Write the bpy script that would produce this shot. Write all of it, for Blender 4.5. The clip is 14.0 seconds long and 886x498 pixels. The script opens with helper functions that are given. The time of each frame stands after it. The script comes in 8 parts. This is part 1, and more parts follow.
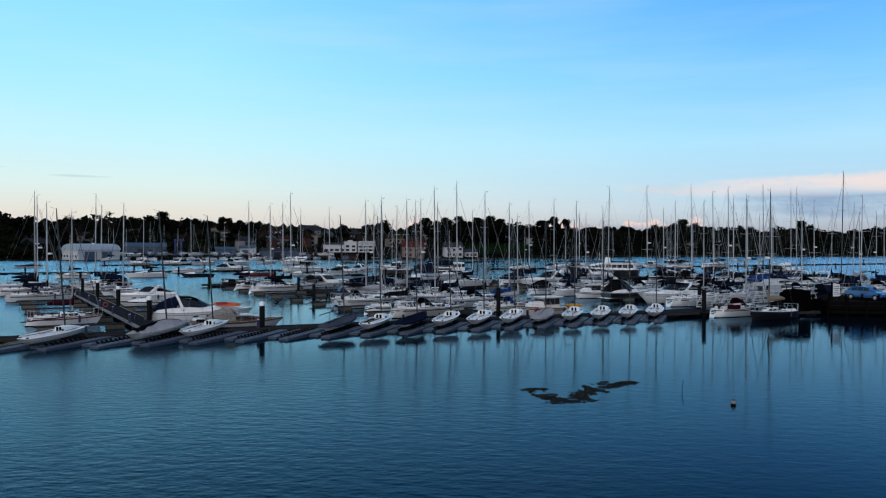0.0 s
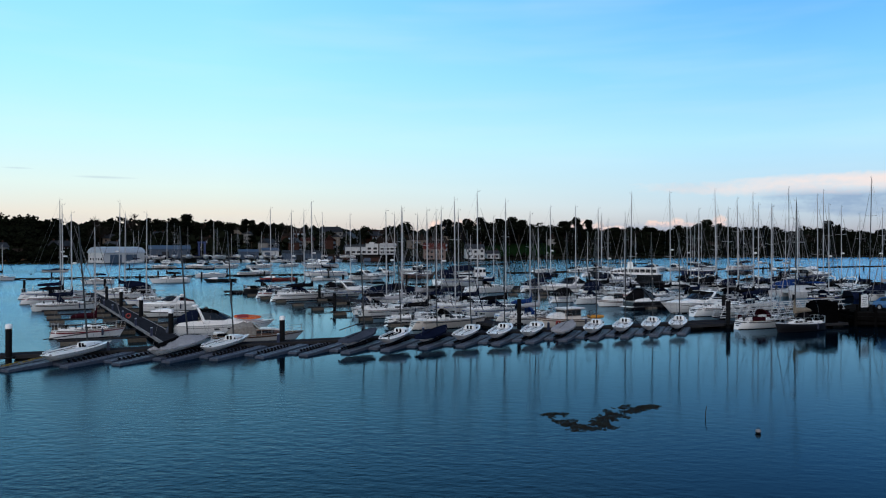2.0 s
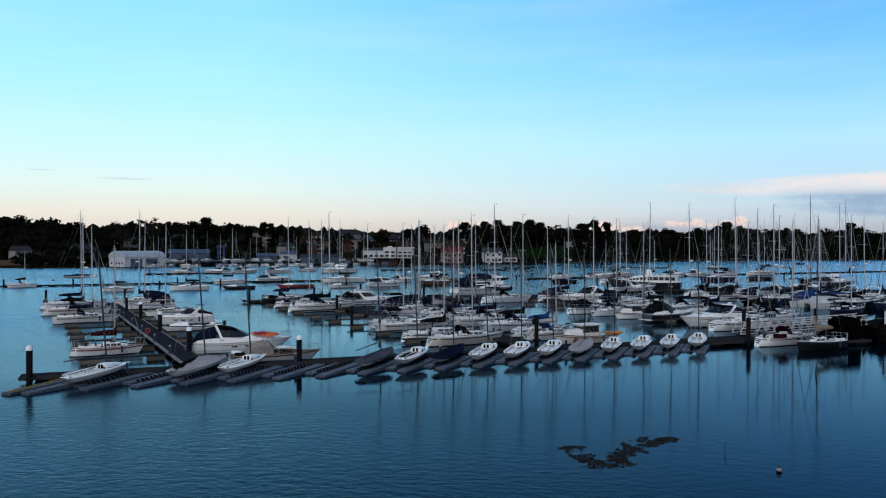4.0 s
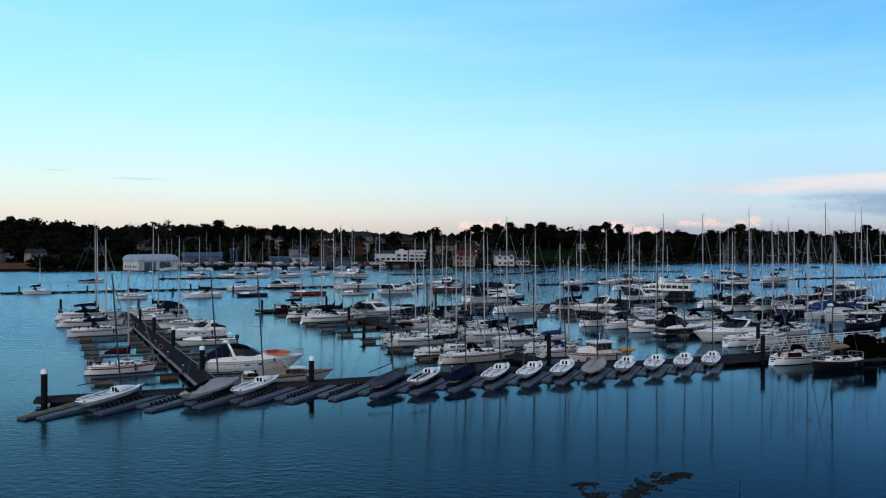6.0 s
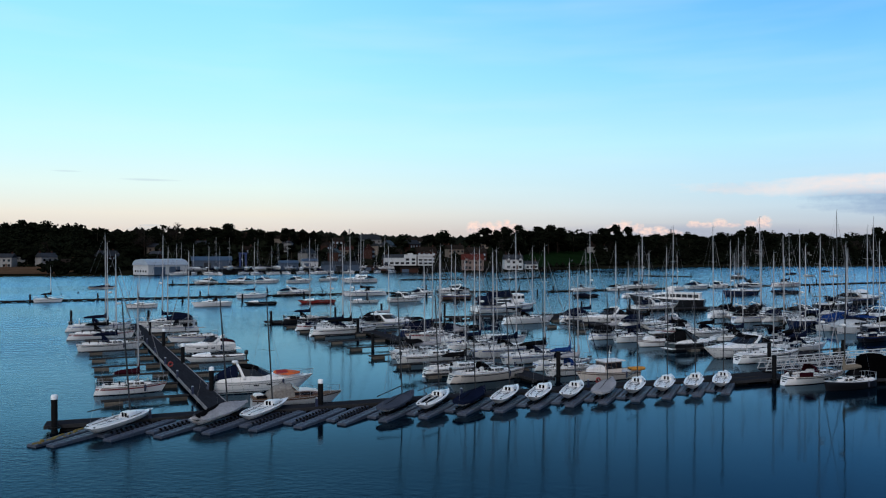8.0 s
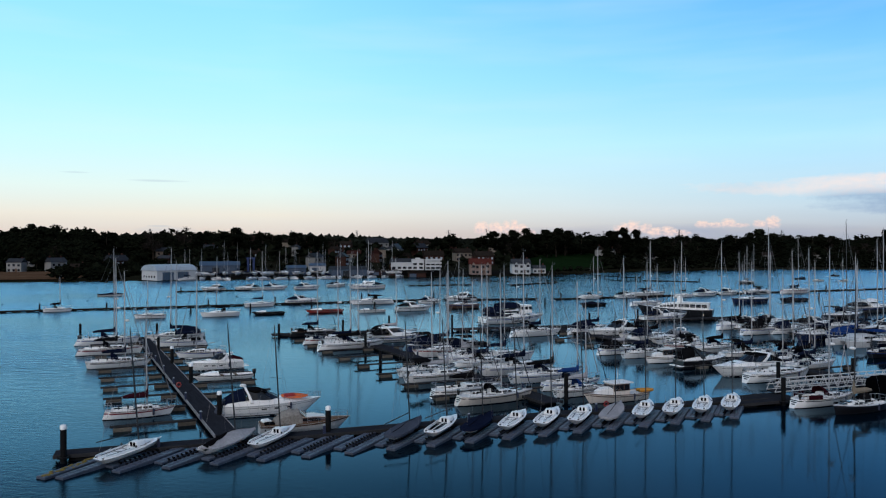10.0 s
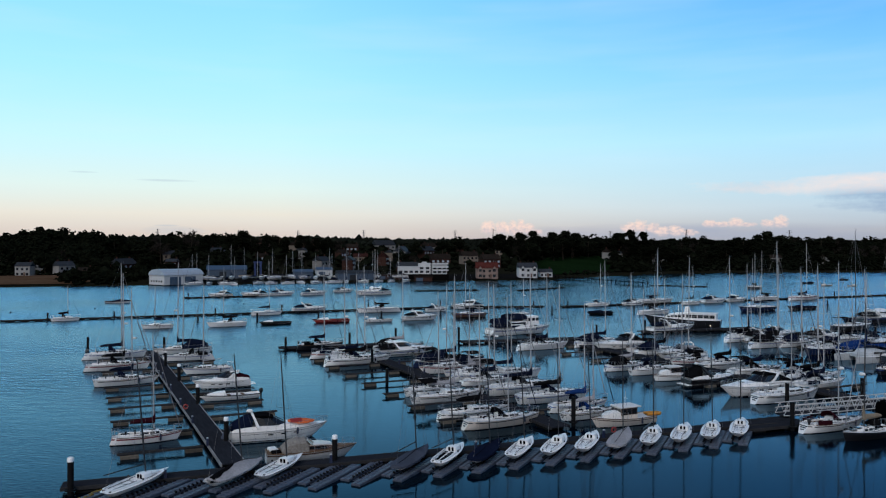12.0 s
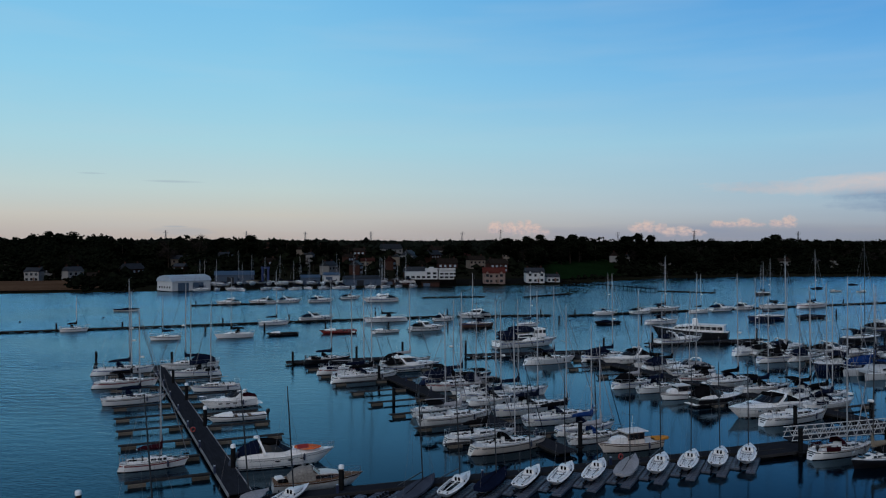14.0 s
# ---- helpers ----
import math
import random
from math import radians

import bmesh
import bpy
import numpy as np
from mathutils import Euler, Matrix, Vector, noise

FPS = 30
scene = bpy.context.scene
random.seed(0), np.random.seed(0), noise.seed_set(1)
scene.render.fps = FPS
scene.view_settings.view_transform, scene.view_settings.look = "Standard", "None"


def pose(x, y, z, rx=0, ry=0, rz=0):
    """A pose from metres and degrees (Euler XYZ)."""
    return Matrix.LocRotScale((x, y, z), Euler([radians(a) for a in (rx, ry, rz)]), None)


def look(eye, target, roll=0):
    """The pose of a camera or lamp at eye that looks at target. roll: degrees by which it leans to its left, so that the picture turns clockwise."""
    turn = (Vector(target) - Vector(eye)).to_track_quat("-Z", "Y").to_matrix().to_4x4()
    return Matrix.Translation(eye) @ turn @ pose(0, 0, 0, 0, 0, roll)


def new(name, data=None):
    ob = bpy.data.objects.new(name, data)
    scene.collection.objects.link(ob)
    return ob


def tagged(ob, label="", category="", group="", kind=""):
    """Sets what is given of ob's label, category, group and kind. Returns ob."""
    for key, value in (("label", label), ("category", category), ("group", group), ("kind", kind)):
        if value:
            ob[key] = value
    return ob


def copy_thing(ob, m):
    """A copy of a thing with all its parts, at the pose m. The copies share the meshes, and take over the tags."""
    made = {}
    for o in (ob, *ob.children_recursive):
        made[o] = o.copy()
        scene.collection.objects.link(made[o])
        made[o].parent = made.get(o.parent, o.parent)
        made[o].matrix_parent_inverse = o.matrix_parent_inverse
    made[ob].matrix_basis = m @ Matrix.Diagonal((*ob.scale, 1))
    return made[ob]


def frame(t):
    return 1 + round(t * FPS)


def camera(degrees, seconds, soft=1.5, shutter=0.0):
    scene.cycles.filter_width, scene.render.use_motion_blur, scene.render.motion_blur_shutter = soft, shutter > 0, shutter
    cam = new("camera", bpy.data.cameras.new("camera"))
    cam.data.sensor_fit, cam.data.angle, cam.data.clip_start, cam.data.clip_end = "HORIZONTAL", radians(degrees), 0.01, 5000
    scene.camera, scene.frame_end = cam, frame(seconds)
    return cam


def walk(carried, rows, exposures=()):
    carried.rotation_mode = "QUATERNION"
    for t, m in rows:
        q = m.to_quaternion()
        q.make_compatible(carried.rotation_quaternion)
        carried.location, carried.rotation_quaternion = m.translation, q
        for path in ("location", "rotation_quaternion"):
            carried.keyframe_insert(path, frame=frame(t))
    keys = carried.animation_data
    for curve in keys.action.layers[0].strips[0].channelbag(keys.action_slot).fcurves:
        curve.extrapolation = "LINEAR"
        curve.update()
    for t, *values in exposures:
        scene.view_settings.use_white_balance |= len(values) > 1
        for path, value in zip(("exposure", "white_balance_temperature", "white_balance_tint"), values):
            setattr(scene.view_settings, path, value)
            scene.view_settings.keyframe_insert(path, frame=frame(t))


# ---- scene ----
import colorsys
from math import sin, cos, pi, tan, atan2, hypot, exp

# ---------------------------------------------------------------- camera: a drone that climbs straight up and turns a little left
cam = camera(60.0, 14.0, soft=1.15)
PATH = [
    (0, (0.382, -0.774, 7.163), (0.327, 1.226, 7.154), 0.2),
    (1.5, (0.474, -0.505, 8.009), (0.376, 1.493, 7.999), 0.1),
    (3, (0.60, -0.30, 9.033), (0.463, 1.695, 9.024), 0.05),
    (5.5, (0.576, -0.199, 11.186), (0.394, 1.793, 11.178), 0.1),
    (6.5, (0.522, -0.103, 12.049), (0.327, 1.888, 12.04), 0.1),
    (7.5, (0.50, 0.0, 13.0), (0.293, 1.989, 12.993), 0.1),
    (8, (0.499, 0.018, 13.40), (0.288, 2.007, 13.393), 0.08),
    (10.5, (0.50, 0.12, 16.147), (0.265, 2.106, 16.141), 0.0),
    (11.5, (0.45, 0.241, 17.343), (0.207, 2.226, 17.335), 0.0),
    (12.5, (0.472, 0.285, 18.486), (0.22, 2.269, 18.479), -0.0),
    (14, (0.537, 0.307, 20.301), (0.271, 2.289, 20.295), -0.05),
]
EXPOSURES = [(0, -0.09, 6400, 10), (2.0, 0.0, 6500, 10), (11.5, 0.02, 6500, 10), (12.5, -0.17, 6450, 10), (14, -0.6, 6250, 10)]
walk(cam, [(t, look(e, a, r)) for t, e, a, r in PATH], EXPOSURES)

# ---------------------------------------------------------------- world: clear dusk sky, the sun just down behind the camera
world = bpy.data.worlds.new("dusk_sky")
scene.world = world
world.use_nodes = True
WT = world.node_tree
WT.nodes.clear()


def wmath(op, a, b=None, c=None, clamp=False):
    n = WT.nodes.new("ShaderNodeMath")
    n.operation, n.use_clamp = op, clamp
    for k, v in enumerate((a, b, c)):
        if v is None:
            continue
        if isinstance(v, (int, float)):
            n.inputs[k].default_value = v
        else:
            WT.links.new(v, n.inputs[k])
    return n.outputs[0]


def wramp(fac, stops):
    n = WT.nodes.new("ShaderNodeValToRGB")
    els = n.color_ramp.elements
    while len(els) < len(stops):
        els.new(0.5)
    for e, (p, c) in zip(els, stops):
        e.position, e.color = p, (*c, 1)
    WT.links.new(fac, n.inputs[0])
    return n.outputs[0]


def wmix(fac, a, b):
    n = WT.nodes.new("ShaderNodeMix")
    n.data_type = "RGBA"
    for sock, v in ((n.inputs[0], fac), (n.inputs[6], a), (n.inputs[7], b)):
        if isinstance(v, (int, float)):
            sock.default_value = v
        elif isinstance(v, tuple):
            sock.default_value = (*v, 1)
        else:
            WT.links.new(v, sock)
    return n.outputs[2]


tc = WT.nodes.new("ShaderNodeTexCoord")
sep = WT.nodes.new("ShaderNodeSeparateXYZ")
WT.links.new(tc.outputs["Generated"], sep.inputs[0])
DX, DY, DZ = sep.outputs
up = wmath("MAXIMUM", DZ, 0.0)
rampin = wmath("POWER", up, 0.5)          # spreads the low sky: 0.1 at 0.6 deg, 0.55 at 18 deg
left_sky = wramp(rampin, [(0.0, (0.58, 0.45, 0.40)), (0.13, (0.74, 0.64, 0.57)), (0.20, (0.86, 0.82, 0.72)), (0.27, (0.79, 0.95, 0.91)), (0.36, (0.60, 0.98, 1.08)),
                          (0.46, (0.42, 0.90, 1.18)), (0.56, (0.29, 0.77, 1.18)), (0.64, (0.07, 0.30, 0.62)), (0.78, (0.015, 0.085, 0.23)), (1.0, (0.012, 0.05, 0.13))])
right_sky = wramp(rampin, [(0.0, (0.25, 0.31, 0.42)), (0.14, (0.46, 0.48, 0.54)), (0.22, (0.56, 0.71, 0.82)), (0.36, (0.45, 0.82, 1.06)),
                           (0.46, (0.24, 0.65, 1.12)), (0.56, (0.12, 0.46, 1.0)), (0.615, (0.03, 0.15, 0.43)), (0.78, (0.01, 0.05, 0.16)), (1.0, (0.008, 0.04, 0.12))])
sun_sky = wramp(rampin, [(0.0, (1.1, 0.72, 0.58)), (0.2, (1.05, 0.78, 0.66)), (0.36, (0.80, 0.69, 0.64)), (0.5, (0.40, 0.44, 0.50)),
                         (0.66, (0.12, 0.21, 0.36)), (0.78, (0.02, 0.10, 0.26)), (1.0, (0.012, 0.05, 0.13))])
azim = wmath("ARCTAN2", DX, DY)
elev = wmath("ARCSINE", DZ)
side = wmath("MULTIPLY_ADD", azim, 1.4, 0.47, True)
front = wmix(side, left_sky, right_sky)
behind = wmath("MULTIPLY_ADD", DY, -1.6, -0.1, True)
sky = wmix(behind, front, sun_sky)

# clouds: small pink heaps low over the far land, one long pale bank over a grey-blue veil


def sky_noise(ka, ke, detail, rough):
    c = WT.nodes.new("ShaderNodeCombineXYZ")
    WT.links.new(wmath("MULTIPLY", azim, ka), c.inputs[0])
    WT.links.new(wmath("MULTIPLY", elev, ke), c.inputs[1])
    n = WT.nodes.new("ShaderNodeTexNoise")
    n.inputs["Scale"].default_value, n.inputs["Detail"].default_value, n.inputs["Roughness"].default_value = 1.0, detail, rough
    WT.links.new(c.outputs[0], n.inputs["Vector"])
    return n.outputs["Fac"]


puff = sky_noise(95.0, 150.0, 5.0, 0.58)
veil = sky_noise(11.0, 70.0, 3.0, 0.5)
haze = sky_noise(3.0, 26.0, 3.0, 0.5)


def blob(a, e, wa, we):
    """A soft oval at azimuth a and elevation e, degrees."""
    u = wmath("DIVIDE", wmath("SUBTRACT", azim, radians(a)), radians(wa))
    v = wmath("DIVIDE", wmath("SUBTRACT", elev, radians(e)), radians(we))
    r2 = wmath("ADD", wmath("MULTIPLY", u, u), wmath("MULTIPLY", v, v))
    return wmath("SUBTRACT", 1.0, r2)


def cloud(base, shape, colour, gain, cut, strength, grain):
    m = wmath("MULTIPLY_ADD", shape, 0.55, grain)
    m = wmath("MULTIPLY", wmath("SUBTRACT", m, cut), gain, None, True)
    return wmix(wmath("MULTIPLY", m, strength), base, colour)


# faint streaks of high haze over the whole sky
streak = wmath("MULTIPLY", wmath("SUBTRACT", haze, 0.45), 0.5, None, True)
sky = wmix(streak, sky, (0.78, 0.92, 1.0))
ragged = wmath("MULTIPLY_ADD", wmath("SUBTRACT", puff, 0.5), 0.45, veil)
for a, e, wa, we, k in ((25.4, 2.95, 6.2, 1.15, 0.82), (38.0, 3.0, 12.0, 2.4, 0.85), (14.9, 4.1, 3.0, 0.5, 0.14), (22.0, 3.6, 3.4, 0.6, 0.35)):
    sky = cloud(sky, blob(a, e, wa, we), (0.27, 0.39, 0.58), 1.7, 0.52, k, ragged)
for a, e, wa, we in ((25.0, 4.15, 14.0, 0.78), (33.0, 4.3, 11.0, 0.9)):
    sky = cloud(sky, blob(a, e, wa, we), (0.95, 0.82, 0.78), 1.5, 0.52, 0.85, ragged)
for a, e, wa, we in ((-27.0, 4.6, 2.4, 0.10), (-32.3, 5.0, 1.1, 0.08), (-26.6, 1.05, 2.6, 0.38), (-26.9, 1.45, 0.9, 0.08)):
    sky = cloud(sky, blob(a, e, wa, we), (0.42, 0.52, 0.64), 1.8, 0.55, 0.34, veil)
# low mauve haze behind the heaped clouds
sky = cloud(sky, blob(10.0, 0.9, 13.0, 0.75), (0.36, 0.43, 0.58), 1.0, 0.42, 0.8, veil)
crest = sky_noise(210.0, 260.0, 4.0, 0.6)
crng = random.Random(17)


def heap(a0, a1, base, tops):
    """One heaped cloud: overlapping rounded towers on a fading base, bright where the last sun strikes their crowns."""
    global sky
    n = len(tops)
    shape = None
    for k, top in enumerate(tops):
        a = a0 + (a1 - a0) * (k + 0.5) / n
        r = (a1 - a0) / n * crng.uniform(0.62, 0.8)
        b = blob(a, base + (top - base) * 0.42, r, (top - base) * 0.6)
        shape = b if shape is None else wmath("MAXIMUM", shape, b)
    body = wmath("MULTIPLY_ADD", wmath("SUBTRACT", puff, 0.48), 2.2, shape)
    body = wmath("MULTIPLY_ADD", wmath("SUBTRACT", crest, 0.5), 0.6, body)
    mask = wmath("MULTIPLY", body, 1.2, None, True)
    rise = wmath("DIVIDE", wmath("SUBTRACT", elev, radians(base)), radians(max(tops) - base))
    lit = wmath("MULTIPLY_ADD", wmath("SUBTRACT", crest, 0.40), 2.4, wmath("MULTIPLY", rise, 0.9), True)
    tone = wmix(lit, (0.62, 0.55, 0.60), (1.0, 0.76, 0.66))
    fade = wmath("MULTIPLY", wmath("ADD", rise, 0.25), 2.2, None, True)
    sky = wmix(wmath("MULTIPLY", mask, wmath("MULTIPLY", fade, 0.88)), sky, tone)


heap(-4.2, -2.2, 0.9, (1.9, 1.85))
heap(-2.2, 0.2, 0.8, (1.95, 2.1, 1.8, 1.3))
heap(6.1, 8.6, 0.95, (1.75, 1.95, 1.7))
heap(8.4, 11.2, 0.75, (1.45, 1.5, 1.2))
heap(11.7, 15.0, 1.35, (1.85, 1.8, 2.0, 1.7))
heap(15.5, 17.0, 1.3, (1.9, 2.15))
bgr = WT.nodes.new("ShaderNodeBackground")
bgr.inputs["Strength"].default_value = 1.0
WT.links.new(sky, bgr.inputs["Color"])
wout = WT.nodes.new("ShaderNodeOutputWorld")
WT.links.new(bgr.outputs[0], wout.inputs["Surface"])

sun = new("sun", bpy.data.lights.new("sun", "SUN"))
sun.data.energy, sun.data.angle, sun.data.color = 1.85, radians(50), (0.94, 0.95, 0.98)
sun.matrix_world = look((-14, -58, 56), (0, 0, 0))

# ---------------------------------------------------------------- materials
def material(name, colour, rough=0.5, metal=0.0, vary=0.18, grain=6.0, blotch=0.5, bump=0.0, each=0.0, second=None, streak=(1, 1, 1), coat=0.0):
    """A surface with blotches (metres apart: 1/blotch), finer grain and a fine relief."""
    m = bpy.data.materials.new(name)
    m.use_nodes = True
    t = m.node_tree
    p = t.nodes["Principled BSDF"]
    p.inputs["Metallic"].default_value = metal
    p.inputs["Coat Weight"].default_value = coat
    if rough > 0.55:
        p.inputs["Specular IOR Level"].default_value = 0.05 if rough < 0.78 else 0.0
    co = t.nodes.new("ShaderNodeTexCoord")
    mp = t.nodes.new("ShaderNodeMapping")
    mp.inputs["Scale"].default_value = streak
    t.links.new(co.outputs["Object"], mp.inputs[0])
    n1 = t.nodes.new("ShaderNodeTexNoise")
    n1.inputs["Scale"].default_value, n1.inputs["Detail"].default_value = blotch, 4
    n2 = t.nodes.new("ShaderNodeTexNoise")
    n2.inputs["Scale"].default_value, n2.inputs["Detail"].default_value = grain, 5
    for n in (n1, n2):
        t.links.new(mp.outputs[0], n.inputs["Vector"])
    mul = t.nodes.new("ShaderNodeMath")
    mul.operation = "MULTIPLY_ADD"
    mul.inputs[1].default_value = 0.5
    t.links.new(n2.outputs["Fac"], mul.inputs[0])
    half = t.nodes.new("ShaderNodeMath")
    half.operation = "MULTIPLY"
    half.inputs[1].default_value = 0.5
    t.links.new(n1.outputs["Fac"], half.inputs[0])
    t.links.new(half.outputs[0], mul.inputs[2])
    mx = t.nodes.new("ShaderNodeMix")
    mx.data_type = "RGBA"
    lo = second or tuple(c * (1 - vary * 1.6) for c in colour)
    hi = tuple(min(1, c * (1 + vary)) for c in colour)
    mx.inputs[6].default_value, mx.inputs[7].default_value = (*lo, 1), (*hi, 1)
    st = t.nodes.new("ShaderNodeMapRange")
    st.inputs[1].default_value, st.inputs[2].default_value = 0.32, 0.68
    t.links.new(mul.outputs[0], st.inputs[0])
    t.links.new(st.outputs[0], mx.inputs[0])
    col = mx.outputs[2]
    if each:
        oi = t.nodes.new("ShaderNodeObjectInfo")
        hs = t.nodes.new("ShaderNodeHueSaturation")
        v = t.nodes.new("ShaderNodeMapRange")
        v.inputs[3].default_value, v.inputs[4].default_value = 1 - each, 1 + each
        t.links.new(oi.outputs["Random"], v.inputs[0])
        t.links.new(v.outputs[0], hs.inputs["Value"])
        t.links.new(col, hs.inputs["Color"])
        col = hs.outputs[0]
    t.links.new(col, p.inputs["Base Color"])
    rr = t.nodes.new("ShaderNodeMapRange")
    rr.inputs[3].default_value, rr.inputs[4].default_value = max(0.02, rough * 0.8), min(1, rough * 1.2)
    t.links.new(n2.outputs["Fac"], rr.inputs[0])
    t.links.new(rr.outputs[0], p.inputs["Roughness"])
    if bump:
        b = t.nodes.new("ShaderNodeBump")
        b.inputs["Strength"].default_value, b.inputs["Distance"].default_value = 0.6, bump
        t.links.new(n2.outputs["Fac"], b.inputs["Height"])
        t.links.new(b.outputs[0], p.inputs["Normal"])
    return m


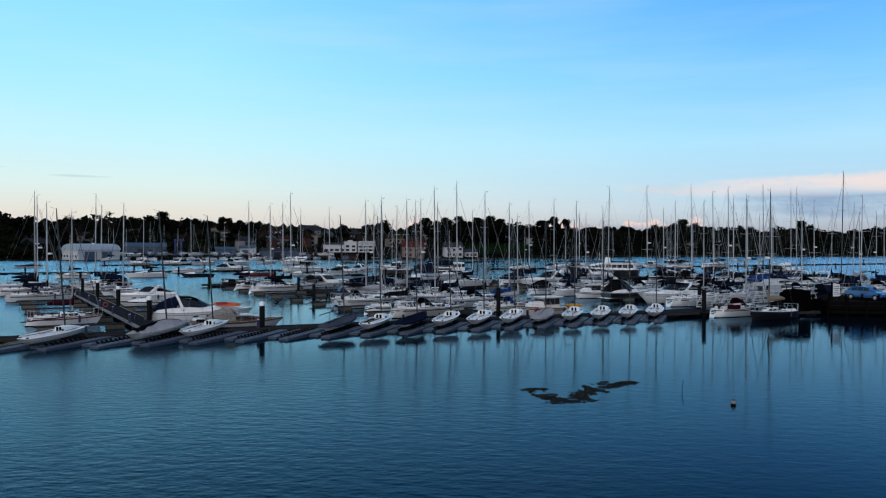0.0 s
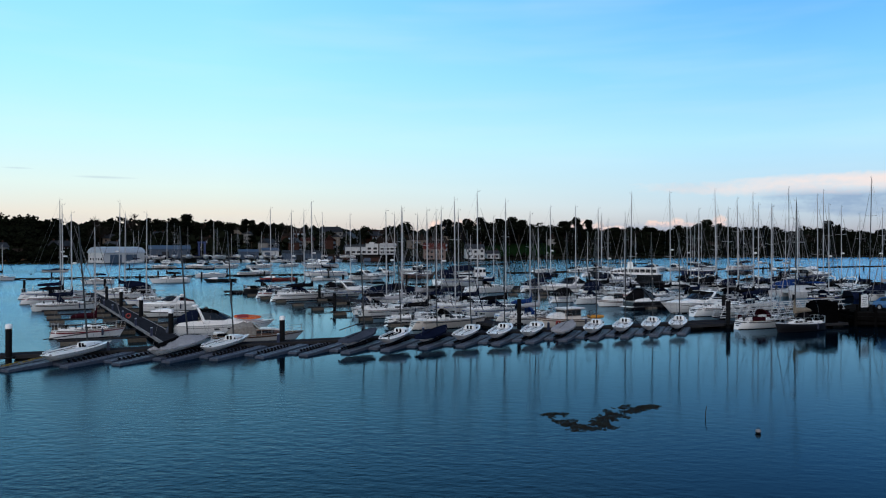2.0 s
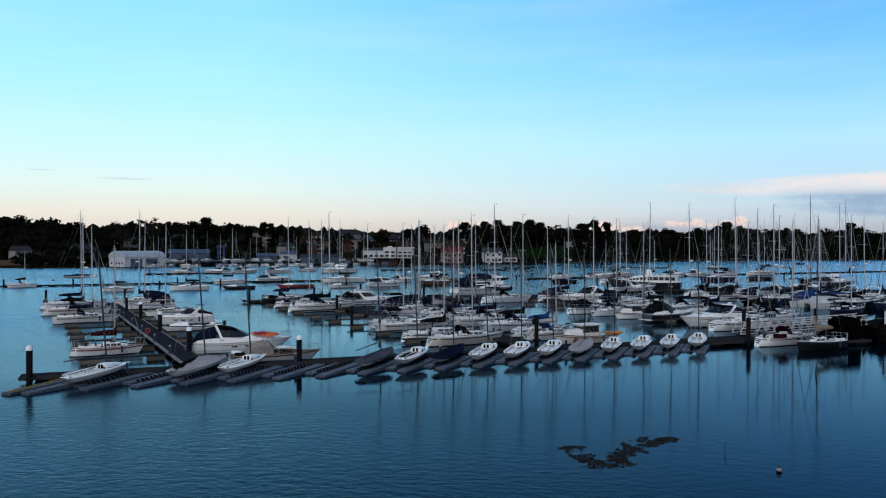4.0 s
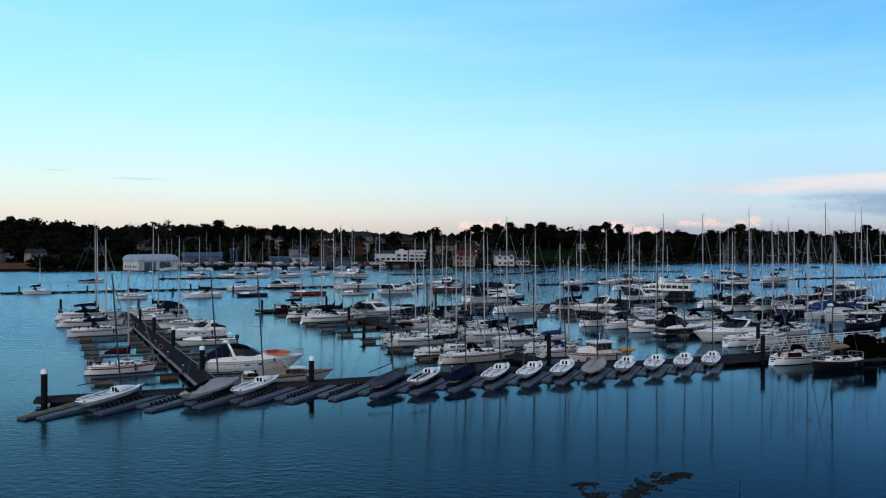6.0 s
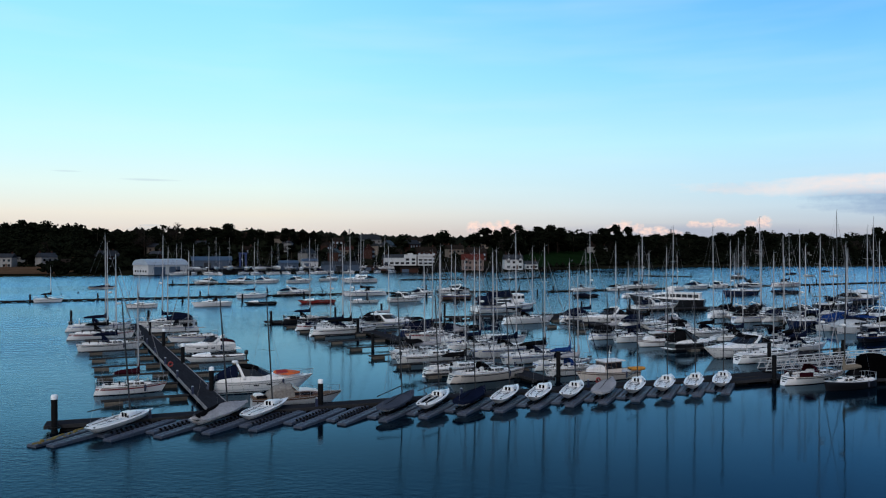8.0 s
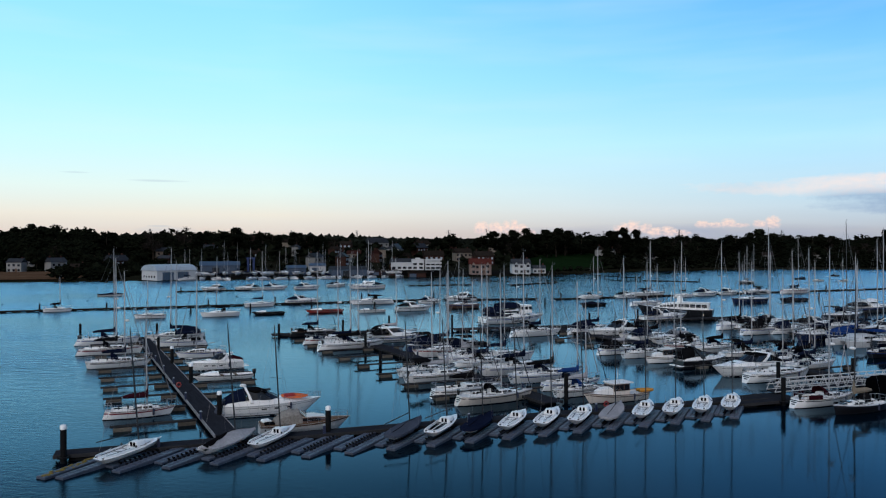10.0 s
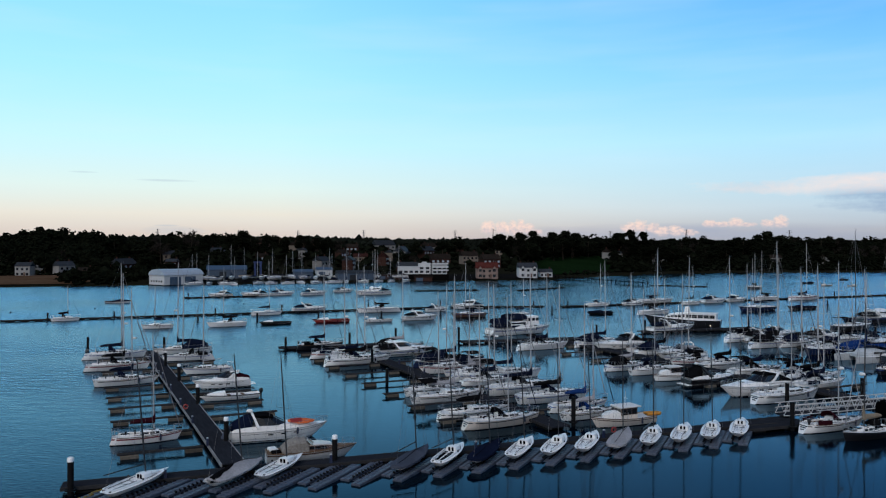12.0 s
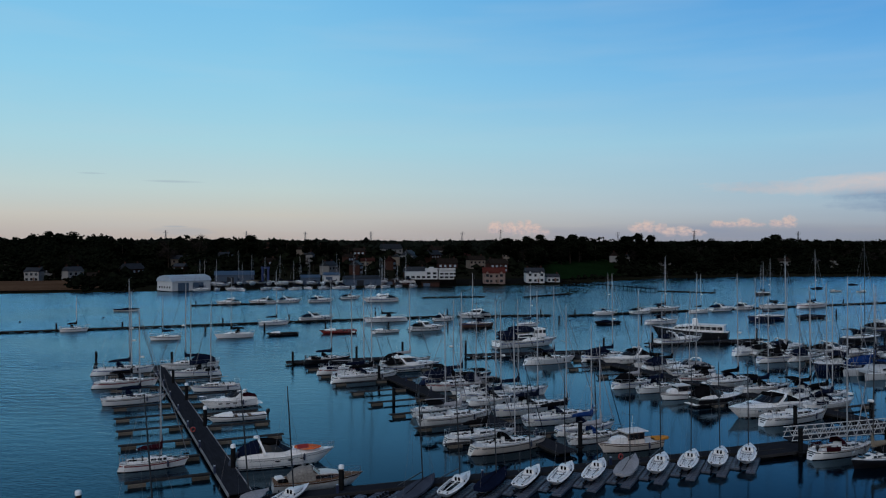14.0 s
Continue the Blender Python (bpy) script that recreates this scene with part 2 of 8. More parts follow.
M = {}
for key, args in dict(
    gelcoat=dict(colour=(0.80, 0.785, 0.77), rough=0.28, vary=0.05, grain=9, blotch=0.4, each=0.07, streak=(1, 1, 3)),
    keelboat_white=dict(colour=(0.79, 0.79, 0.79), rough=0.25, vary=0.05, grain=9, blotch=0.4, each=0.05),
    cream=dict(colour=(0.60, 0.53, 0.47), rough=0.3, vary=0.07, each=0.05),
    navy_hull=dict(colour=(0.015, 0.025, 0.07), rough=0.2, vary=0.2),
    black_hull=dict(colour=(0.006, 0.006, 0.008), rough=0.4, vary=0.25),
    red_hull=dict(colour=(0.32, 0.035, 0.03), rough=0.3, vary=0.15),
    wood_hull=dict(colour=(0.085, 0.043, 0.027), rough=0.35, vary=0.25, streak=(1, 8, 8)),
    red_line=dict(colour=(0.20, 0.02, 0.028), rough=0.35),
    blue_line=dict(colour=(0.03, 0.07, 0.25), rough=0.35),
    dark_line=dict(colour=(0.02, 0.022, 0.03), rough=0.4),
    antifoul=dict(colour=(0.018, 0.017, 0.022), rough=0.8, vary=0.3),
    deck=dict(colour=(0.60, 0.60, 0.60), rough=0.6, vary=0.08, grain=14, bump=0.004, each=0.08),
    teak=dict(colour=(0.13, 0.08, 0.05), rough=0.65, vary=0.2, streak=(1, 14, 1)),
    window=dict(colour=(0.012, 0.014, 0.018), rough=0.08, vary=0.3),
    canvas_navy=dict(colour=(0.006, 0.009, 0.022), rough=0.85, vary=0.25, bump=0.01, each=0.2),
    canvas_black=dict(colour=(0.006, 0.006, 0.007), rough=0.85, vary=0.3, bump=0.01),
    canvas_blue=dict(colour=(0.010, 0.034, 0.13), rough=0.8, vary=0.2, bump=0.01),
    canvas_beige=dict(colour=(0.20, 0.165, 0.125), rough=0.85, vary=0.2, bump=0.01),
    canvas_red=dict(colour=(0.028, 0.006, 0.010), rough=0.85, vary=0.25, bump=0.01),
    canvas_stone=dict(colour=(0.24, 0.22, 0.20), rough=0.85, vary=0.3, bump=0.03),
    canvas_grey=dict(colour=(0.29, 0.29, 0.31), rough=0.85, vary=0.2, bump=0.015),
    canvas_slate=dict(colour=(0.055, 0.065, 0.09), rough=0.8, vary=0.25, bump=0.015),
    furled_sail=dict(colour=(0.15, 0.15, 0.16), rough=0.8, vary=0.2),
    alloy=dict(colour=(0.42, 0.42, 0.43), rough=0.45, metal=0.4, vary=0.1, each=0.15),
    dark_spar=dict(colour=(0.02, 0.021, 0.024), rough=0.4, vary=0.2),
    steel=dict(colour=(0.60, 0.61, 0.62), rough=0.3, metal=0.9, vary=0.1),
    wire=dict(colour=(0.16, 0.16, 0.17), rough=0.4, metal=0.5, vary=0.1),
    fender=dict(colour=(0.035, 0.038, 0.06), rough=0.6, each=0.3),
    rubber=dict(colour=(0.009, 0.009, 0.010), rough=0.8),
    decking=dict(colour=(0.023, 0.025, 0.031), rough=0.8, vary=0.25, grain=5, blotch=0.7, bump=0.006, streak=(1, 9, 1)),
    grey_timber=dict(colour=(0.045, 0.043, 0.043), rough=0.85, vary=0.3, grain=6, blotch=1.0, bump=0.006, each=0.25, streak=(1, 7, 1)),
    edge_timber=dict(colour=(0.030, 0.030, 0.032), rough=0.8, vary=0.25, each=0.2),
    edge_pale=dict(colour=(0.20, 0.20, 0.21), rough=0.7, vary=0.3, grain=5, blotch=0.8),
    float_tan=dict(colour=(0.115, 0.098, 0.080), rough=0.85, vary=0.3, each=0.25),
    float_dark=dict(colour=(0.014, 0.014, 0.014), rough=0.85, vary=0.3),
    dock_plastic=dict(colour=(0.052, 0.063, 0.090), rough=0.5, vary=0.3, grain=4, blotch=0.8, bump=0.004, each=0.12),
    dock_yellow=dict(colour=(0.17, 0.12, 0.03), rough=0.6, vary=0.25),
    pile=dict(colour=(0.009, 0.009, 0.010), rough=0.6, vary=0.3),
    white_cap=dict(colour=(0.80, 0.80, 0.80), rough=0.5, vary=0.08),
    white_paint=dict(colour=(0.70, 0.70, 0.69), rough=0.5, vary=0.08),
    grey_paint=dict(colour=(0.46, 0.47, 0.48), rough=0.5, vary=0.15, each=0.1),
    orange=dict(colour=(0.60, 0.12, 0.025), rough=0.5, vary=0.2),
    yellow=dict(colour=(0.48, 0.20, 0.015), rough=0.55, vary=0.15),
    red_paint=dict(colour=(0.26, 0.022, 0.018), rough=0.5, vary=0.15),
    bin_blue=dict(colour=(0.010, 0.017, 0.05), rough=0.5, vary=0.2),
    quay_wood=dict(colour=(0.0042, 0.0040, 0.0040), rough=0.85, vary=0.35, grain=5, bump=0.01, each=0.3, streak=(6, 6, 1)),
    quay_top=dict(colour=(0.010, 0.010, 0.010), rough=0.9, vary=0.25, grain=8, blotch=0.5),
    tarpaulin=dict(colour=(0.0022, 0.0022, 0.0025), rough=0.85, vary=0.3, bump=0.02),
    car_blue=dict(colour=(0.03, 0.10, 0.24), rough=0.25, metal=0.3, vary=0.08, coat=0.6),
    weed=dict(colour=(0.013, 0.010, 0.005), rough=0.6, vary=0.6, grain=9, blotch=1.5, second=(0.003, 0.003, 0.002), bump=0.03),
    # far bank colours lie below real albedo; the dusk darkness is put into them
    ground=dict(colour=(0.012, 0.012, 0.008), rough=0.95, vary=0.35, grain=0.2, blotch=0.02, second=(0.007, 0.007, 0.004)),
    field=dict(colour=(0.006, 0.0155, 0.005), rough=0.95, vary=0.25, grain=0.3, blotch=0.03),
    mud=dict(colour=(0.10, 0.058, 0.035), rough=0.9, vary=0.25, grain=0.5, blotch=0.05),
    render_white=dict(colour=(0.47, 0.47, 0.47), rough=0.8, vary=0.06, each=0.06),
    render_pink=dict(colour=(0.21, 0.155, 0.135), rough=0.85, vary=0.1),
    render_pale=dict(colour=(0.20, 0.195, 0.19), rough=0.85, vary=0.1, each=0.25),
    render_cream=dict(colour=(0.17, 0.14, 0.115), rough=0.85, vary=0.1, each=0.1),
    brick=dict(colour=(0.042, 0.022, 0.018), rough=0.9, vary=0.2, each=0.2),
    roof_red=dict(colour=(0.030, 0.013, 0.011), rough=0.85, vary=0.2, each=0.2),
    roof_brown=dict(colour=(0.018, 0.014, 0.012), rough=0.9, vary=0.25, each=0.25),
    roof_tile=dict(colour=(0.075, 0.022, 0.018), rough=0.85, vary=0.2),
    roof_slate=dict(colour=(0.028, 0.031, 0.037), rough=0.6, vary=0.2, each=0.2),
    sheet_pale_and_glint=dict(colour=(0.30, 0.35, 0.41), rough=0.5, vary=0.12, streak=(6, 1, 1)),
    sheet_blue=dict(colour=(0.035, 0.06, 0.10), rough=0.5, vary=0.2, streak=(6, 1, 1)),
    hoist_blue=dict(colour=(0.006, 0.022, 0.10), rough=0.5, vary=0.1),
    bark=dict(colour=(0.035, 0.028, 0.022), rough=0.95, vary=0.3),
    # foliage much darker than real leaves, with the dusk shade in its colour
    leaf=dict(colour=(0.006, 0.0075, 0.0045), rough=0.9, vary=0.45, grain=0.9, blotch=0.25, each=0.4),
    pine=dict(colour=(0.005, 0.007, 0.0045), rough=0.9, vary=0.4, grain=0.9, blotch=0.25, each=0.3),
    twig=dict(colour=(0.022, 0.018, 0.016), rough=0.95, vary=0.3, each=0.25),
    wood_far=dict(colour=(0.010, 0.012, 0.009), rough=0.95, vary=0.4, grain=0.1, blotch=0.02),
).items():
    M[key] = material(key, **args)

glow = bpy.data.materials.new("lamp_glow")
glow.use_nodes = True
glow.node_tree.nodes["Principled BSDF"].inputs["Emission Color"].default_value = (1.0, 0.78, 0.5, 1)
glow.node_tree.nodes["Principled BSDF"].inputs["Emission Strength"].default_value = 4.0
M["lamp_glow"] = glow

# water: clear dark body under a rippled, glossy skin; calm and ruffled patches
wm = bpy.data.materials.new("water")
wm.use_nodes = True
wt = wm.node_tree
wt.nodes.clear()
wco = wt.nodes.new("ShaderNodeTexCoord")


def wnoise(scale, stretch, detail, turn=25):
    mp = wt.nodes.new("ShaderNodeMapping")
    mp.inputs["Scale"].default_value = stretch
    mp.inputs["Rotation"].default_value = (0, 0, radians(turn))
    wt.links.new(wco.outputs["Object"], mp.inputs[0])
    n = wt.nodes.new("ShaderNodeTexNoise")
    n.inputs["Scale"].default_value, n.inputs["Detail"].default_value = scale, detail
    wt.links.new(mp.outputs[0], n.inputs["Vector"])
    return n.outputs["Fac"]


def wmr(sock, a, b, c, d):
    n = wt.nodes.new("ShaderNodeMapRange")
    n.inputs[1].default_value, n.inputs[2].default_value, n.inputs[3].default_value, n.inputs[4].default_value = a, b, c, d
    wt.links.new(sock, n.inputs[0])
    return n.outputs[0]


def wop(op, a, b):
    n = wt.nodes.new("ShaderNodeMath")
    n.operation = op
    for k, v in enumerate((a, b)):
        if isinstance(v, (int, float)):
            n.inputs[k].default_value = v
        else:
            wt.links.new(v, n.inputs[k])
    return n.outputs[0]


# sheltered water close in lies smoother than the open river and the breezy end
wsep = wt.nodes.new("ShaderNodeSeparateXYZ")
wt.links.new(wco.outputs["Object"], wsep.inputs[0])
calm = wnoise(0.022, (1.0, 1.6, 1), 4, -20)
rip = wnoise(1.7, (0.75, 1.2, 1), 4, 12)
comb = wnoise(2.9, (0.9, 1.1, 1), 5, 35)
fine = wnoise(3.6, (0.6, 1.3, 1), 3, -8)
wind = wop("MAXIMUM", wmr(wsep.outputs[1], 110, 210, 0.0, 1.0), wmr(wsep.outputs[0], -12, -55, 0.0, 1.0))
wind = wop("MAXIMUM", wind, wop("MULTIPLY", wmr(wsep.outputs[1], 50, 30, 0.0, 0.7), wmr(wsep.outputs[0], 10, -12, 0.06, 1.0)))
chop = wnoise(0.5, (0.6, 1.5, 1), 3, 15)
patchy = wmr(calm, 0.36, 0.62, 0.35, 1.0)
wb = wt.nodes.new("ShaderNodeBump")
wb.inputs["Distance"].default_value = 0.06
wt.links.new(wop("MULTIPLY", patchy, wmr(wind, 0, 1, 0.22, 1.0)), wb.inputs["Strength"])
wt.links.new(wop("ADD", wop("ADD", wop("MULTIPLY", fine, 0.3), wop("MULTIPLY", comb, wop("MULTIPLY", wmr(wsep.outputs[1], 75, 45, 0.0, 0.50), wmr(wsep.outputs[0], 8, -12, 0.3, 1.0)))), wop("ADD", rip, wop("MULTIPLY", chop, wop("MULTIPLY", wmr(wind, 0.1, 1, 0.0, 4.0), wmr(wsep.outputs[1], 55, 95, 0.15, 1.0))))), wb.inputs["Height"])
wtan = wt.nodes.new("ShaderNodeCombineXYZ")
wtan.inputs[1].default_value = 1.0
skin = wt.nodes.new("ShaderNodeBsdfGlossy")
skin.inputs["Color"].default_value = (0.53, 0.805, 1.0, 1)
skin.inputs["Anisotropy"].default_value = 0.8
wt.links.new(wtan.outputs[0], skin.inputs["Tangent"])
wt.links.new(wop("ADD", wmr(wind, 0, 1, 0.028, 0.11), wmr(calm, 0.35, 0.65, -0.006, 0.035)), skin.inputs["Roughness"])
wt.links.new(wb.outputs[0], skin.inputs["Normal"])
body = wt.nodes.new("ShaderNodeBsdfDiffuse")
body.inputs["Color"].default_value = (0.0003, 0.0026, 0.0060, 1)
# IOR is set by place, putting brighter or darker sky reflection into the water
fre = wt.nodes.new("ShaderNodeFresnel")
wt.links.new(wop("ADD", wop("ADD", wmr(wind, 0, 1, 1.18, 1.285), wmr(wsep.outputs[1], 66, 80, 0.0, 0.075)), wop("MULTIPLY", wop("ADD", wop("MULTIPLY", wmr(wsep.outputs[1], 60, 45, 0.0, 2.25), wmr(wsep.outputs[0], 14, -8, 0.22, 1.0)), wop("MULTIPLY", wmr(wsep.outputs[1], 82, 62, 0.0, 0.95), wmr(wsep.outputs[0], -12, 15, 0.0, 1.0))), -0.036)), fre.inputs["IOR"])
wt.links.new(wb.outputs[0], fre.inputs["Normal"])
wmixs = wt.nodes.new("ShaderNodeMixShader")
wt.links.new(fre.outputs[0], wmixs.inputs[0])
wt.links.new(body.outputs[0], wmixs.inputs[1])
wt.links.new(skin.outputs[0], wmixs.inputs[2])
wo = wt.nodes.new("ShaderNodeOutputMaterial")
wt.links.new(wmixs.outputs[0], wo.inputs["Surface"])
M["water"] = wm


# ---------------------------------------------------------------- mesh helpers
def thing(name, label, category, group="", at=None, kind=""):
    e = new(name)
    e.empty_display_size = 0.3
    if at is not None:
        e.matrix_basis = at
    return tagged(e, label, category, group, kind)


def part(name, bm, mat, parent=None, label="", smooth=True):
    me = bpy.data.meshes.new(name)
    bmesh.ops.recalc_face_normals(bm, faces=bm.faces)
    bm.to_mesh(me)
    bm.free()
    me.materials.append(M[mat])
    if smooth:
        me.shade_smooth()
        try:
            me.set_sharp_from_angle(angle=radians(38))
        except AttributeError:
            pass
    ob = new(name, me)
    ob.parent = parent
    if label:
        ob["label"] = label
    if name in ("guard_rail", "bow_rail", "pulpit", "pushpit"):
        ob["kind"] = "stuff"
    return ob


def again(name, source, parent, at):
    """Another part on the mesh of source."""
    ob = new(name, source.data)
    ob.parent = parent
    ob.matrix_basis = at
    return ob


def mesh():
    return bmesh.new()


def box(bm, x, y, z, sx, sy, sz, rz=0.0, bevel=0.0, top=1.0):
    """A box centred at x, y with its base at z; top narrows it upwards."""
    c, s = cos(rz), sin(rz)
    vs = []
    b = min(bevel, sx * 0.45, sy * 0.45, sz * 0.45)
    rings = ((z, 1, 0), (z + sz - b, top, 0), (z + sz, top, b)) if b else ((z, 1, 0), (z + sz, top, 0))
    for zz, k, inset in rings:
        row = []
        for a, d in ((-1, -1), (1, -1), (1, 1), (-1, 1)):
            px, py = a * (sx / 2 * k - inset), d * (sy / 2 * k - inset)
            row.append(bm.verts.new((x + px * c - py * s, y + px * s + py * c, zz)))
        vs.append(row)
    for r0, r1 in zip(vs, vs[1:]):
        for k in range(4):
            bm.faces.new((r0[k], r0[(k + 1) % 4], r1[(k + 1) % 4], r1[k]))
    bm.faces.new(vs[0][::-1])
    bm.faces.new(vs[-1])


def tube(bm, p, q, r0, r1=None, n=6):
    p, q = Vector(p), Vector(q)
    r1 = r0 if r1 is None else r1
    d = (q - p).normalized()
    a = d.orthogonal().normalized()
    b = d.cross(a)
    rows = []
    for o, r in ((p, r0), (q, r1)):
        rows.append([bm.verts.new(o + (a * cos(2 * pi * k / n) + b * sin(2 * pi * k / n)) * r) for k in range(n)])
    for k in range(n):
        bm.faces.new((rows[0][k], rows[0][(k + 1) % n], rows[1][(k + 1) % n], rows[1][k]))
    bm.faces.new(rows[0][::-1])
    bm.faces.new(rows[1])


def pipe(bm, pts, r, n=4):
    """One bent tube through the points."""
    pts = [Vector(p) for p in pts]
    rows = []
    for k, p in enumerate(pts):
        d = (pts[min(k + 1, len(pts) - 1)] - pts[max(k - 1, 0)]).normalized()
        ref = Vector((0, 0, 1)) if abs(d.z) < 0.9 else Vector((1, 0, 0))
        a = d.cross(ref).normalized()
        b = d.cross(a)
        rows.append([p + (a * cos(2 * pi * j / n) + b * sin(2 * pi * j / n)) * r for j in range(n)])
    loft(bm, rows)


def loft(bm, rings, closed=True, caps=True):
    rows = [[bm.verts.new(v) for v in r] for r in rings]
    n = len(rows[0])
    for r0, r1 in zip(rows, rows[1:]):
        for k in range(n if closed else n - 1):
            bm.faces.new((r0[k], r0[(k + 1) % n], r1[(k + 1) % n], r1[k]))
    if caps:
        bm.faces.new(rows[0][::-1])
        bm.faces.new(rows[-1])
    return rows


def clump(bm, x, y, z, r, rng, flat=0.8):
    """A ragged little mass of foliage."""
    vs = []
    for a in range(5):
        t = a * 2 * pi / 5 + rng.random()
        vs.append(bm.verts.new((x + cos(t) * r * rng.uniform(0.6, 1.3), y + sin(t) * r * rng.uniform(0.6, 1.3), z + rng.uniform(-0.35, 0.35) * r)))
    t = bm.verts.new((x + rng.uniform(-.3, .3) * r, y + rng.uniform(-.3, .3) * r, z + r * flat * rng.uniform(0.7, 1.3)))
    b = bm.verts.new((x, y, z - r * flat * rng.uniform(0.6, 1.1)))
    for k in range(5):
        bm.faces.new((vs[k], vs[(k + 1) % 5], t))
        bm.faces.new((vs[(k + 1) % 5], vs[k], b))


# ---------------------------------------------------------------- boats
class Hull:
    lite = False
    rounded = 0.0

    """The lines of a hull: s runs from stern 0 to bow 1, v from keel 0 to sheer 1. The bow points to +x."""

    def __init__(self, length, beam, free, transom=0.7, rake=0.1, sheer=0.3, fine=2.1, draft=0.45, lean=0.03, fat=0.42):
        self.l, self.b, self.f, self.tr, self.rk, self.sh, self.fi, self.dr, self.ln, self.fat = length, beam, free, transom, rake, sheer, fine, draft, lean, fat

    def half(self, s):
        if s < 0.42:
            k = self.tr + (1 - self.tr) * (1 - ((0.42 - s) / 0.42) ** 2)
        else:
            k = 1 - ((s - 0.42) / 0.58) ** self.fi
        if s < self.rounded:
            k *= 1 - 0.38 * ((self.rounded - s) / self.rounded) ** 2
        return max(k, 0.012) * self.b / 2

    def top(self, s):
        return self.f * (0.93 + self.sh * max(0, s - 0.25) ** 1.7 + 0.25 * max(0, 0.2 - s))

    def at(self, s, v, side, out=0.0):
        z0 = -self.dr * (1 - 0.9 * s ** 4)
        z = z0 + (self.top(s) - z0) * v
        w = self.half(s) * (max(v, 0.0) ** self.fat) * (1 - 0.04 * (v - 0.7) ** 2)
        x = -self.l / 2 + self.l * s - (1 - v) * self.rk * self.l * s ** 5 + (1 - v) * self.ln * self.l * (1 - s) ** 6
        return Vector((x, side * (w + out), z))

    def shell(self):
        bm = mesh()
        ss = [0, 0.06, 0.15, 0.28, 0.42, 0.55, 0.67, 0.78, 0.87, 0.94, 0.985, 1.0]
        vs = [0, 0.1, 0.25, 0.42, 0.6, 0.8, 1.0]
        rings = [[self.at(s, v, -1) for v in vs[::-1]] + [self.at(s, v, 1) for v in vs[1:]] for s in ss]
        loft(bm, rings, closed=False, caps=False)
        bm.verts.ensure_lookup_table()
        n = len(rings[0])
        bm.faces.new([bm.verts[k] for k in range(n)])
        return bm

    def band(self, v0, v1, s0=0.0, s1=0.99, out=0.008):
        bm = mesh()
        ss = [s0 + (s1 - s0) * k / 12 for k in range(13)]
        for side in (-1, 1):
            loft(bm, [[self.at(s, v0, side, out), self.at(s, v1, side, out)] for s in ss], closed=False, caps=False)
        if s0 == 0.0:
            a, b, c, d = self.at(0, v0, -1, out), self.at(0, v1, -1, out), self.at(0, v1, 1, out), self.at(0, v0, 1, out)
            for p in (a, b, c, d):
                p.x -= 0.008
            bm.faces.new([bm.verts.new(p) for p in (a, b, c, d)])
        return bm

    def zband(self, z0, z1, s0=0.0, s1=0.985, out=0.009):
        bm = mesh()
        for side in (-1, 1):
            rows = []
            for k in range(13):
                s = s0 + (s1 - s0) * k / 12
                zk = -self.dr * (1 - 0.9 * s ** 4)
                h = self.top(s) - zk
                rows.append([self.at(s, max(0.02, (z0 - zk) / h), side, out), self.at(s, max(0.03, (z1 - zk) / h), side, out)])
            loft(bm, rows, closed=False, caps=False)
        return bm

    def decking(self, inset=0.0, drop=0.02, s0=0.0, s1=1.0, camber=0.05):
        bm = mesh()
        rows = []
        for k in range(13):
            s = s0 + (s1 - s0) * k / 12
            w = max(0.01, self.half(s) - inset)
            z = self.top(s) - drop
            x = -self.l / 2 + self.l * s
            rows.append([(x, -w, z), (x, -w * 0.5, z + camber * w), (x, 0, z + camber * 1.3 * w), (x, w * 0.5, z + camber * w), (x, w, z)])
        loft(bm, rows, closed=False, caps=False)
        return bm

    def toe(self, r=0.03, s0=0.0, s1=1.0):
        bm = mesh()
        for side in (-1, 1):
            pts = [self.at(s0 + (s1 - s0) * k / 10, 1.0, side) for k in range(11)]
            pipe(bm, pts, r, 4)
        return bm


def cabin(bm, stations, tumble=0.82, crown=0.10):
    """A rounded house: stations of (x, half width, base z, top z)."""
    rings = []
    for x, w, z0, z1 in stations:
        h = z1 - z0
        rings.append([(x, -w, z0), (x, -w * (1 + tumble) / 2 - 0.0, z0 + h * 0.6), (x, -w * tumble, z0 + h * 0.9), (x, -w * tumble * 0.6, z1),
                      (x, 0, z1 + crown * w * 0.5), (x, w * tumble * 0.6, z1), (x, w * tumble, z0 + h * 0.9), (x, w * (1 + tumble) / 2, z0 + h * 0.6), (x, w, z0)])
    loft(bm, rings, closed=True, caps=True)


def hood(bm, x0, x1, w, z0, h, back=0.25):
    """A canvas hood over an arched frame, open towards the stern (x0)."""
    rings = []
    for k in range(5):
        f = k / 4
        x = x0 + (x1 - x0) * f
        hh = h * (1 - f ** 2.2 * 0.95)
        rings.append([(x + 0.1 * sin(a) * 0, w * cos(a) * (1 - 0.1 * f), z0 + hh * max(0, sin(a)) ** 0.6) for a in [pi * j / 8 for j in range(9)]])
    loft(bm, rings, closed=False, caps=False)
    bm.verts.ensure_lookup_table()


def rail(h, s0, s1, height, n, r=0.014, gap=0.0):
    bm = mesh()
    for side in (-1, 1):
        tops = []
        for k in range(n):
            s = s0 + (s1 - s0) * k / (n - 1)
            p = h.at(s, 1.0, side, -0.06)
            q = p + Vector((0, 0, height))
            tube(bm, p, q, r, r, 4)
            tops.append(q)
        pipe(bm, tops, r * 0.8, 3)
        pipe(bm, [t - Vector((0, 0, height * 0.48)) for t in tops], r * 0.6, 3)
    return bm


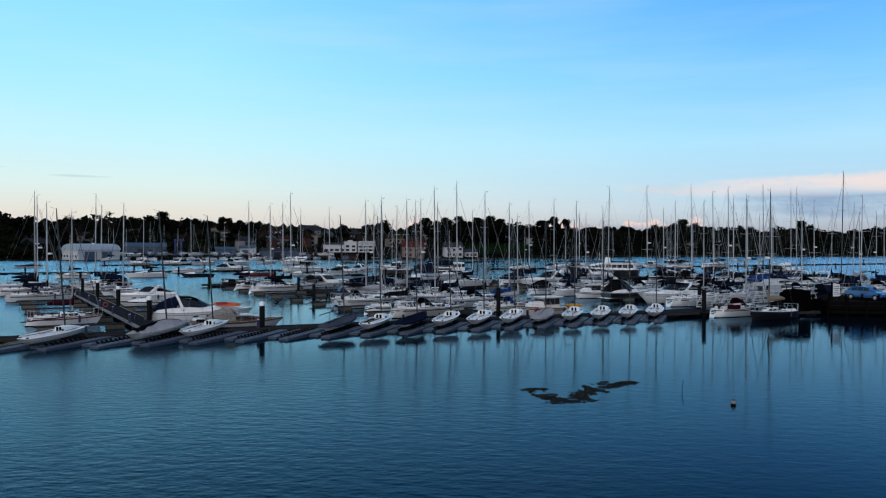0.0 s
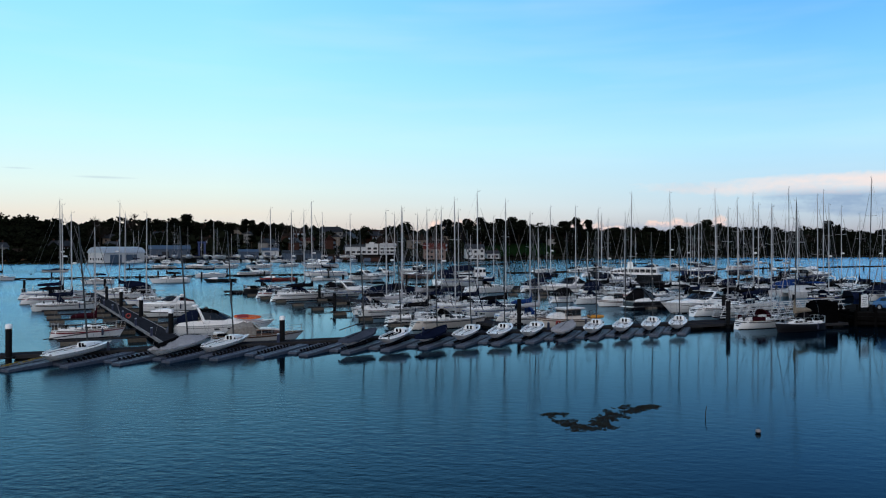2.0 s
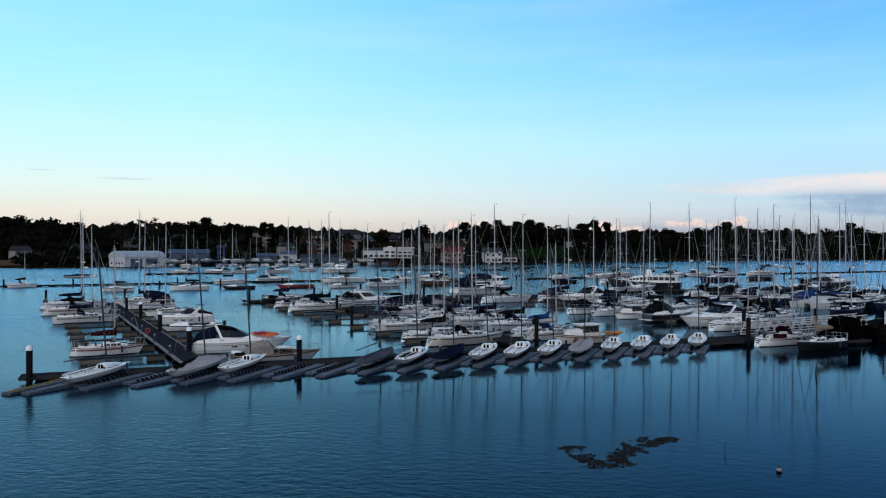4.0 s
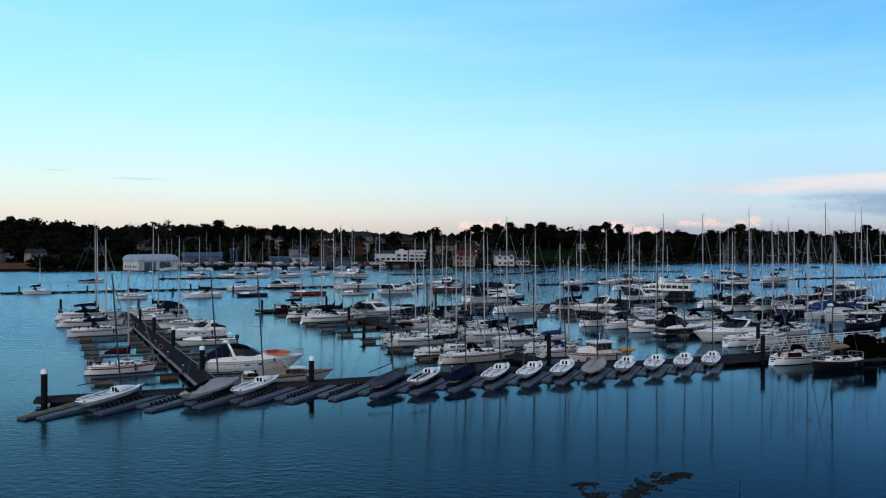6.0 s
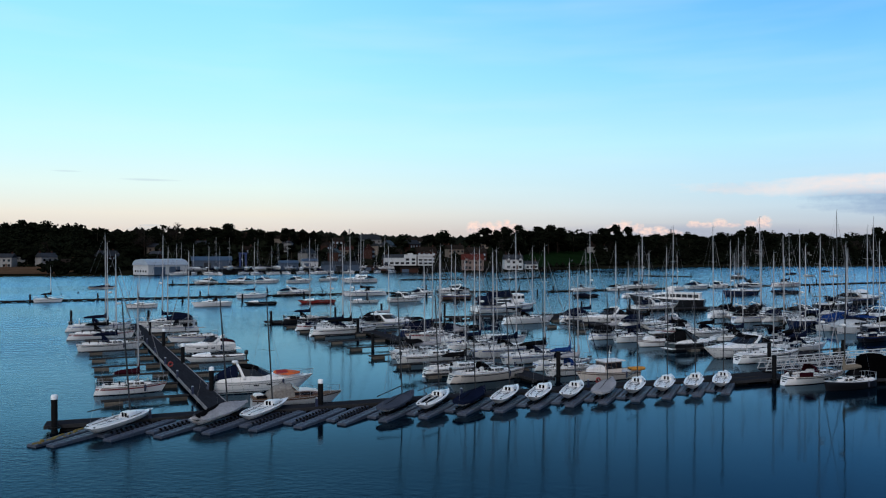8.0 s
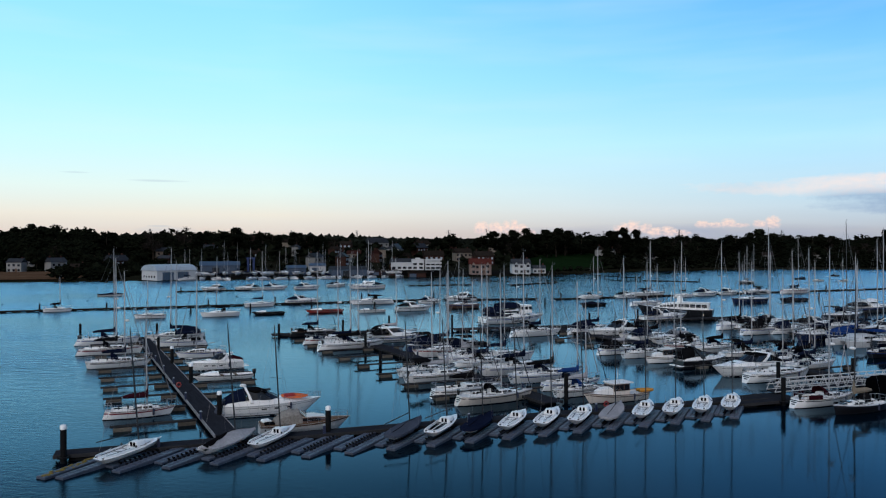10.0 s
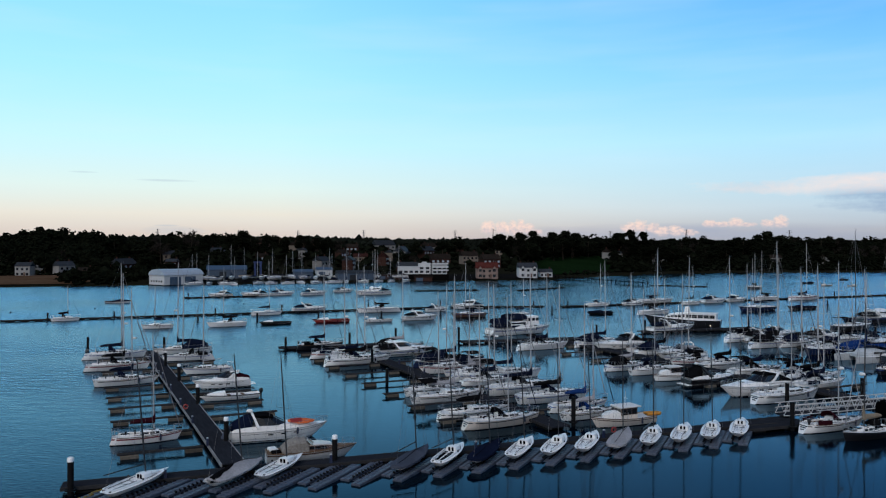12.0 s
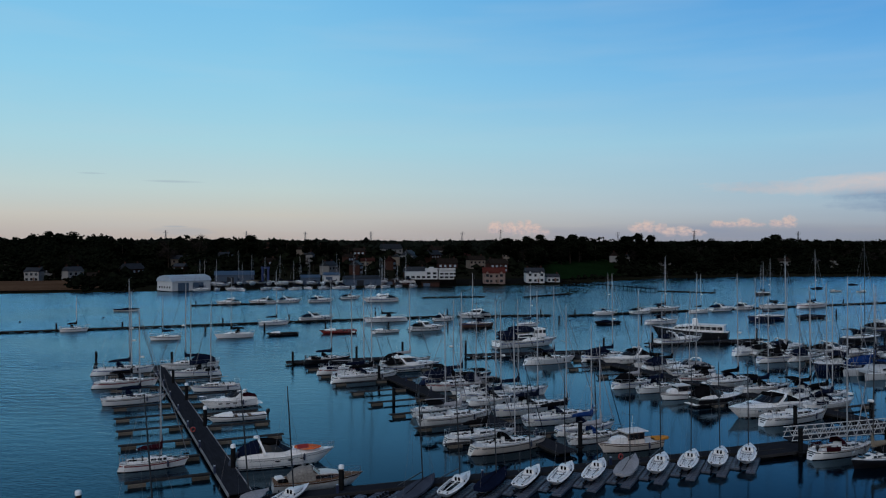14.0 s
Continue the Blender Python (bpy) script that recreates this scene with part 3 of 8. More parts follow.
def pulpit(h, height, bow=True):
    bm = mesh()
    s = (0.86, 0.93, 0.985) if bow else (0.1, 0.04, 0.0)
    L = [h.at(k, 1.0, -1, -0.05) for k in s]
    R = [h.at(k, 1.0, 1, -0.05) for k in s]
    u = Vector((0.12 if bow else -0.05, 0, height))
    pts = [p + u for p in L] + [p + u for p in R[::-1]]
    pipe(bm, pts, 0.018, 5)
    for p in L + R:
        tube(bm, p, p + u, 0.015, 0.015, 4)
    return bm


FENDER = None


def fenders(boat, h, rng, count=3):
    for k in range(count):
        s = 0.25 + 0.45 * k / max(1, count - 1) + rng.uniform(-0.03, 0.03)
        for side in (-1 if k else 1,):
            p = h.at(s, 0.8, side, 0.10)
            bm = mesh()
            r = 0.1
            rings = []
            for f, rr in ((-0.32, 0.03), (-0.26, r), (0.2, r), (0.28, 0.05), (0.34, 0.02)):
                rings.append([(p.x + cos(a) * rr, p.y + sin(a) * rr, p.z + f) for a in [2 * pi * j / 7 for j in range(7)]])
            loft(bm, rings)
            part("fender", bm, "fender", boat)


HULLS = {"white": ("gelcoat", "white"), "cream": ("cream", "cream"), "navy": ("navy_hull", "dark blue"), "black": ("black_hull", "black"),
         "red": ("red_hull", "dull red"), "wood": ("wood_hull", "varnished brown")}
COVERS = {"navy": ("canvas_navy", "navy"), "black": ("canvas_black", "black"), "blue": ("canvas_blue", "blue"), "beige": ("canvas_beige", "beige"),
          "red": ("canvas_red", "dark red"), "grey": ("canvas_grey", "grey")}


def rig(boat, h, mast_x, mast_h, boom_l, cover, rng, spar="alloy", jib=True, radar=False, fractional=0.95, boom_up=0.0):
    s = (mast_x + h.l / 2) / h.l
    zb = h.top(s) + 0.3
    lean = mast_h * 0.008
    mr = 0.027 + mast_h * 0.0022
    bm = mesh()
    rings = []
    for f, k in ((0, 1.0), (0.5, 0.95), (0.85, 0.8), (1.0, 0.5)):
        z = zb - 0.25 + (mast_h - zb + 0.25) * f
        rings.append([(mast_x - lean * f + cos(a) * mr * k * 1.35, sin(a) * mr * k, z) for a in [2 * pi * j / 8 for j in range(8)]])
    loft(bm, rings)
    mast = part("mast", bm, spar, boat)
    top = Vector((mast_x - lean, 0, mast_h))
    bm = mesh()
    tube(bm, top, top + Vector((0, 0, 0.45)), 0.018, 0.010, 4)
    tube(bm, top + Vector((0.0, 0, 0.1)), top + Vector((0.35, 0, 0.16)), 0.012, 0.012, 4)
    tube(bm, top + Vector((0.3, 0, 0.1)), top + Vector((0.42, 0, 0.28)), 0.03, 0.005, 4)
    part("masthead_gear", bm, "wire", mast)
    for f in ((0.36, 0.66) if mast_h > 11 else (0.5,)):
        z = zb + (mast_h - zb) * f
        bm = mesh()
        w = h.b * (0.36 if f < 0.5 else 0.28)
        for side in (-1, 1):
            tube(bm, (mast_x, 0, z), (mast_x - 0.18, side * w, z + 0.06), 0.028, 0.018, 5)
        part("spreader", bm, spar, mast)
    chain = h.half(s) - 0.05
    for side in (-1, 1):
        bm = mesh()
        z1 = zb + (mast_h - zb) * (0.66 if mast_h > 11 else 0.5)
        w1 = h.b * (0.28 if mast_h > 11 else 0.36)
        pipe(bm, [(mast_x - 0.2, side * chain, h.top(s)), (mast_x - 0.18, side * w1, z1), (top.x, 0, zb + (mast_h - zb) * fractional)], 0.009, 3)
        if not h.lite:
            tube(bm, (mast_x - 0.2, side * chain, h.top(s)), (mast_x, 0, zb + (mast_h - zb) * 0.5), 0.008, 0.008, 3)
        part("shroud", bm, "wire", boat)
    bm = mesh()
    tube(bm, (-h.l / 2 + 0.1, 0, h.top(0)), top, 0.009, 0.009, 3)
    part("backstay", bm, "wire", boat)
    bow = Vector((h.l / 2 - 0.15, 0, h.top(1) + 0.1))
    head = Vector((top.x + 0.05, 0, zb + (mast_h - zb) * fractional))
    bm = mesh()
    if jib:
        tube(bm, bow + (head - bow) * 0.04, bow + (head - bow) * 0.12, 0.03, 0.045, 6)
        tube(bm, bow + (head - bow) * 0.12, bow + (head - bow) * 0.9, 0.045, 0.018, 6)
        part("furled_jib", bm, rng.choice(("furled_sail", "furled_sail", "canvas_grey", "canvas_navy")), boat, "jib rolled round its stay")
    else:
        tube(bm, bow, head, 0.011, 0.011, 3)
        part("forestay", bm, "wire", boat)
    zg = zb + 0.75
    bm = mesh()
    tube(bm, (mast_x - 0.1, 0, zg), (mast_x - boom_l, 0, zg + boom_up), 0.06, 0.05, 6)
    boom = part("boom", bm, spar, boat)
    if cover:
        bm = mesh()
        rings = []
        for f, hh, ww in ((0.0, 1.35, 0.13), (0.04, 0.85, 0.20), (0.12, 0.45, 0.21), (0.4, 0.40, 0.20), (0.75, 0.34, 0.17), (1.0, 0.15, 0.08)):
            x = mast_x + 0.12 - f * boom_l
            z = zg + boom_up * f
            rings.append([(x, -ww * 0.6, z - 0.08), (x, -ww, z + hh * 0.25), (x, -ww * 0.5, z + hh * 0.8), (x, 0, z + hh), (x, ww * 0.5, z + hh * 0.8), (x, ww, z + hh * 0.25), (x, ww * 0.6, z - 0.08)])
        loft(bm, rings)
        part("sail_cover", bm, COVERS[cover][0], boom, COVERS[cover][1] + " canvas sail cover")
    if radar:
        bm = mesh()
        z = zb + (mast_h - zb) * 0.42
        loft(bm, [[(mast_x + 0.3 + cos(a) * r, sin(a) * r, z + d) for a in [2 * pi * j / 10 for j in range(10)]] for r, d in ((0.2, 0), (0.28, 0.05), (0.28, 0.17), (0.18, 0.25))])
        part("radar_dome", bm, "white_paint", mast)
    return mast


def yacht(x, y, heading, length, mast_h, hull="white", cover="navy", line="blue", sprayhood="navy", seed=0, z=0.0, radar=None, bimini=None, jib=True, tent=None, spar="alloy"):
    rng = random.Random(seed * 7 + 3)
    lite = y > 150
    beam = length * rng.uniform(0.30, 0.325) if length < 11 else length * 0.285
    free = 0.38 + length * 0.066
    h = Hull(length, beam, free, transom=rng.uniform(0.6, 0.8), rake=rng.uniform(0.05, 0.11), sheer=rng.uniform(0.2, 0.42), lean=rng.choice((-0.08, -0.06, 0.04)), fat=0.54)
    h.rounded = 0.11
    h.lite = lite
    hm, hw = HULLS[hull]
    what = COVERS[cover][1] + " sail cover" if cover else "bare boom"
    size = "small " if length < 7.6 else ("large " if length > 11 else "")
    boat = thing("sailing_yacht", f"{size}{hw}-hulled sailing yacht, {what}, moored at its berth", "yacht", "moored yachts", pose(x, y, z, rng.uniform(-0.6, 0.6), 0, heading))
    part("hull", h.shell(), hm, boat, hw + " hull")
    part("boot_stripe", h.zband(-0.15, 0.07), "antifoul", boat)
    if line:
        part("hull_stripe", h.band(0.80 if line == "red" else 0.84, 0.91), line + "_line", boat, line + " stripe along the topsides")
    part("deck", h.decking(0.02, 0.015), "deck" if hull != "wood" else "teak", boat)
    part("toe_rail", h.toe(0.028), "alloy" if rng.random() < 0.6 else "teak", boat)
    L = length / 2
    zt = free * 0.95
    ch = 0.30 + length * 0.018
    bm = mesh()
    cabin(bm, [(-L * 0.16, beam * 0.30, zt, zt + ch), (L * 0.05, beam * 0.31, zt, zt + ch), (L * 0.28, beam * 0.25, zt, zt + ch * 0.85), (L * 0.52, beam * 0.12, zt + 0.08, zt + ch * 0.45)])
    roof = part("coachroof", bm, "gelcoat", boat)
    for side in (-1, 1):
        for x0, x1 in ((-0.13, 0.03), (0.06, 0.19), (0.22, 0.32))[:2 if lite else 3]:
            bm = mesh()
            za, zb = zt + ch * 0.30, zt + ch * 0.74
            w0 = beam * (0.295 if x1 < 0.2 else 0.262)
            dx = 0 if x1 < 0.05 else 0.05
            loft(bm, [[(L * x0, side * (w0 * 0.99 - 0.03), za), (L * x0, side * (w0 * 0.99 + 0.012), za), (L * x0, side * (w0 * 0.95 + 0.012), zb), (L * x0, side * (w0 * 0.95 - 0.03), zb)],
                      [(L * x1, side * (w0 * (0.99 - dx) - 0.03), za), (L * x1, side * (w0 * (0.99 - dx) + 0.012), za), (L * x1, side * (w0 * (0.95 - dx) + 0.012), zb), (L * x1, side * (w0 * (0.95 - dx) - 0.03), zb)]])
            part("window", bm, "window", roof)
    for hx in () if lite else (0.12, 0.40, 0.62):
        bm = mesh()
        zz = zt + (ch if hx < 0.2 else ch * 0.72 if hx < 0.5 else 0.2)
        box(bm, L * hx, 0, zz - 0.02, 0.5, 0.5, 0.09, 0, 0.03)
        part("hatch", bm, "window", roof)
    # cockpit: a sunk well with benches, seen from above as a dark slot between pale coamings
    bm = mesh()
    for side in (-1, 1):
        box(bm, -L * 0.52, side * beam * 0.235, zt, L * 0.62, beam * 0.07, 0.20, 0, 0.05)
    part("coaming", bm, "gelcoat", boat)
    bm = mesh()
    box(bm, -L * 0.52, 0, zt - 0.02, L * 0.58, beam * 0.40, 0.06)
    part("cockpit_sole", bm, "teak" if rng.random() < 0.6 else "deck", boat)
    if length > 8.5 and not lite:
        bm = mesh()
        c = Vector((-L * 0.66, 0, zt + 0.75))
        pts = [c + Vector((0, cos(a) * 0.42, sin(a) * 0.42)) for a in [2 * pi * j / 12 for j in range(13)]]
        pipe(bm, pts, 0.02, 4)
        tube(bm, c - Vector((0, 0, 0.75)), c + Vector((-0.05, 0, 0)), 0.09, 0.06, 6)
        part("steering_wheel", bm, "steel", boat)
    if sprayhood:
        bm = mesh()
        hood(bm, -L * 0.26, -L * 0.02, beam * 0.31, zt + ch * 0.65, 0.78)
        part("sprayhood", bm, COVERS[sprayhood][0], boat, COVERS[sprayhood][1] + " canvas sprayhood")
    if bimini:
        bm = mesh()
        rings = [[(-L * f, beam * 0.36 * cos(a), zt + 1.55 + 0.28 * sin(a)) for a in [pi * j / 6 for j in range(7)]] for f in (0.42, 0.6, 0.82)]
        loft(bm, rings, closed=False, caps=False)
        r2 = [[(p[0], p[1], p[2] - 0.03) for p in r] for r in rings]
        loft(bm, r2, closed=False, caps=False)
        part("bimini", bm, COVERS[bimini][0], boat, COVERS[bimini][1] + " canvas cockpit cover")
        bm = mesh()
        for f in (0.45, 0.79):
            for side in (-1, 1):
                tube(bm, (-L * 0.6, side * beam * 0.36, zt), (-L * f, side * beam * 0.35, zt + 1.58), 0.015, 0.015, 4)
        for f in (0.45, 0.79):
            pipe(bm, [(-L * f, beam * 0.35 * cos(a), zt + 1.54 + 0.27 * sin(a)) for a in [pi * j / 6 for j in range(7)]], 0.015, 4)
        part("bimini_frame", bm, "steel", boat)
    if not lite:
        bm = mesh()
        for side in (-1, 1):
            for fx in (-0.36, -0.62):
                tube(bm, (L * fx, side * beam * 0.235, zt + 0.18), (L * fx, side * beam * 0.235, zt + 0.36), 0.09, 0.07, 6)
            tube(bm, (-L * 0.12, side * beam * 0.15, zt + ch + 0.10), (L * 0.22, side * beam * 0.13, zt + ch * 0.9 + 0.10), 0.022, 0.022, 4)
            pipe(bm, [(L * 0.42, side * beam * 0.27, zt + 0.16), (0.0, side * beam * 0.40, zt + 0.07), (-L * 0.4, side * beam * 0.30, zt + 0.1)], 0.02, 4)
        for k in range(7):
            box(bm, L * rng.uniform(-0.75, 0.55), beam * rng.uniform(-0.22, 0.22), zt + rng.uniform(0.02, 0.1) + (ch if k < 2 else 0) * 0.5, rng.uniform(0.12, 0.4), rng.uniform(0.1, 0.25), rng.uniform(0.06, 0.18), rng.uniform(0, 3), 0.03)
        box(bm, L * 0.90, 0, zt + 0.28, 0.5, 0.16, 0.14, 0, 0.03)
        tagged(part("deck_gear", bm, rng.choice(("rubber", "fender", "rubber")), boat, "winches, ropes and loose gear on deck"), kind="stuff")
    part("guard_rail", rail(h, 0.08, 0.88, 0.58, 6), "steel", boat)
    part("pulpit", pulpit(h, 0.6, True), "steel", boat)
    part("pushpit", pulpit(h, 0.6, False), "steel", boat)
    rig(boat, h, L * rng.uniform(0.12, 0.18), mast_h, length * 0.36, cover, rng, spar, radar=rng.random() < 0.35 if radar is None else radar, jib=jib, boom_up=rng.uniform(0, 0.12))
    if not lite:
        fenders(boat, h, rng, 2)
        if rng.random() < 0.25:
            for side in (-1, 1):
                bm = mesh()
                a, b = h.at(0.10, 1.0, side, -0.05), h.at(0.30, 1.0, side, -0.05)
                up1 = Vector((0, 0, 0.42))
                o = Vector((0, side * 0.02, 0))
                loft(bm, [[p, p + up1, p + up1 + o, p + o] for p in (a, (a + b) / 2, b)])
                part("dodger", bm, COVERS[sprayhood or "navy"][0], boat, "canvas weather cloth on the rail")
        if rng.random() < 0.45:
            bm = mesh()
            q = h.at(0.02, 1.0, rng.choice((-1, 1)), -0.2)
            loft(bm, [[(q.x + cos(t) * r, q.y + sin(t) * r, q.z + zz) for t in [2 * pi * j / 7 for j in range(7)]] for r, zz in ((0.06, -0.3), (0.08, 0.1), (0.17, 0.25), (0.18, 0.5), (0.1, 0.6))])
            part("outboard_motor", bm, "black_hull", boat)
        if tent or (tent is None and rng.random() < 0.2):
            bm = mesh()
            rings = []
            for f, hh in ((0.24, 1.15), (0.45, 1.25), (0.7, 1.05), (0.86, 0.55)):
                rings.append([(-L * f, beam * 0.34 * cos(t), zt + 0.1 + hh * max(0, sin(t)) ** 0.6) for t in [pi * j / 8 for j in range(9)]])
            loft(bm, rings, closed=False, caps=True)
            part("cockpit_tent", bm, COVERS[sprayhood or "navy"][0], boat, "dark canvas cockpit tent")
        bm = mesh()
        for j, w in enumerate((0.5, 0.3)):
            a0, a1 = h.at(0.0, 0.80 - 0.14 * j, 1), h.at(0.0, 0.72 - 0.14 * j, 1)
            bw = beam * w * 0.55
            loft(bm, [[(a1.x - 0.015, s * bw / 2, a1.z), (a0.x - 0.015, s * bw / 2, a0.z), (a0.x + 0.02, s * bw / 2, a0.z), (a1.x + 0.02, s * bw / 2, a1.z)] for s in (-1, 1)])
        part("name_bar", bm, "dark_line", boat)
    return boat


def bow_frame(x, w, z0, h):
    """Cross-section of stretched canvas over hoops: upright sides, rounded shoulders, nearly flat top."""
    return [(x, w, z0), (x, w * 0.97, z0 + h * 0.55), (x, w * 0.86, z0 + h * 0.84), (x, w * 0.55, z0 + h * 0.97), (x, 0, z0 + h),
            (x, -w * 0.55, z0 + h * 0.97), (x, -w * 0.86, z0 + h * 0.84), (x, -w * 0.97, z0 + h * 0.55), (x, -w, z0)]


def motor_cruiser(x, y, heading, length, hull="white", canopy="navy", line="blue", arch=True, flybridge=False, seed=0, z=0.0, label="", style=None):
    rng = random.Random(seed * 11 + 5)
    beam = length * 0.33 if length < 11 else length * 0.30
    free = 0.42 + length * 0.070
    h = Hull(length, beam, free, transom=0.88, rake=0.15, sheer=0.34, fine=2.3, draft=0.35, lean=-0.03, fat=0.36)
    hm, hw = HULLS[hull]
    boat = thing("motor_cruiser", label or f"{hw}-hulled motor cruiser with {COVERS[canopy][1]} canopy, moored at its berth", "motorboat", "moored motorboats", pose(x, y, z, 0, 0, heading))
    part("hull", h.shell(), hm, boat, hw + " hull")
    part("boot_stripe", h.zband(-0.15, 0.06), "antifoul", boat)
    part("hull_stripe", h.band(0.74, 0.82, 0.02), (line or "dark") + "_line", boat)
    part("rub_rail", h.band(0.90, 0.94, out=0.03), "rubber" if hull == "white" else "white_paint", boat)
    part("deck", h.decking(0.02, 0.015), "deck", boat)
    L, zt = length / 2, free * 0.97
    ch = 0.50 + length * 0.036
    bm = mesh()
    cabin(bm, [(-L * 0.30, beam * 0.40, zt, zt + ch * 0.75), (-L * 0.05, beam * 0.41, zt, zt + ch * 0.82), (L * 0.18, beam * 0.36, zt, zt + ch * 0.62), (L * 0.48, beam * 0.24, zt + 0.1, zt + ch * 0.46), (L * 0.72, beam * 0.1, zt + 0.2, zt + 0.30)], tumble=0.86)
    house = part("cabin", bm, "gelcoat", boat)
    # raked windscreen
    bm = mesh()
    a, b = zt + ch * 0.60, zt + ch * 1.32
    base = [(-L * 0.26, -beam * 0.385, a), (L * 0.06, -beam * 0.36, a), (L * 0.20, -beam * 0.16, a), (L * 0.22, 0, a), (L * 0.20, beam * 0.16, a), (L * 0.06, beam * 0.36, a), (-L * 0.26, beam * 0.385, a)]
    topw = [(-L * 0.26, -beam * 0.34, b - 0.05), (-L * 0.10, -beam * 0.31, b), (L * 0.0, -beam * 0.14, b), (L * 0.015, 0, b), (L * 0.0, beam * 0.14, b), (-L * 0.10, beam * 0.31, b), (-L * 0.26, beam * 0.34, b - 0.05)]
    loft(bm, [base, topw], closed=False, caps=False)
    inner = [[(p[0] - 0.03, p[1] * 0.96, p[2]) for p in r] for r in (base, topw)]
    loft(bm, inner, closed=False, caps=False)
    screen = part("windscreen", bm, "window", boat)
    bm = mesh()
    pipe(bm, topw, 0.03, 4)
    for p, q in zip(base[1:-1], topw[1:-1]):
        tube(bm, p, q, 0.022, 0.022, 4)
    part("screen_frame", bm, "white_paint" if rng.random() < 0.6 else "alloy", screen)
    for side in (-1, 1):
        for x0, x1 in ((0.16, 0.28), (0.34, 0.46)):
            bm = mesh()
            box(bm, L * (x0 + x1) / 2, side * beam * (0.335 if x0 < 0.3 else 0.262), zt + ch * 0.2, L * (x1 - x0), 0.06, ch * 0.16, -side * 0.22, 0.02)
            part("window", bm, "window", house)
        for k in range(3):
            p = h.at(0.5 + 0.1 * k, 0.66, side, 0.005)
            bm = mesh()
            box(bm, p.x, p.y, p.z - 0.07, 0.42, 0.04, 0.13, -side * 0.12 * k, 0.02)
            part("porthole", bm, "window", boat)
    style = (0, 2, 2)[seed % 3] if style is None else style
    if canopy and style == 0 and length > 7.5:
        # hard top on a glazed deckhouse
        bm = mesh()
        loft(bm, [[(x0, w * c, z) for c in (-1, -0.5, 0.5, 1)] + [(x0, w * c, z + 0.09) for c in (1, 0.5, -0.5, -1)] for x0, w, z in ((L * 0.02, beam * 0.30, zt + ch * 1.30), (-L * 0.2, beam * 0.36, zt + ch * 1.40), (-L * 0.52, beam * 0.36, zt + ch * 1.38), (-L * 0.60, beam * 0.33, zt + ch * 1.34))])
        part("hard_top", bm, "gelcoat", boat, "white hard top")
        bm = mesh()
        loft(bm, [[(-L * 0.1, -beam * 0.36, zt + ch * 0.7), (-L * 0.1, beam * 0.36, zt + ch * 0.7), (-L * 0.12, beam * 0.34, zt + ch * 1.36), (-L * 0.12, -beam * 0.34, zt + ch * 1.36)],
                  [(-L * 0.5, -beam * 0.37, zt + ch * 0.7), (-L * 0.5, beam * 0.37, zt + ch * 0.7), (-L * 0.5, beam * 0.345, zt + ch * 1.37), (-L * 0.5, -beam * 0.345, zt + ch * 1.37)]])
        part("deckhouse_glazing", bm, "window", boat, "dark tinted deckhouse glazing")
    if canopy:
        bm = mesh()
        zc = zt + ch * (1.30 if style == 1 else 1.08 if style else 0.95)
        rings = []
        for f, hh in ((0.16, -0.18), (0.28, 0.10), (0.48, 0.10), (0.70, -0.15), (0.88, -0.70)) if style == 1 else ((0.40, -0.1), (0.44, 0.04), (0.62, 0.0), (0.80, -0.3), (0.90, -0.85)):
            rings.append(bow_frame(-L * f, beam * 0.385, zt + 0.25, max(0.15, zc + hh - zt - 0.25)))
        loft(bm, rings, closed=False, caps=True)
        cv = part("canopy", bm, COVERS[canopy][0], boat, COVERS[canopy][1] + " canvas canopy")
        for side in (-1, 1):
            bm = mesh()
            box(bm, -L * 0.58, side * (beam * 0.383), zt + ch * 0.55, L * 0.2, 0.03, ch * 0.3, 0, 0.01)
            part("canopy_window", bm, "window", cv)
    if arch:
        bm = mesh()
        pts = [(-L * 0.24, -beam * 0.45, zt), (-L * 0.40, -beam * 0.42, zt + ch * 1.1), (-L * 0.47, -beam * 0.30, zt + ch * 1.62), (-L * 0.47, beam * 0.30, zt + ch * 1.62), (-L * 0.40, beam * 0.42, zt + ch * 1.1), (-L * 0.24, beam * 0.45, zt)]
        rings = []
        for k, p in enumerate(pts):
            wide = 0.20 if k in (0, 5) else 0.13
            out = 0.05
            rings.append([(p[0] - wide, p[1] * (1 - out), p[2]), (p[0] + wide, p[1] * (1 - out), p[2]), (p[0] + wide, p[1] * (1 + out), p[2] + 0.07), (p[0] - wide, p[1] * (1 + out), p[2] + 0.07)])
        loft(bm, rings)
        ar = part("radar_arch", bm, "gelcoat", boat)
        bm = mesh()
        tube(bm, (-L * 0.47, 0, zt + ch * 1.62), (-L * 0.50, 0, zt + ch * 1.62 + 1.6), 0.018, 0.008, 4)
        box(bm, -L * 0.47, beam * 0.12, zt + ch * 1.66, 0.35, 0.35, 0.2, 0, 0.08)
        part("aerial", bm, "white_paint", ar)
    if flybridge:
        bm = mesh()
        zf = zt + ch * 1.3
        cabin(bm, [(-L * 0.45, beam * 0.40, zf - 0.7, zf + 0.1), (-L * 0.1, beam * 0.40, zf - 0.7, zf + 0.12), (L * 0.02, beam * 0.33, zf - 0.6, zf + 0.5), (L * 0.12, beam * 0.25, zf - 0.6, zf)], tumble=0.92)
        fb = part("flybridge", bm, "gelcoat", boat)
        for side in (-1, 1):
            bm = mesh()
            box(bm, -L * 0.2, side * beam * 0.392, zf - 0.5, L * 0.44, 0.06, 0.34, 0, 0.02)
            part("window", bm, "window", fb)
    bm = mesh()
    box(bm, -L - 0.25, 0, 0.28, 0.7, beam * 0.8, 0.08, 0, 0.03)
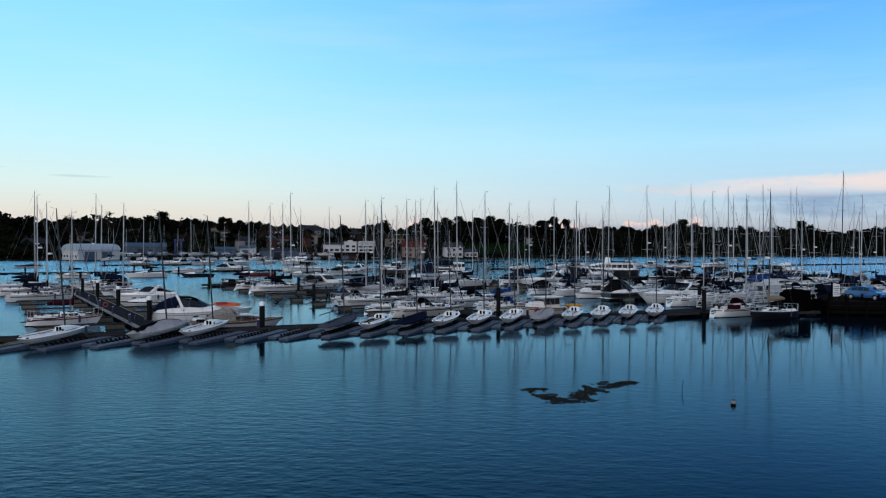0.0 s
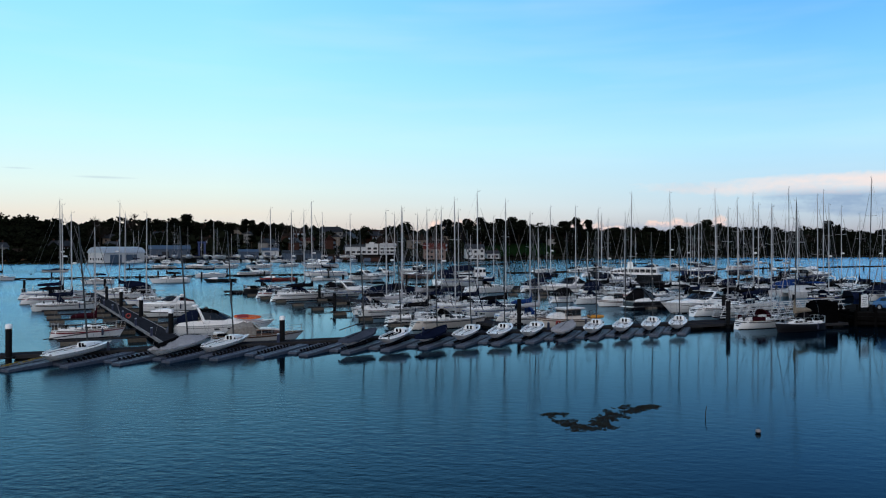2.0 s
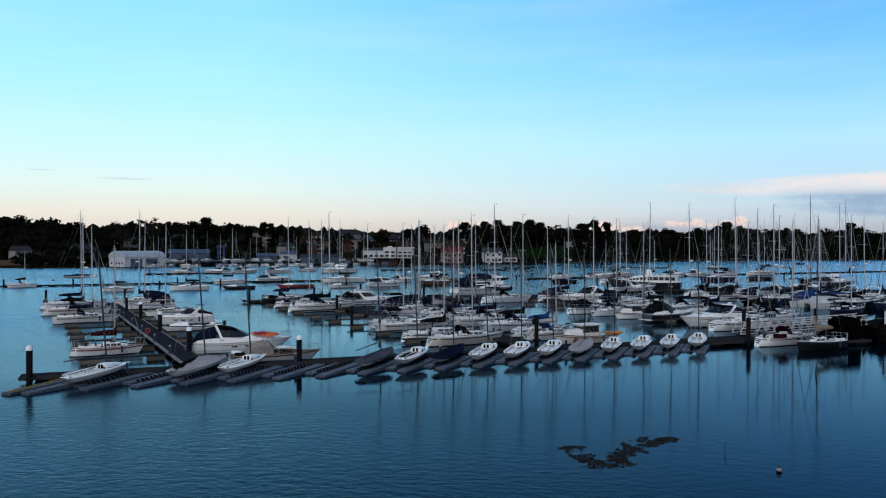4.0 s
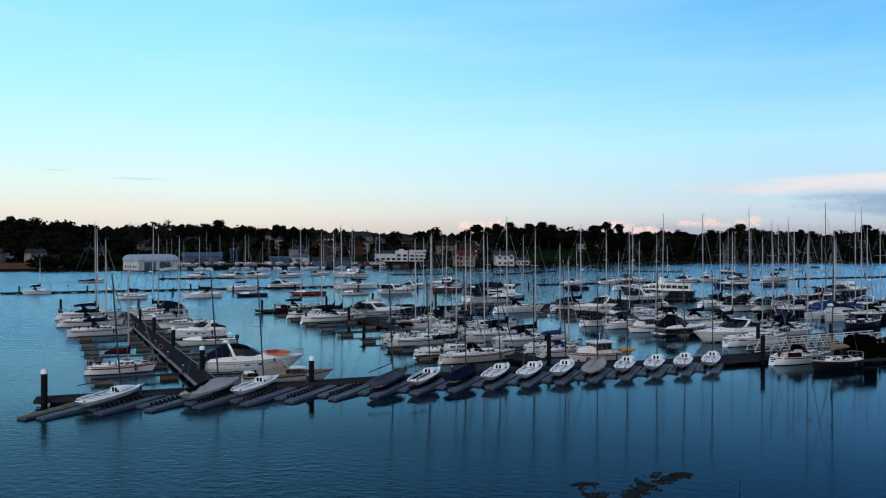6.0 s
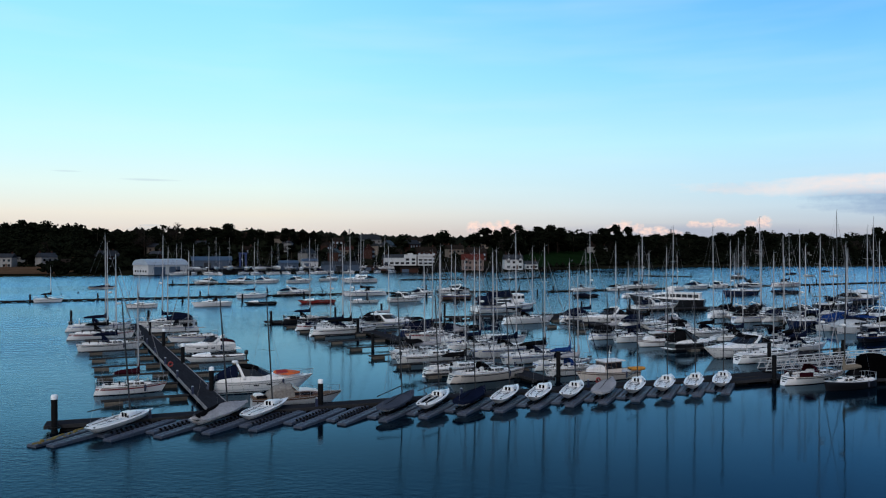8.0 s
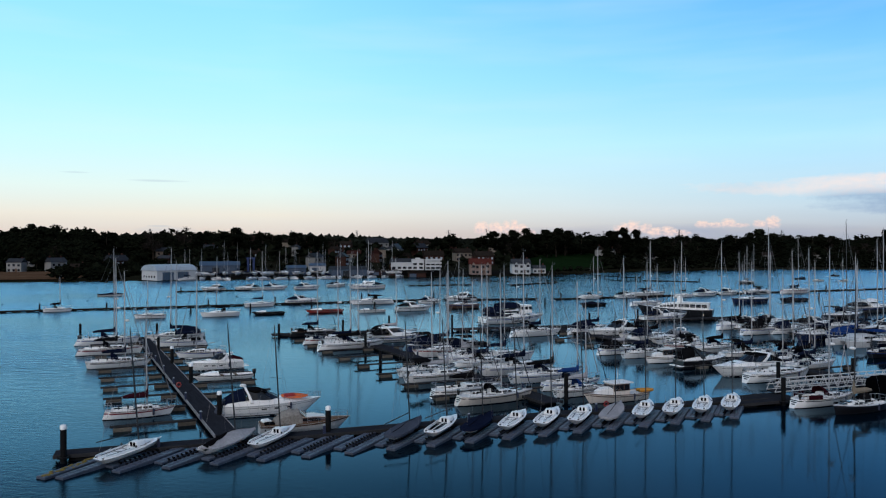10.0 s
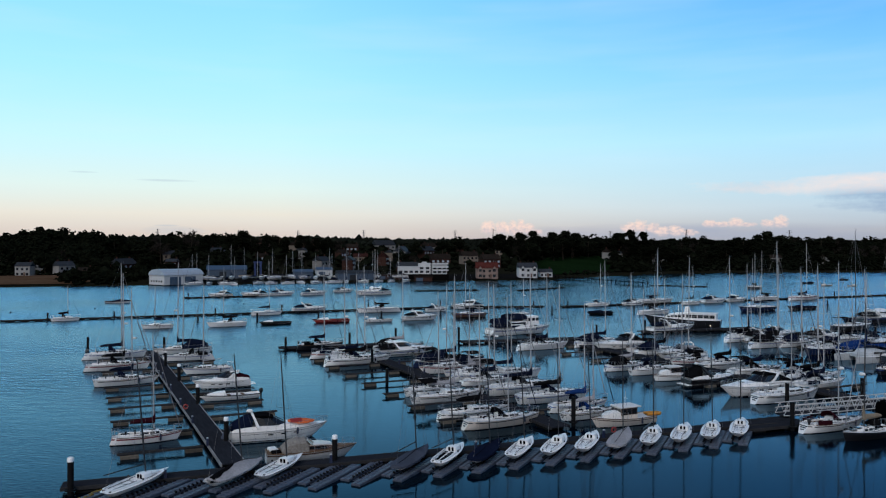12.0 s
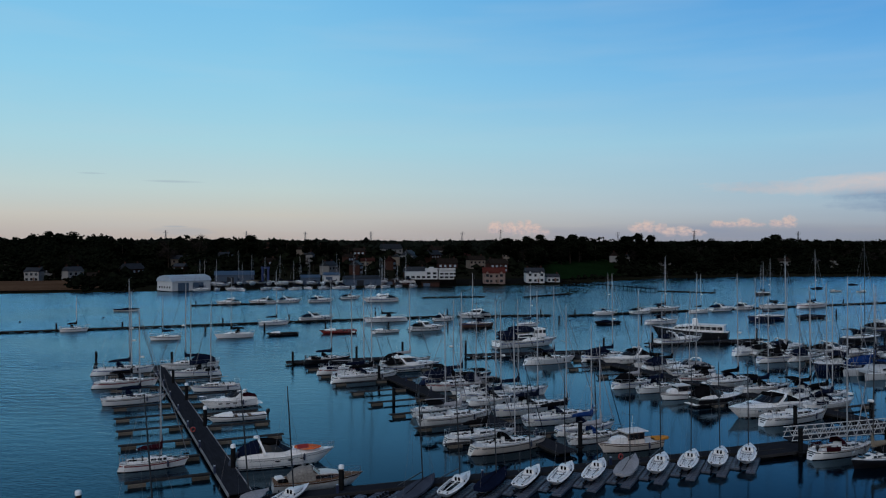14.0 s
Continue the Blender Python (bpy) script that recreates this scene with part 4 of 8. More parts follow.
    part("bathing_platform", bm, "grey_timber", boat)
    part("bow_rail", rail(h, 0.52, 0.97, 0.55, 6, 0.016), "steel", boat)
    part("pulpit", pulpit(h, 0.55, True), "steel", boat)
    fenders(boat, h, rng, 2)
    return boat


def sports_cruiser(x, y, heading, length, label, top="black", aft="navy", seed=0, tender=False, dark_hull=False, tall=1.0, slim=1.0):
    """Open sports cruiser: long foredeck, raked dark screen, thick arch leaning aft, soft top and a canopy over the cockpit."""
    rng = random.Random(seed * 5 + 2)
    beam, free = length * 0.31, 0.52 + length * 0.072
    h = Hull(length, beam, free, transom=0.9, rake=0.17, sheer=0.32, fine=2.4, draft=0.35, lean=-0.03, fat=0.30)
    boat = thing("sports_cruiser", label, "motorboat", "moored motorboats", pose(x, y, 0, 0, 0, heading))
    part("hull", h.shell(), "black_hull" if dark_hull else "gelcoat", boat)
    part("boot_stripe", h.zband(-0.15, 0.14), "antifoul", boat)
    part("chine_line", h.band(0.47, 0.50), "grey_paint", boat)
    part("hull_stripe", h.band(0.80, 0.825, 0.12), "dark_line", boat)
    part("rub_rail", h.band(0.93, 0.97, out=0.035), "grey_paint", boat)
    part("deck", h.decking(0.02, 0.015), "gelcoat", boat)
    L, zt = length / 2, free * 0.96
    ch = 0.55 + length * 0.034
    for side in (-1, 1):
        for s in (0.40, 0.53, 0.66):
            p = h.at(s, 0.72, side, 0.004)
            bm = mesh()
            box(bm, p.x, p.y, p.z - 0.06, 0.46, 0.04, 0.12, -side * 0.30 * max(0, s - 0.45), 0.02)
            part("porthole", bm, "window", boat)
        bm = mesh()
        loft(bm, [[(-L * f, side * beam * w, zt - 0.05), (-L * f, side * beam * (w - 0.09), zt - 0.05), (-L * f, side * beam * (w - 0.08), zt + hh), (-L * f, side * beam * (w - 0.02), zt + hh)] for f, w, hh in ((0.97, 0.43, 0.20), (0.7, 0.47, 0.34), (0.35, 0.48, 0.42), (0.05, 0.45, 0.30))])
        part("coaming", bm, "gelcoat", boat)
    bm = mesh()
    cabin(bm, [(-L * 0.16, beam * 0.43, zt, zt + ch * 0.52), (L * 0.14, beam * 0.39, zt, zt + ch * 0.48), (L * 0.45, beam * 0.28, zt, zt + ch * 0.34), (L * 0.76, beam * 0.11, zt + 0.08, zt + 0.22)], tumble=0.84)
    house = part("foredeck", bm, "gelcoat", boat)
    bm = mesh()
    box(bm, L * 0.36, 0, zt + ch * 0.38, 0.55, 0.55, 0.07, 0, 0.03)
    part("hatch", bm, "window", house)
    a, b = zt + ch * 0.44, zt + ch * 1.18
    base = [(-L * 0.30, -beam * 0.42, a), (-L * 0.06, -beam * 0.40, a), (L * 0.12, -beam * 0.20, a), (L * 0.17, 0, a), (L * 0.12, beam * 0.20, a), (-L * 0.06, beam * 0.40, a), (-L * 0.30, beam * 0.42, a)]
    topw = [(-L * 0.36, -beam * 0.37, b), (-L * 0.24, -beam * 0.34, b), (-L * 0.13, -beam * 0.16, b), (-L * 0.11, 0, b), (-L * 0.13, beam * 0.16, b), (-L * 0.24, beam * 0.34, b), (-L * 0.36, beam * 0.37, b)]
    bm = mesh()
    loft(bm, [base, topw], closed=False, caps=False)
    loft(bm, [[(p[0] - 0.03, p[1] * 0.96, p[2]) for p in r] for r in (base, topw)], closed=False, caps=False)
    screen = part("windscreen", bm, "window", boat)
    bm = mesh()
    pipe(bm, topw, 0.03, 4)
    for p, q in zip(base[1:-1], topw[1:-1]):
        tube(bm, p, q, 0.022, 0.022, 4)
    part("screen_frame", bm, "dark_spar", screen)
    zc = zt + ch * 1.55 * tall
    if top:
        bm = mesh()
        rows = [[(-L * f, beam * w * c, z + 0.10 * (1 - c * c)) for c in (-1, -0.6, 0, 0.6, 1)] for f, w, z in ((0.14, 0.30, b), (0.28, 0.36, b + 0.22), (0.45, 0.37, zc - 0.05), (0.57, 0.36, zc))]
        loft(bm, rows, closed=False, caps=False)
        loft(bm, [[(p[0], p[1], p[2] - 0.04) for p in r] for r in rows], closed=False, caps=False)
        part("soft_top", bm, COVERS[top][0], boat, COVERS[top][1] + " soft top between screen and arch")
        for side in (-1, 1):
            bm = mesh()
            loft(bm, [[(-L * 0.30, side * beam * 0.425, a), (-L * 0.34, side * beam * 0.375, b)], [(-L * 0.52, side * beam * 0.43, a + 0.1), (-L * 0.57, side * beam * 0.37, zc - 0.06)]], closed=False, caps=False)
            part("side_window", bm, "window", boat, "dark side window")
    if aft:
        bm = mesh()
        loft(bm, [bow_frame(-L * f, beam * 0.42, zt + 0.10, hh) for f, hh in ((0.56, ch * 1.42 * tall), (0.70, ch * 1.25 * tall), (0.86, ch * 0.80 * tall), (0.98, 0.28))], closed=False, caps=True)
        part("canopy", bm, COVERS[aft][0], boat, COVERS[aft][1] + " canvas over the cockpit")
    foot, knee = (0.22, 0.42) if slim == 1.0 else (0.44, 0.50)
    pts = [(-L * foot, -beam * 0.48, zt + 0.12), (-L * knee, -beam * 0.455, zt + ch * 1.0), (-L * 0.56, -beam * 0.33, zt + ch * 1.66 * tall), (-L * 0.56, beam * 0.33, zt + ch * 1.66 * tall), (-L * knee, beam * 0.455, zt + ch * 1.0), (-L * foot, beam * 0.48, zt + 0.12)]
    rings = []
    for k, p in enumerate(pts):
        wide = (0.34 if k in (0, 5) else 0.22) * slim
        rings.append([(p[0] - wide, p[1] * 0.95, p[2]), (p[0] + wide, p[1] * 0.95, p[2]), (p[0] + wide * 0.8, p[1] * 1.05, p[2] + 0.09), (p[0] - wide * 0.8, p[1] * 1.05, p[2] + 0.09)])
    bm = mesh()
    loft(bm, rings)
    ar = part("radar_arch", bm, "black_hull" if dark_hull else "gelcoat", boat, "thick arch leaning aft")
    bm = mesh()
    loft(bm, [[(-L * 0.60 + cos(t) * r, sin(t) * r, zt + ch * 1.66 * tall + d) for t in [2 * pi * j / 10 for j in range(10)]] for r, d in ((0.2, 0.08), (0.3, 0.13), (0.3, 0.24), (0.2, 0.33))])
    part("radar_dome", bm, "white_paint", ar)
    bm = mesh()
    tube(bm, (-L * 0.56, beam * 0.2, zt + ch * 1.7 * tall), (-L * 0.64, beam * 0.2, zt + ch * 1.7 * tall + 1.5), 0.02, 0.008, 4)
    part("aerial", bm, "dark_spar", ar)
    bm = mesh()
    box(bm, -L - 0.3, 0, 0.30, 0.8, beam * 0.8, 0.09, 0, 0.03)
    plat = part("bathing_platform", bm, "gelcoat", boat)
    if tender:
        bm = mesh()
        loft(bm, [[(-L - 0.30 + dx + cos(t) * rx * 0.55, -beam * 0.22 + sin(t) * 0.32, 0.4 + zz) for t in [2 * pi * j / 9 for j in range(9)]] for dx, rx, zz in ((-0.25, 0.3, 0.0), (-0.2, 0.5, 0.25), (0.1, 0.55, 0.8), (0.35, 0.4, 1.15), (0.45, 0.1, 1.28))])
        part("covered_outboard", bm, "canvas_slate", plat, "outboard motor under a blue-grey cover")
    part("bow_rail", rail(h, 0.5, 0.97, 0.5, 6, 0.016), "steel", boat)
    part("pulpit", pulpit(h, 0.5, True), "steel", boat)
    fenders(boat, h, rng, 2)
    return boat


def catamaran(x, y, heading, length):
    b = thing("catamaran", "large white sailing catamaran with blue cockpit canvas, moored", "yacht", "moored yachts", pose(x, y, 0, 0, 0, heading))
    half, L, free = length * 0.20, length / 2, 1.3
    for side in (-1, 1):
        h = Hull(length, length * 0.15, free, transom=0.8, rake=0.02, sheer=0.08, fine=2.6, draft=0.4, lean=-0.05, fat=0.22)
        bm = h.shell()
        for v in bm.verts:
            v.co.y += side * half
        hl = part("hull", bm, "grey_paint", b, "pale grey hull")
        bm = h.decking(0.02, 0.01)
        for v in bm.verts:
            v.co.y += side * half
        part("deck", bm, "deck", hl)
        bm = mesh()
        box(bm, L * 0.05, side * (half + length * 0.0745), 0.95, L * 0.5, 0.05, 0.2, 0, 0.02)
        part("hull_window", bm, "window", hl)
    bm = mesh()
    box(bm, -L * 0.18, 0, 0.85, length * 0.66, half * 2, 0.62, 0, 0.1)
    part("bridge_deck", bm, "grey_paint", b)
    bm = mesh()
    cabin(bm, [(-L * 0.30, half * 1.05, 1.3, 2.2), (L * 0.05, half * 1.0, 1.3, 2.2), (L * 0.30, half * 0.75, 1.3, 1.6)], tumble=0.88)
    house = part("saloon", bm, "grey_paint", b, "pale grey saloon")
    for side in (-1, 1):
        bm = mesh()
        box(bm, -L * 0.06, side * half * 0.985, 1.6, L * 0.52, 0.08, 0.36, 0, 0.03)
        part("window", bm, "window", house)
    bm = mesh()
    loft(bm, [[(-L * f, half * c, 2.75 + 0.18 * (1 - c * c)) for c in (-1, -0.5, 0, 0.5, 1)] + [(-L * f, half * c, 2.7) for c in (1, -1)] for f in (0.32, 0.6, 0.9)])
    part("bimini", bm, "canvas_blue", b, "blue canvas cockpit awning")
    for side in (-1, 1):
        for f in (0.35, 0.88):
            bm = mesh()
            tube(bm, (-L * f, side * half * 0.96, 1.4), (-L * f, side * half * 0.96, 2.7), 0.03, 0.03, 5)
            part("awning_post", bm, "steel", b)
    h0 = Hull(length, half * 2.6, 1.5)
    rig(b, h0, L * 0.12, 15.4, length * 0.36, "navy", random.Random(4))
    bm = mesh()
    pipe(bm, [(L * 0.9, -half, 1.6), (L * 0.9, half, 1.6)], 0.05, 6)
    part("cross_beam", bm, "alloy", b)
    return b


def wheelhouse_boat(x, y, heading, length, hull="white", seed=0, z=0.0):
    rng = random.Random(seed * 13 + 1)
    beam, free = length * 0.33, 0.42 + length * 0.055
    h = Hull(length, beam, free, transom=0.85, rake=0.10, sheer=0.6, fine=2.3, draft=0.4, lean=-0.02, fat=0.38)
    hm, hw = HULLS[hull]
    boat = thing("wheelhouse_boat", f"{hw} wheelhouse fishing cruiser with dark cabin windows, moored", "motorboat", "moored motorboats", pose(x, y, z, 0, 0, heading))
    part("hull", h.shell(), hm, boat)
    part("boot_stripe", h.zband(-0.15, 0.07), "antifoul", boat)
    part("hull_stripe", h.band(0.80, 0.88), "wood_hull", boat, "brown rubbing strake")
    part("deck", h.decking(0.02, 0.12), "deck", boat)
    L, zt = length / 2, free * 0.9
    bm = mesh()
    cabin(bm, [(L * 0.12, beam * 0.34, zt, zt + 0.75), (L * 0.45, beam * 0.24, zt, zt + 0.7), (L * 0.62, beam * 0.12, zt + 0.1, zt + 0.45)], tumble=0.9)
    part("foredeck_cabin", bm, "gelcoat", boat)
    bm = mesh()
    wh, wl = 1.15, L * 0.56
    box(bm, -L * 0.10, 0, zt - 0.05, wl, beam * 0.66, wh, 0, 0.06, 0.95)
    house = part("wheelhouse", bm, hm if hull == "cream" else "gelcoat", boat)
    bm = mesh()
    box(bm, -L * 0.14, 0, zt + wh - 0.03, wl * 1.22, beam * 0.76, 0.10, 0, 0.04)
    part("roof", bm, "deck", house)
    for side in (-1, 1):
        for k in range(3):
            bm = mesh()
            box(bm, -L * 0.10 + wl * (k - 1) * 0.30, side * beam * 0.326, zt + wh * 0.40, wl * 0.265, 0.05, wh * 0.46, 0, 0.02)
            part("window", bm, "window", house)
        bm = mesh()
        box(bm, -L * 0.10, side * beam * 0.320, zt + wh * 0.35, wl * 0.96, 0.05, wh * 0.56, 0, 0.01)
        part("window_band", bm, "wood_hull", house, "varnished window surround")
    for k in (-1, 0, 1):
        for s in (-1, 1):
            bm = mesh()
            box(bm, -L * 0.10 + s * wl * 0.487, k * beam * 0.205, zt + wh * 0.52, 0.05, beam * 0.17, wh * 0.34, 0, 0.02)
            part("window", bm, "window", house)
    bm = mesh()
    tube(bm, (-L * 0.1, 0, zt + wh), (-L * 0.14, 0, zt + wh + 1.5), 0.03, 0.015, 5)
    tube(bm, (-L * 0.12, -0.4, zt + wh + 0.8), (-L * 0.12, 0.4, zt + wh + 0.8), 0.02, 0.02, 4)
    part("signal_mast", bm, "white_paint", house)
    part("toe_rail", h.toe(0.04), "wood_hull", boat)
    part("bow_rail", rail(h, 0.5, 0.97, 0.6, 6, 0.016), "steel", boat)
    fenders(boat, h, rng, 3)
    return boat


def open_boat(x, y, heading, length, hull="white", cover=None, outboard=True, seed=0, z=0.0):
    beam, free = length * 0.31, 0.36 + length * 0.036
    h = Hull(length, beam, free, transom=0.85, rake=0.12, sheer=0.45, draft=0.25, fat=0.4)
    hm, hw = HULLS[hull]
    cv = f" under a {COVERS[cover][1]} cover" if cover else " with bare thwarts"
    boat = thing("small_motorboat", f"low {hw} open motorboat{cv}, moored", "motorboat", "moored motorboats", pose(x, y, z, 0, 0, heading))
    part("hull", h.shell(), hm, boat)
    part("boot_stripe", h.zband(-0.12, 0.05), "antifoul", boat)
    part("gunwale", h.toe(0.05), "rubber", boat)
    L = length / 2
    if cover:
        bm = mesh()
        rows = []
        for k in range(9):
            s = 0.02 + 0.9 * k / 8
            w = h.half(s) + 0.03
            zz = h.top(s)
            xx = -L + length * s
            lift = 0.16 + 0.40 * exp(-((s - 0.55) / 0.2) ** 2) + 0.05 * sin(17 * s)
            rows.append([(xx, -w, zz - 0.12), (xx, -w, zz + 0.02), (xx, -w * 0.5, zz + lift * 0.7), (xx, 0, zz + lift), (xx, w * 0.5, zz + lift * 0.7), (xx, w, zz + 0.02), (xx, w, zz - 0.12)])
        loft(bm, rows, closed=False, caps=True)
        part("cover", bm, COVERS[cover][0], boat)
    else:
        part("sole", h.decking(0.06, 0.22), "deck", boat)
        for k in (-0.45, 0.0):
            bm = mesh()
            box(bm, L * k, 0, free * 0.78, 0.35, beam * 0.8, 0.06, 0, 0.02)
            part("thwart", bm, "teak", boat)
        bm = mesh()
        cabin(bm, [(L * 0.15, beam * 0.34, free * 0.85, free + 0.42), (L * 0.45, beam * 0.26, free * 0.85, free + 0.38), (L * 0.72, beam * 0.1, free * 0.95, free + 0.2)])
        part("cuddy", bm, "gelcoat", boat)
    if outboard:
        bm = mesh()
        loft(bm, [[(-L - 0.22 + cos(a) * r, sin(a) * r * 0.75, zz) for a in [2 * pi * j / 8 for j in range(8)]] for r, zz in ((0.08, -0.2), (0.10, free * 0.8), (0.22, free), (0.24, free + 0.32), (0.14, free + 0.45))])
        part("outboard_motor", bm, "black_hull", boat, "black outboard motor")
    return boat


# ---------------------------------------------------------------- setting: water, far land, quay
def sheet(name, xs, ys, height, mat, label, category):
    vs = [(x, y, height(x, y)) for y in ys for x in xs]
    n = len(xs)
    fs = [(j * n + i, j * n + i + 1, (j + 1) * n + i + 1, (j + 1) * n + i) for j in range(len(ys) - 1) for i in range(n - 1)]
    me = bpy.data.meshes.new(name)
    me.from_pydata(vs, [], fs)
    me.materials.append(M[mat])
    me.shade_smooth()
    return tagged(new(name, me), label, category, "", "structure")


sheet("water", [-4600, -1500, -500, 0, 500, 1500, 4600], [-1500, -300, 0, 150, 400, 1000, 4700], lambda x, y: 0.0, "water", "calm rippled river water, deep blue in the dusk", "water")

SHORE = [(-4700, -900), (-700, 150), (-420, 250), (-236, 305), (-177, 331), (-100, 368), (-19, 403), (12, 420), (66, 497), (127, 538), (226, 556), (500, 640), (1200, 700), (4700, 900)]


def shore(x):
    for (a, b), (c, d) in zip(SHORE, SHORE[1:]):
        if x <= c:
            return b + (d - b) * (x - a) / (c - a)
    return SHORE[-1][1]


RISE = [(-200, -30), (-8, -1.2), (0, 0.15), (6, 1.1), (45, 1.8), (90, 5), (160, 10), (300, 14), (700, 14), (1500, 20), (3000, 36), (9000, 40)]


FLAT = [(6, 1.1), (125, 2.6), (165, 7.5), (235, 14.5), (300, 18.0), (700, 19.0), (1500, 22), (3000, 36), (9000, 40)]     # towards the low brown bank


def land(x, y):
    d = y - shore(x)
    for (a, b), (c, e) in zip(RISE, RISE[1:]):
        if d <= c:
            z = b + (e - b) * max(0, d - a) / (c - a)
            break
    low = min(1, max(0, (-165 - x) / 60))
    if low and d > 6:
        for (a, b), (c, e) in zip(FLAT, FLAT[1:]):
            if d <= c:
                z += low * (b + (e - b) * (d - a) / (c - a) - z)
                break
    else:
        low = 0
    z *= 1 + (1 - low) * 0.45 * min(1, max(0, (-90 - x) / 150)) * min(1, max(0, (d - 40) / 60))
    if d > 30:
        z += min(1, (d - 30) / 200) * 3.0 * noise.noise((x * 0.004, y * 0.004, 0))
    return z


def spaced(lo, hi, fine_lo, fine_hi, step, coarse):
    out, v = [], lo
    while v < hi:
        out.append(v)
        v += step if fine_lo <= v < fine_hi else coarse
    return out + [hi]


sheet("ground", spaced(-4600, 4600, -420, 520, 12, 200), spaced(-1300, 4700, 260, 900, 8, 160), land, "ground", "dark wooded far bank rising from the river", "ground")


def patch(name, outline, lift, mat, label, step=10):
    """A piece of open land that lies on the ground."""
    x0, x1, y0, y1 = outline
    nx, ny = max(2, int((x1 - x0) / step)), max(2, int((y1 - y0) / step))
    xs = [x0 + (x1 - x0) * i / nx for i in range(nx + 1)]
    vs, n = [], nx + 1
    for j in range(ny + 1):
        for i, x in enumerate(xs):
            y = shore(x) + y0 + (y1 - y0) * j / ny + 4 * sin(x * 0.05) * (0.2 if j == 0 else 1)
            vs.append((x, y, land(x, y) + lift))
    fs = [(j * n + i, j * n + i + 1, (j + 1) * n + i + 1, (j + 1) * n + i) for j in range(ny) for i in range(nx)]
    me = bpy.data.meshes.new(name)
    me.from_pydata(vs, [], fs)
    me.materials.append(M[mat])
    me.shade_smooth()
    return tagged(new(name, me), label, "ground", "", "structure")


patch("bank", (-420, -205, 3, 88), 0.35, "mud", "bare brown bank along the shore")
patch("meadow", (-2, 75, 22, 150), 0.5, "field", "dark green grass field on the far bank")
patch("hard_standing", (-175, 10, 2, 40), 0.3, "quay_top", "boatyard hard standing along the far shore")


def slab(name, outline, z0, z1, mat, parent=None):
    bm = mesh()
    loft(bm, [[(x, y, z0) for x, y in outline], [(x, y, z1) for x, y in outline]])
    return part(name, bm, mat, parent, smooth=False)


QUAY = [(38.6, 80.9), (48.0, 79.6), (70.0, 76.5), (140.0, 68.0), (140.0, 96.0), (43.5, 92.0), (38.9, 86.6)]
quay = tagged(slab("quay", QUAY, 0.95, 1.5, "quay_top"), "dark timber quay with a paved top", "quay", "", "structure")
for (ax, ay), (bx, by) in ((QUAY[6], QUAY[0]), (QUAY[0], QUAY[1]), (QUAY[1], QUAY[2])):
    n = max(3, int(hypot(bx - ax, by - ay) / 1.6))
    for k in range(n):
        f = k / n
        px, py = ax + (bx - ax) * f, ay + (by - ay) * f
        bm = mesh()
        tube(bm, (px, py, -2.5), (px, py, 1.65 + 0.25 * (k % 2)), 0.17, 0.15, 8)
        part("pile", bm, "quay_wood", quay)
    for zz in (0.2, 0.65, 1.1):
        for k in range(max(1, n // 4)):
            m0, m1 = k / max(1, n // 4), (k + 1) / max(1, n // 4) - 0.004
            p, q = (ax + (bx - ax) * m0, ay + (by - ay) * m0), (ax + (bx - ax) * m1, ay + (by - ay) * m1)
            bm = mesh()
            box(bm, (p[0] + q[0]) / 2, (p[1] + q[1]) / 2, zz, hypot(q[0] - p[0], q[1] - p[1]), 0.16, 0.34, atan2(by - ay, bx - ax), 0.02)
            part("wale", bm, "quay_wood", quay)
slab("quay_wall", [(38.8, 81.4), (48.2, 80.0), (70.2, 76.9), (139.0, 68.5), (139.0, 70.5), (70.0, 79.0), (48.0, 82.0), (40.2, 83.2), (40.2, 86.2), (39.2, 86.2)], -2, 0.94, "quay_wood", quay)

# ---------------------------------------------------------------- pontoons
U = Vector((cos(radians(30)), sin(radians(30)), 0))       # the way of the fingers
V = Vector((cos(radians(122.7)), sin(radians(122.7)), 0))  # the way of the piers


def pontoon(name, ax, ay, bx, by, width, label, deck="decking", edge="edge_timber", z=0.42, floats=4.0, group=""):
    L = hypot(bx - ax, by - ay)
    p = thing(name, label, "pontoon", group, pose(ax, ay, 0, 0, 0, math.degrees(atan2(by - ay, bx - ax))))
    bm = mesh()
    box(bm, L / 2, 0, z - 0.10, L, width, 0.10)
    part("deck", bm, deck, p, smooth=False)
    for side in (-1, 1):
        bm = mesh()
        box(bm, L / 2, side * (width / 2 + 0.05), z - 0.24, L, 0.10, 0.27, 0, 0.02)
        part("side_beam", bm, edge, p)
    n = max(2, int(L / floats))
    bm = mesh()
    box(bm, 0, 0, -0.35, min(2.2, L / n * 0.6), width * 0.92, 0.54, 0, 0.05)
    src = part("float", bm, "float_dark", p)
    src.matrix_basis = pose(L * 0.5 / n, 0, 0)
    for k in range(1, n):
        again("float", src, p, pose(L * (k + 0.5) / n, 0, 0))
    return p


FINGER = None


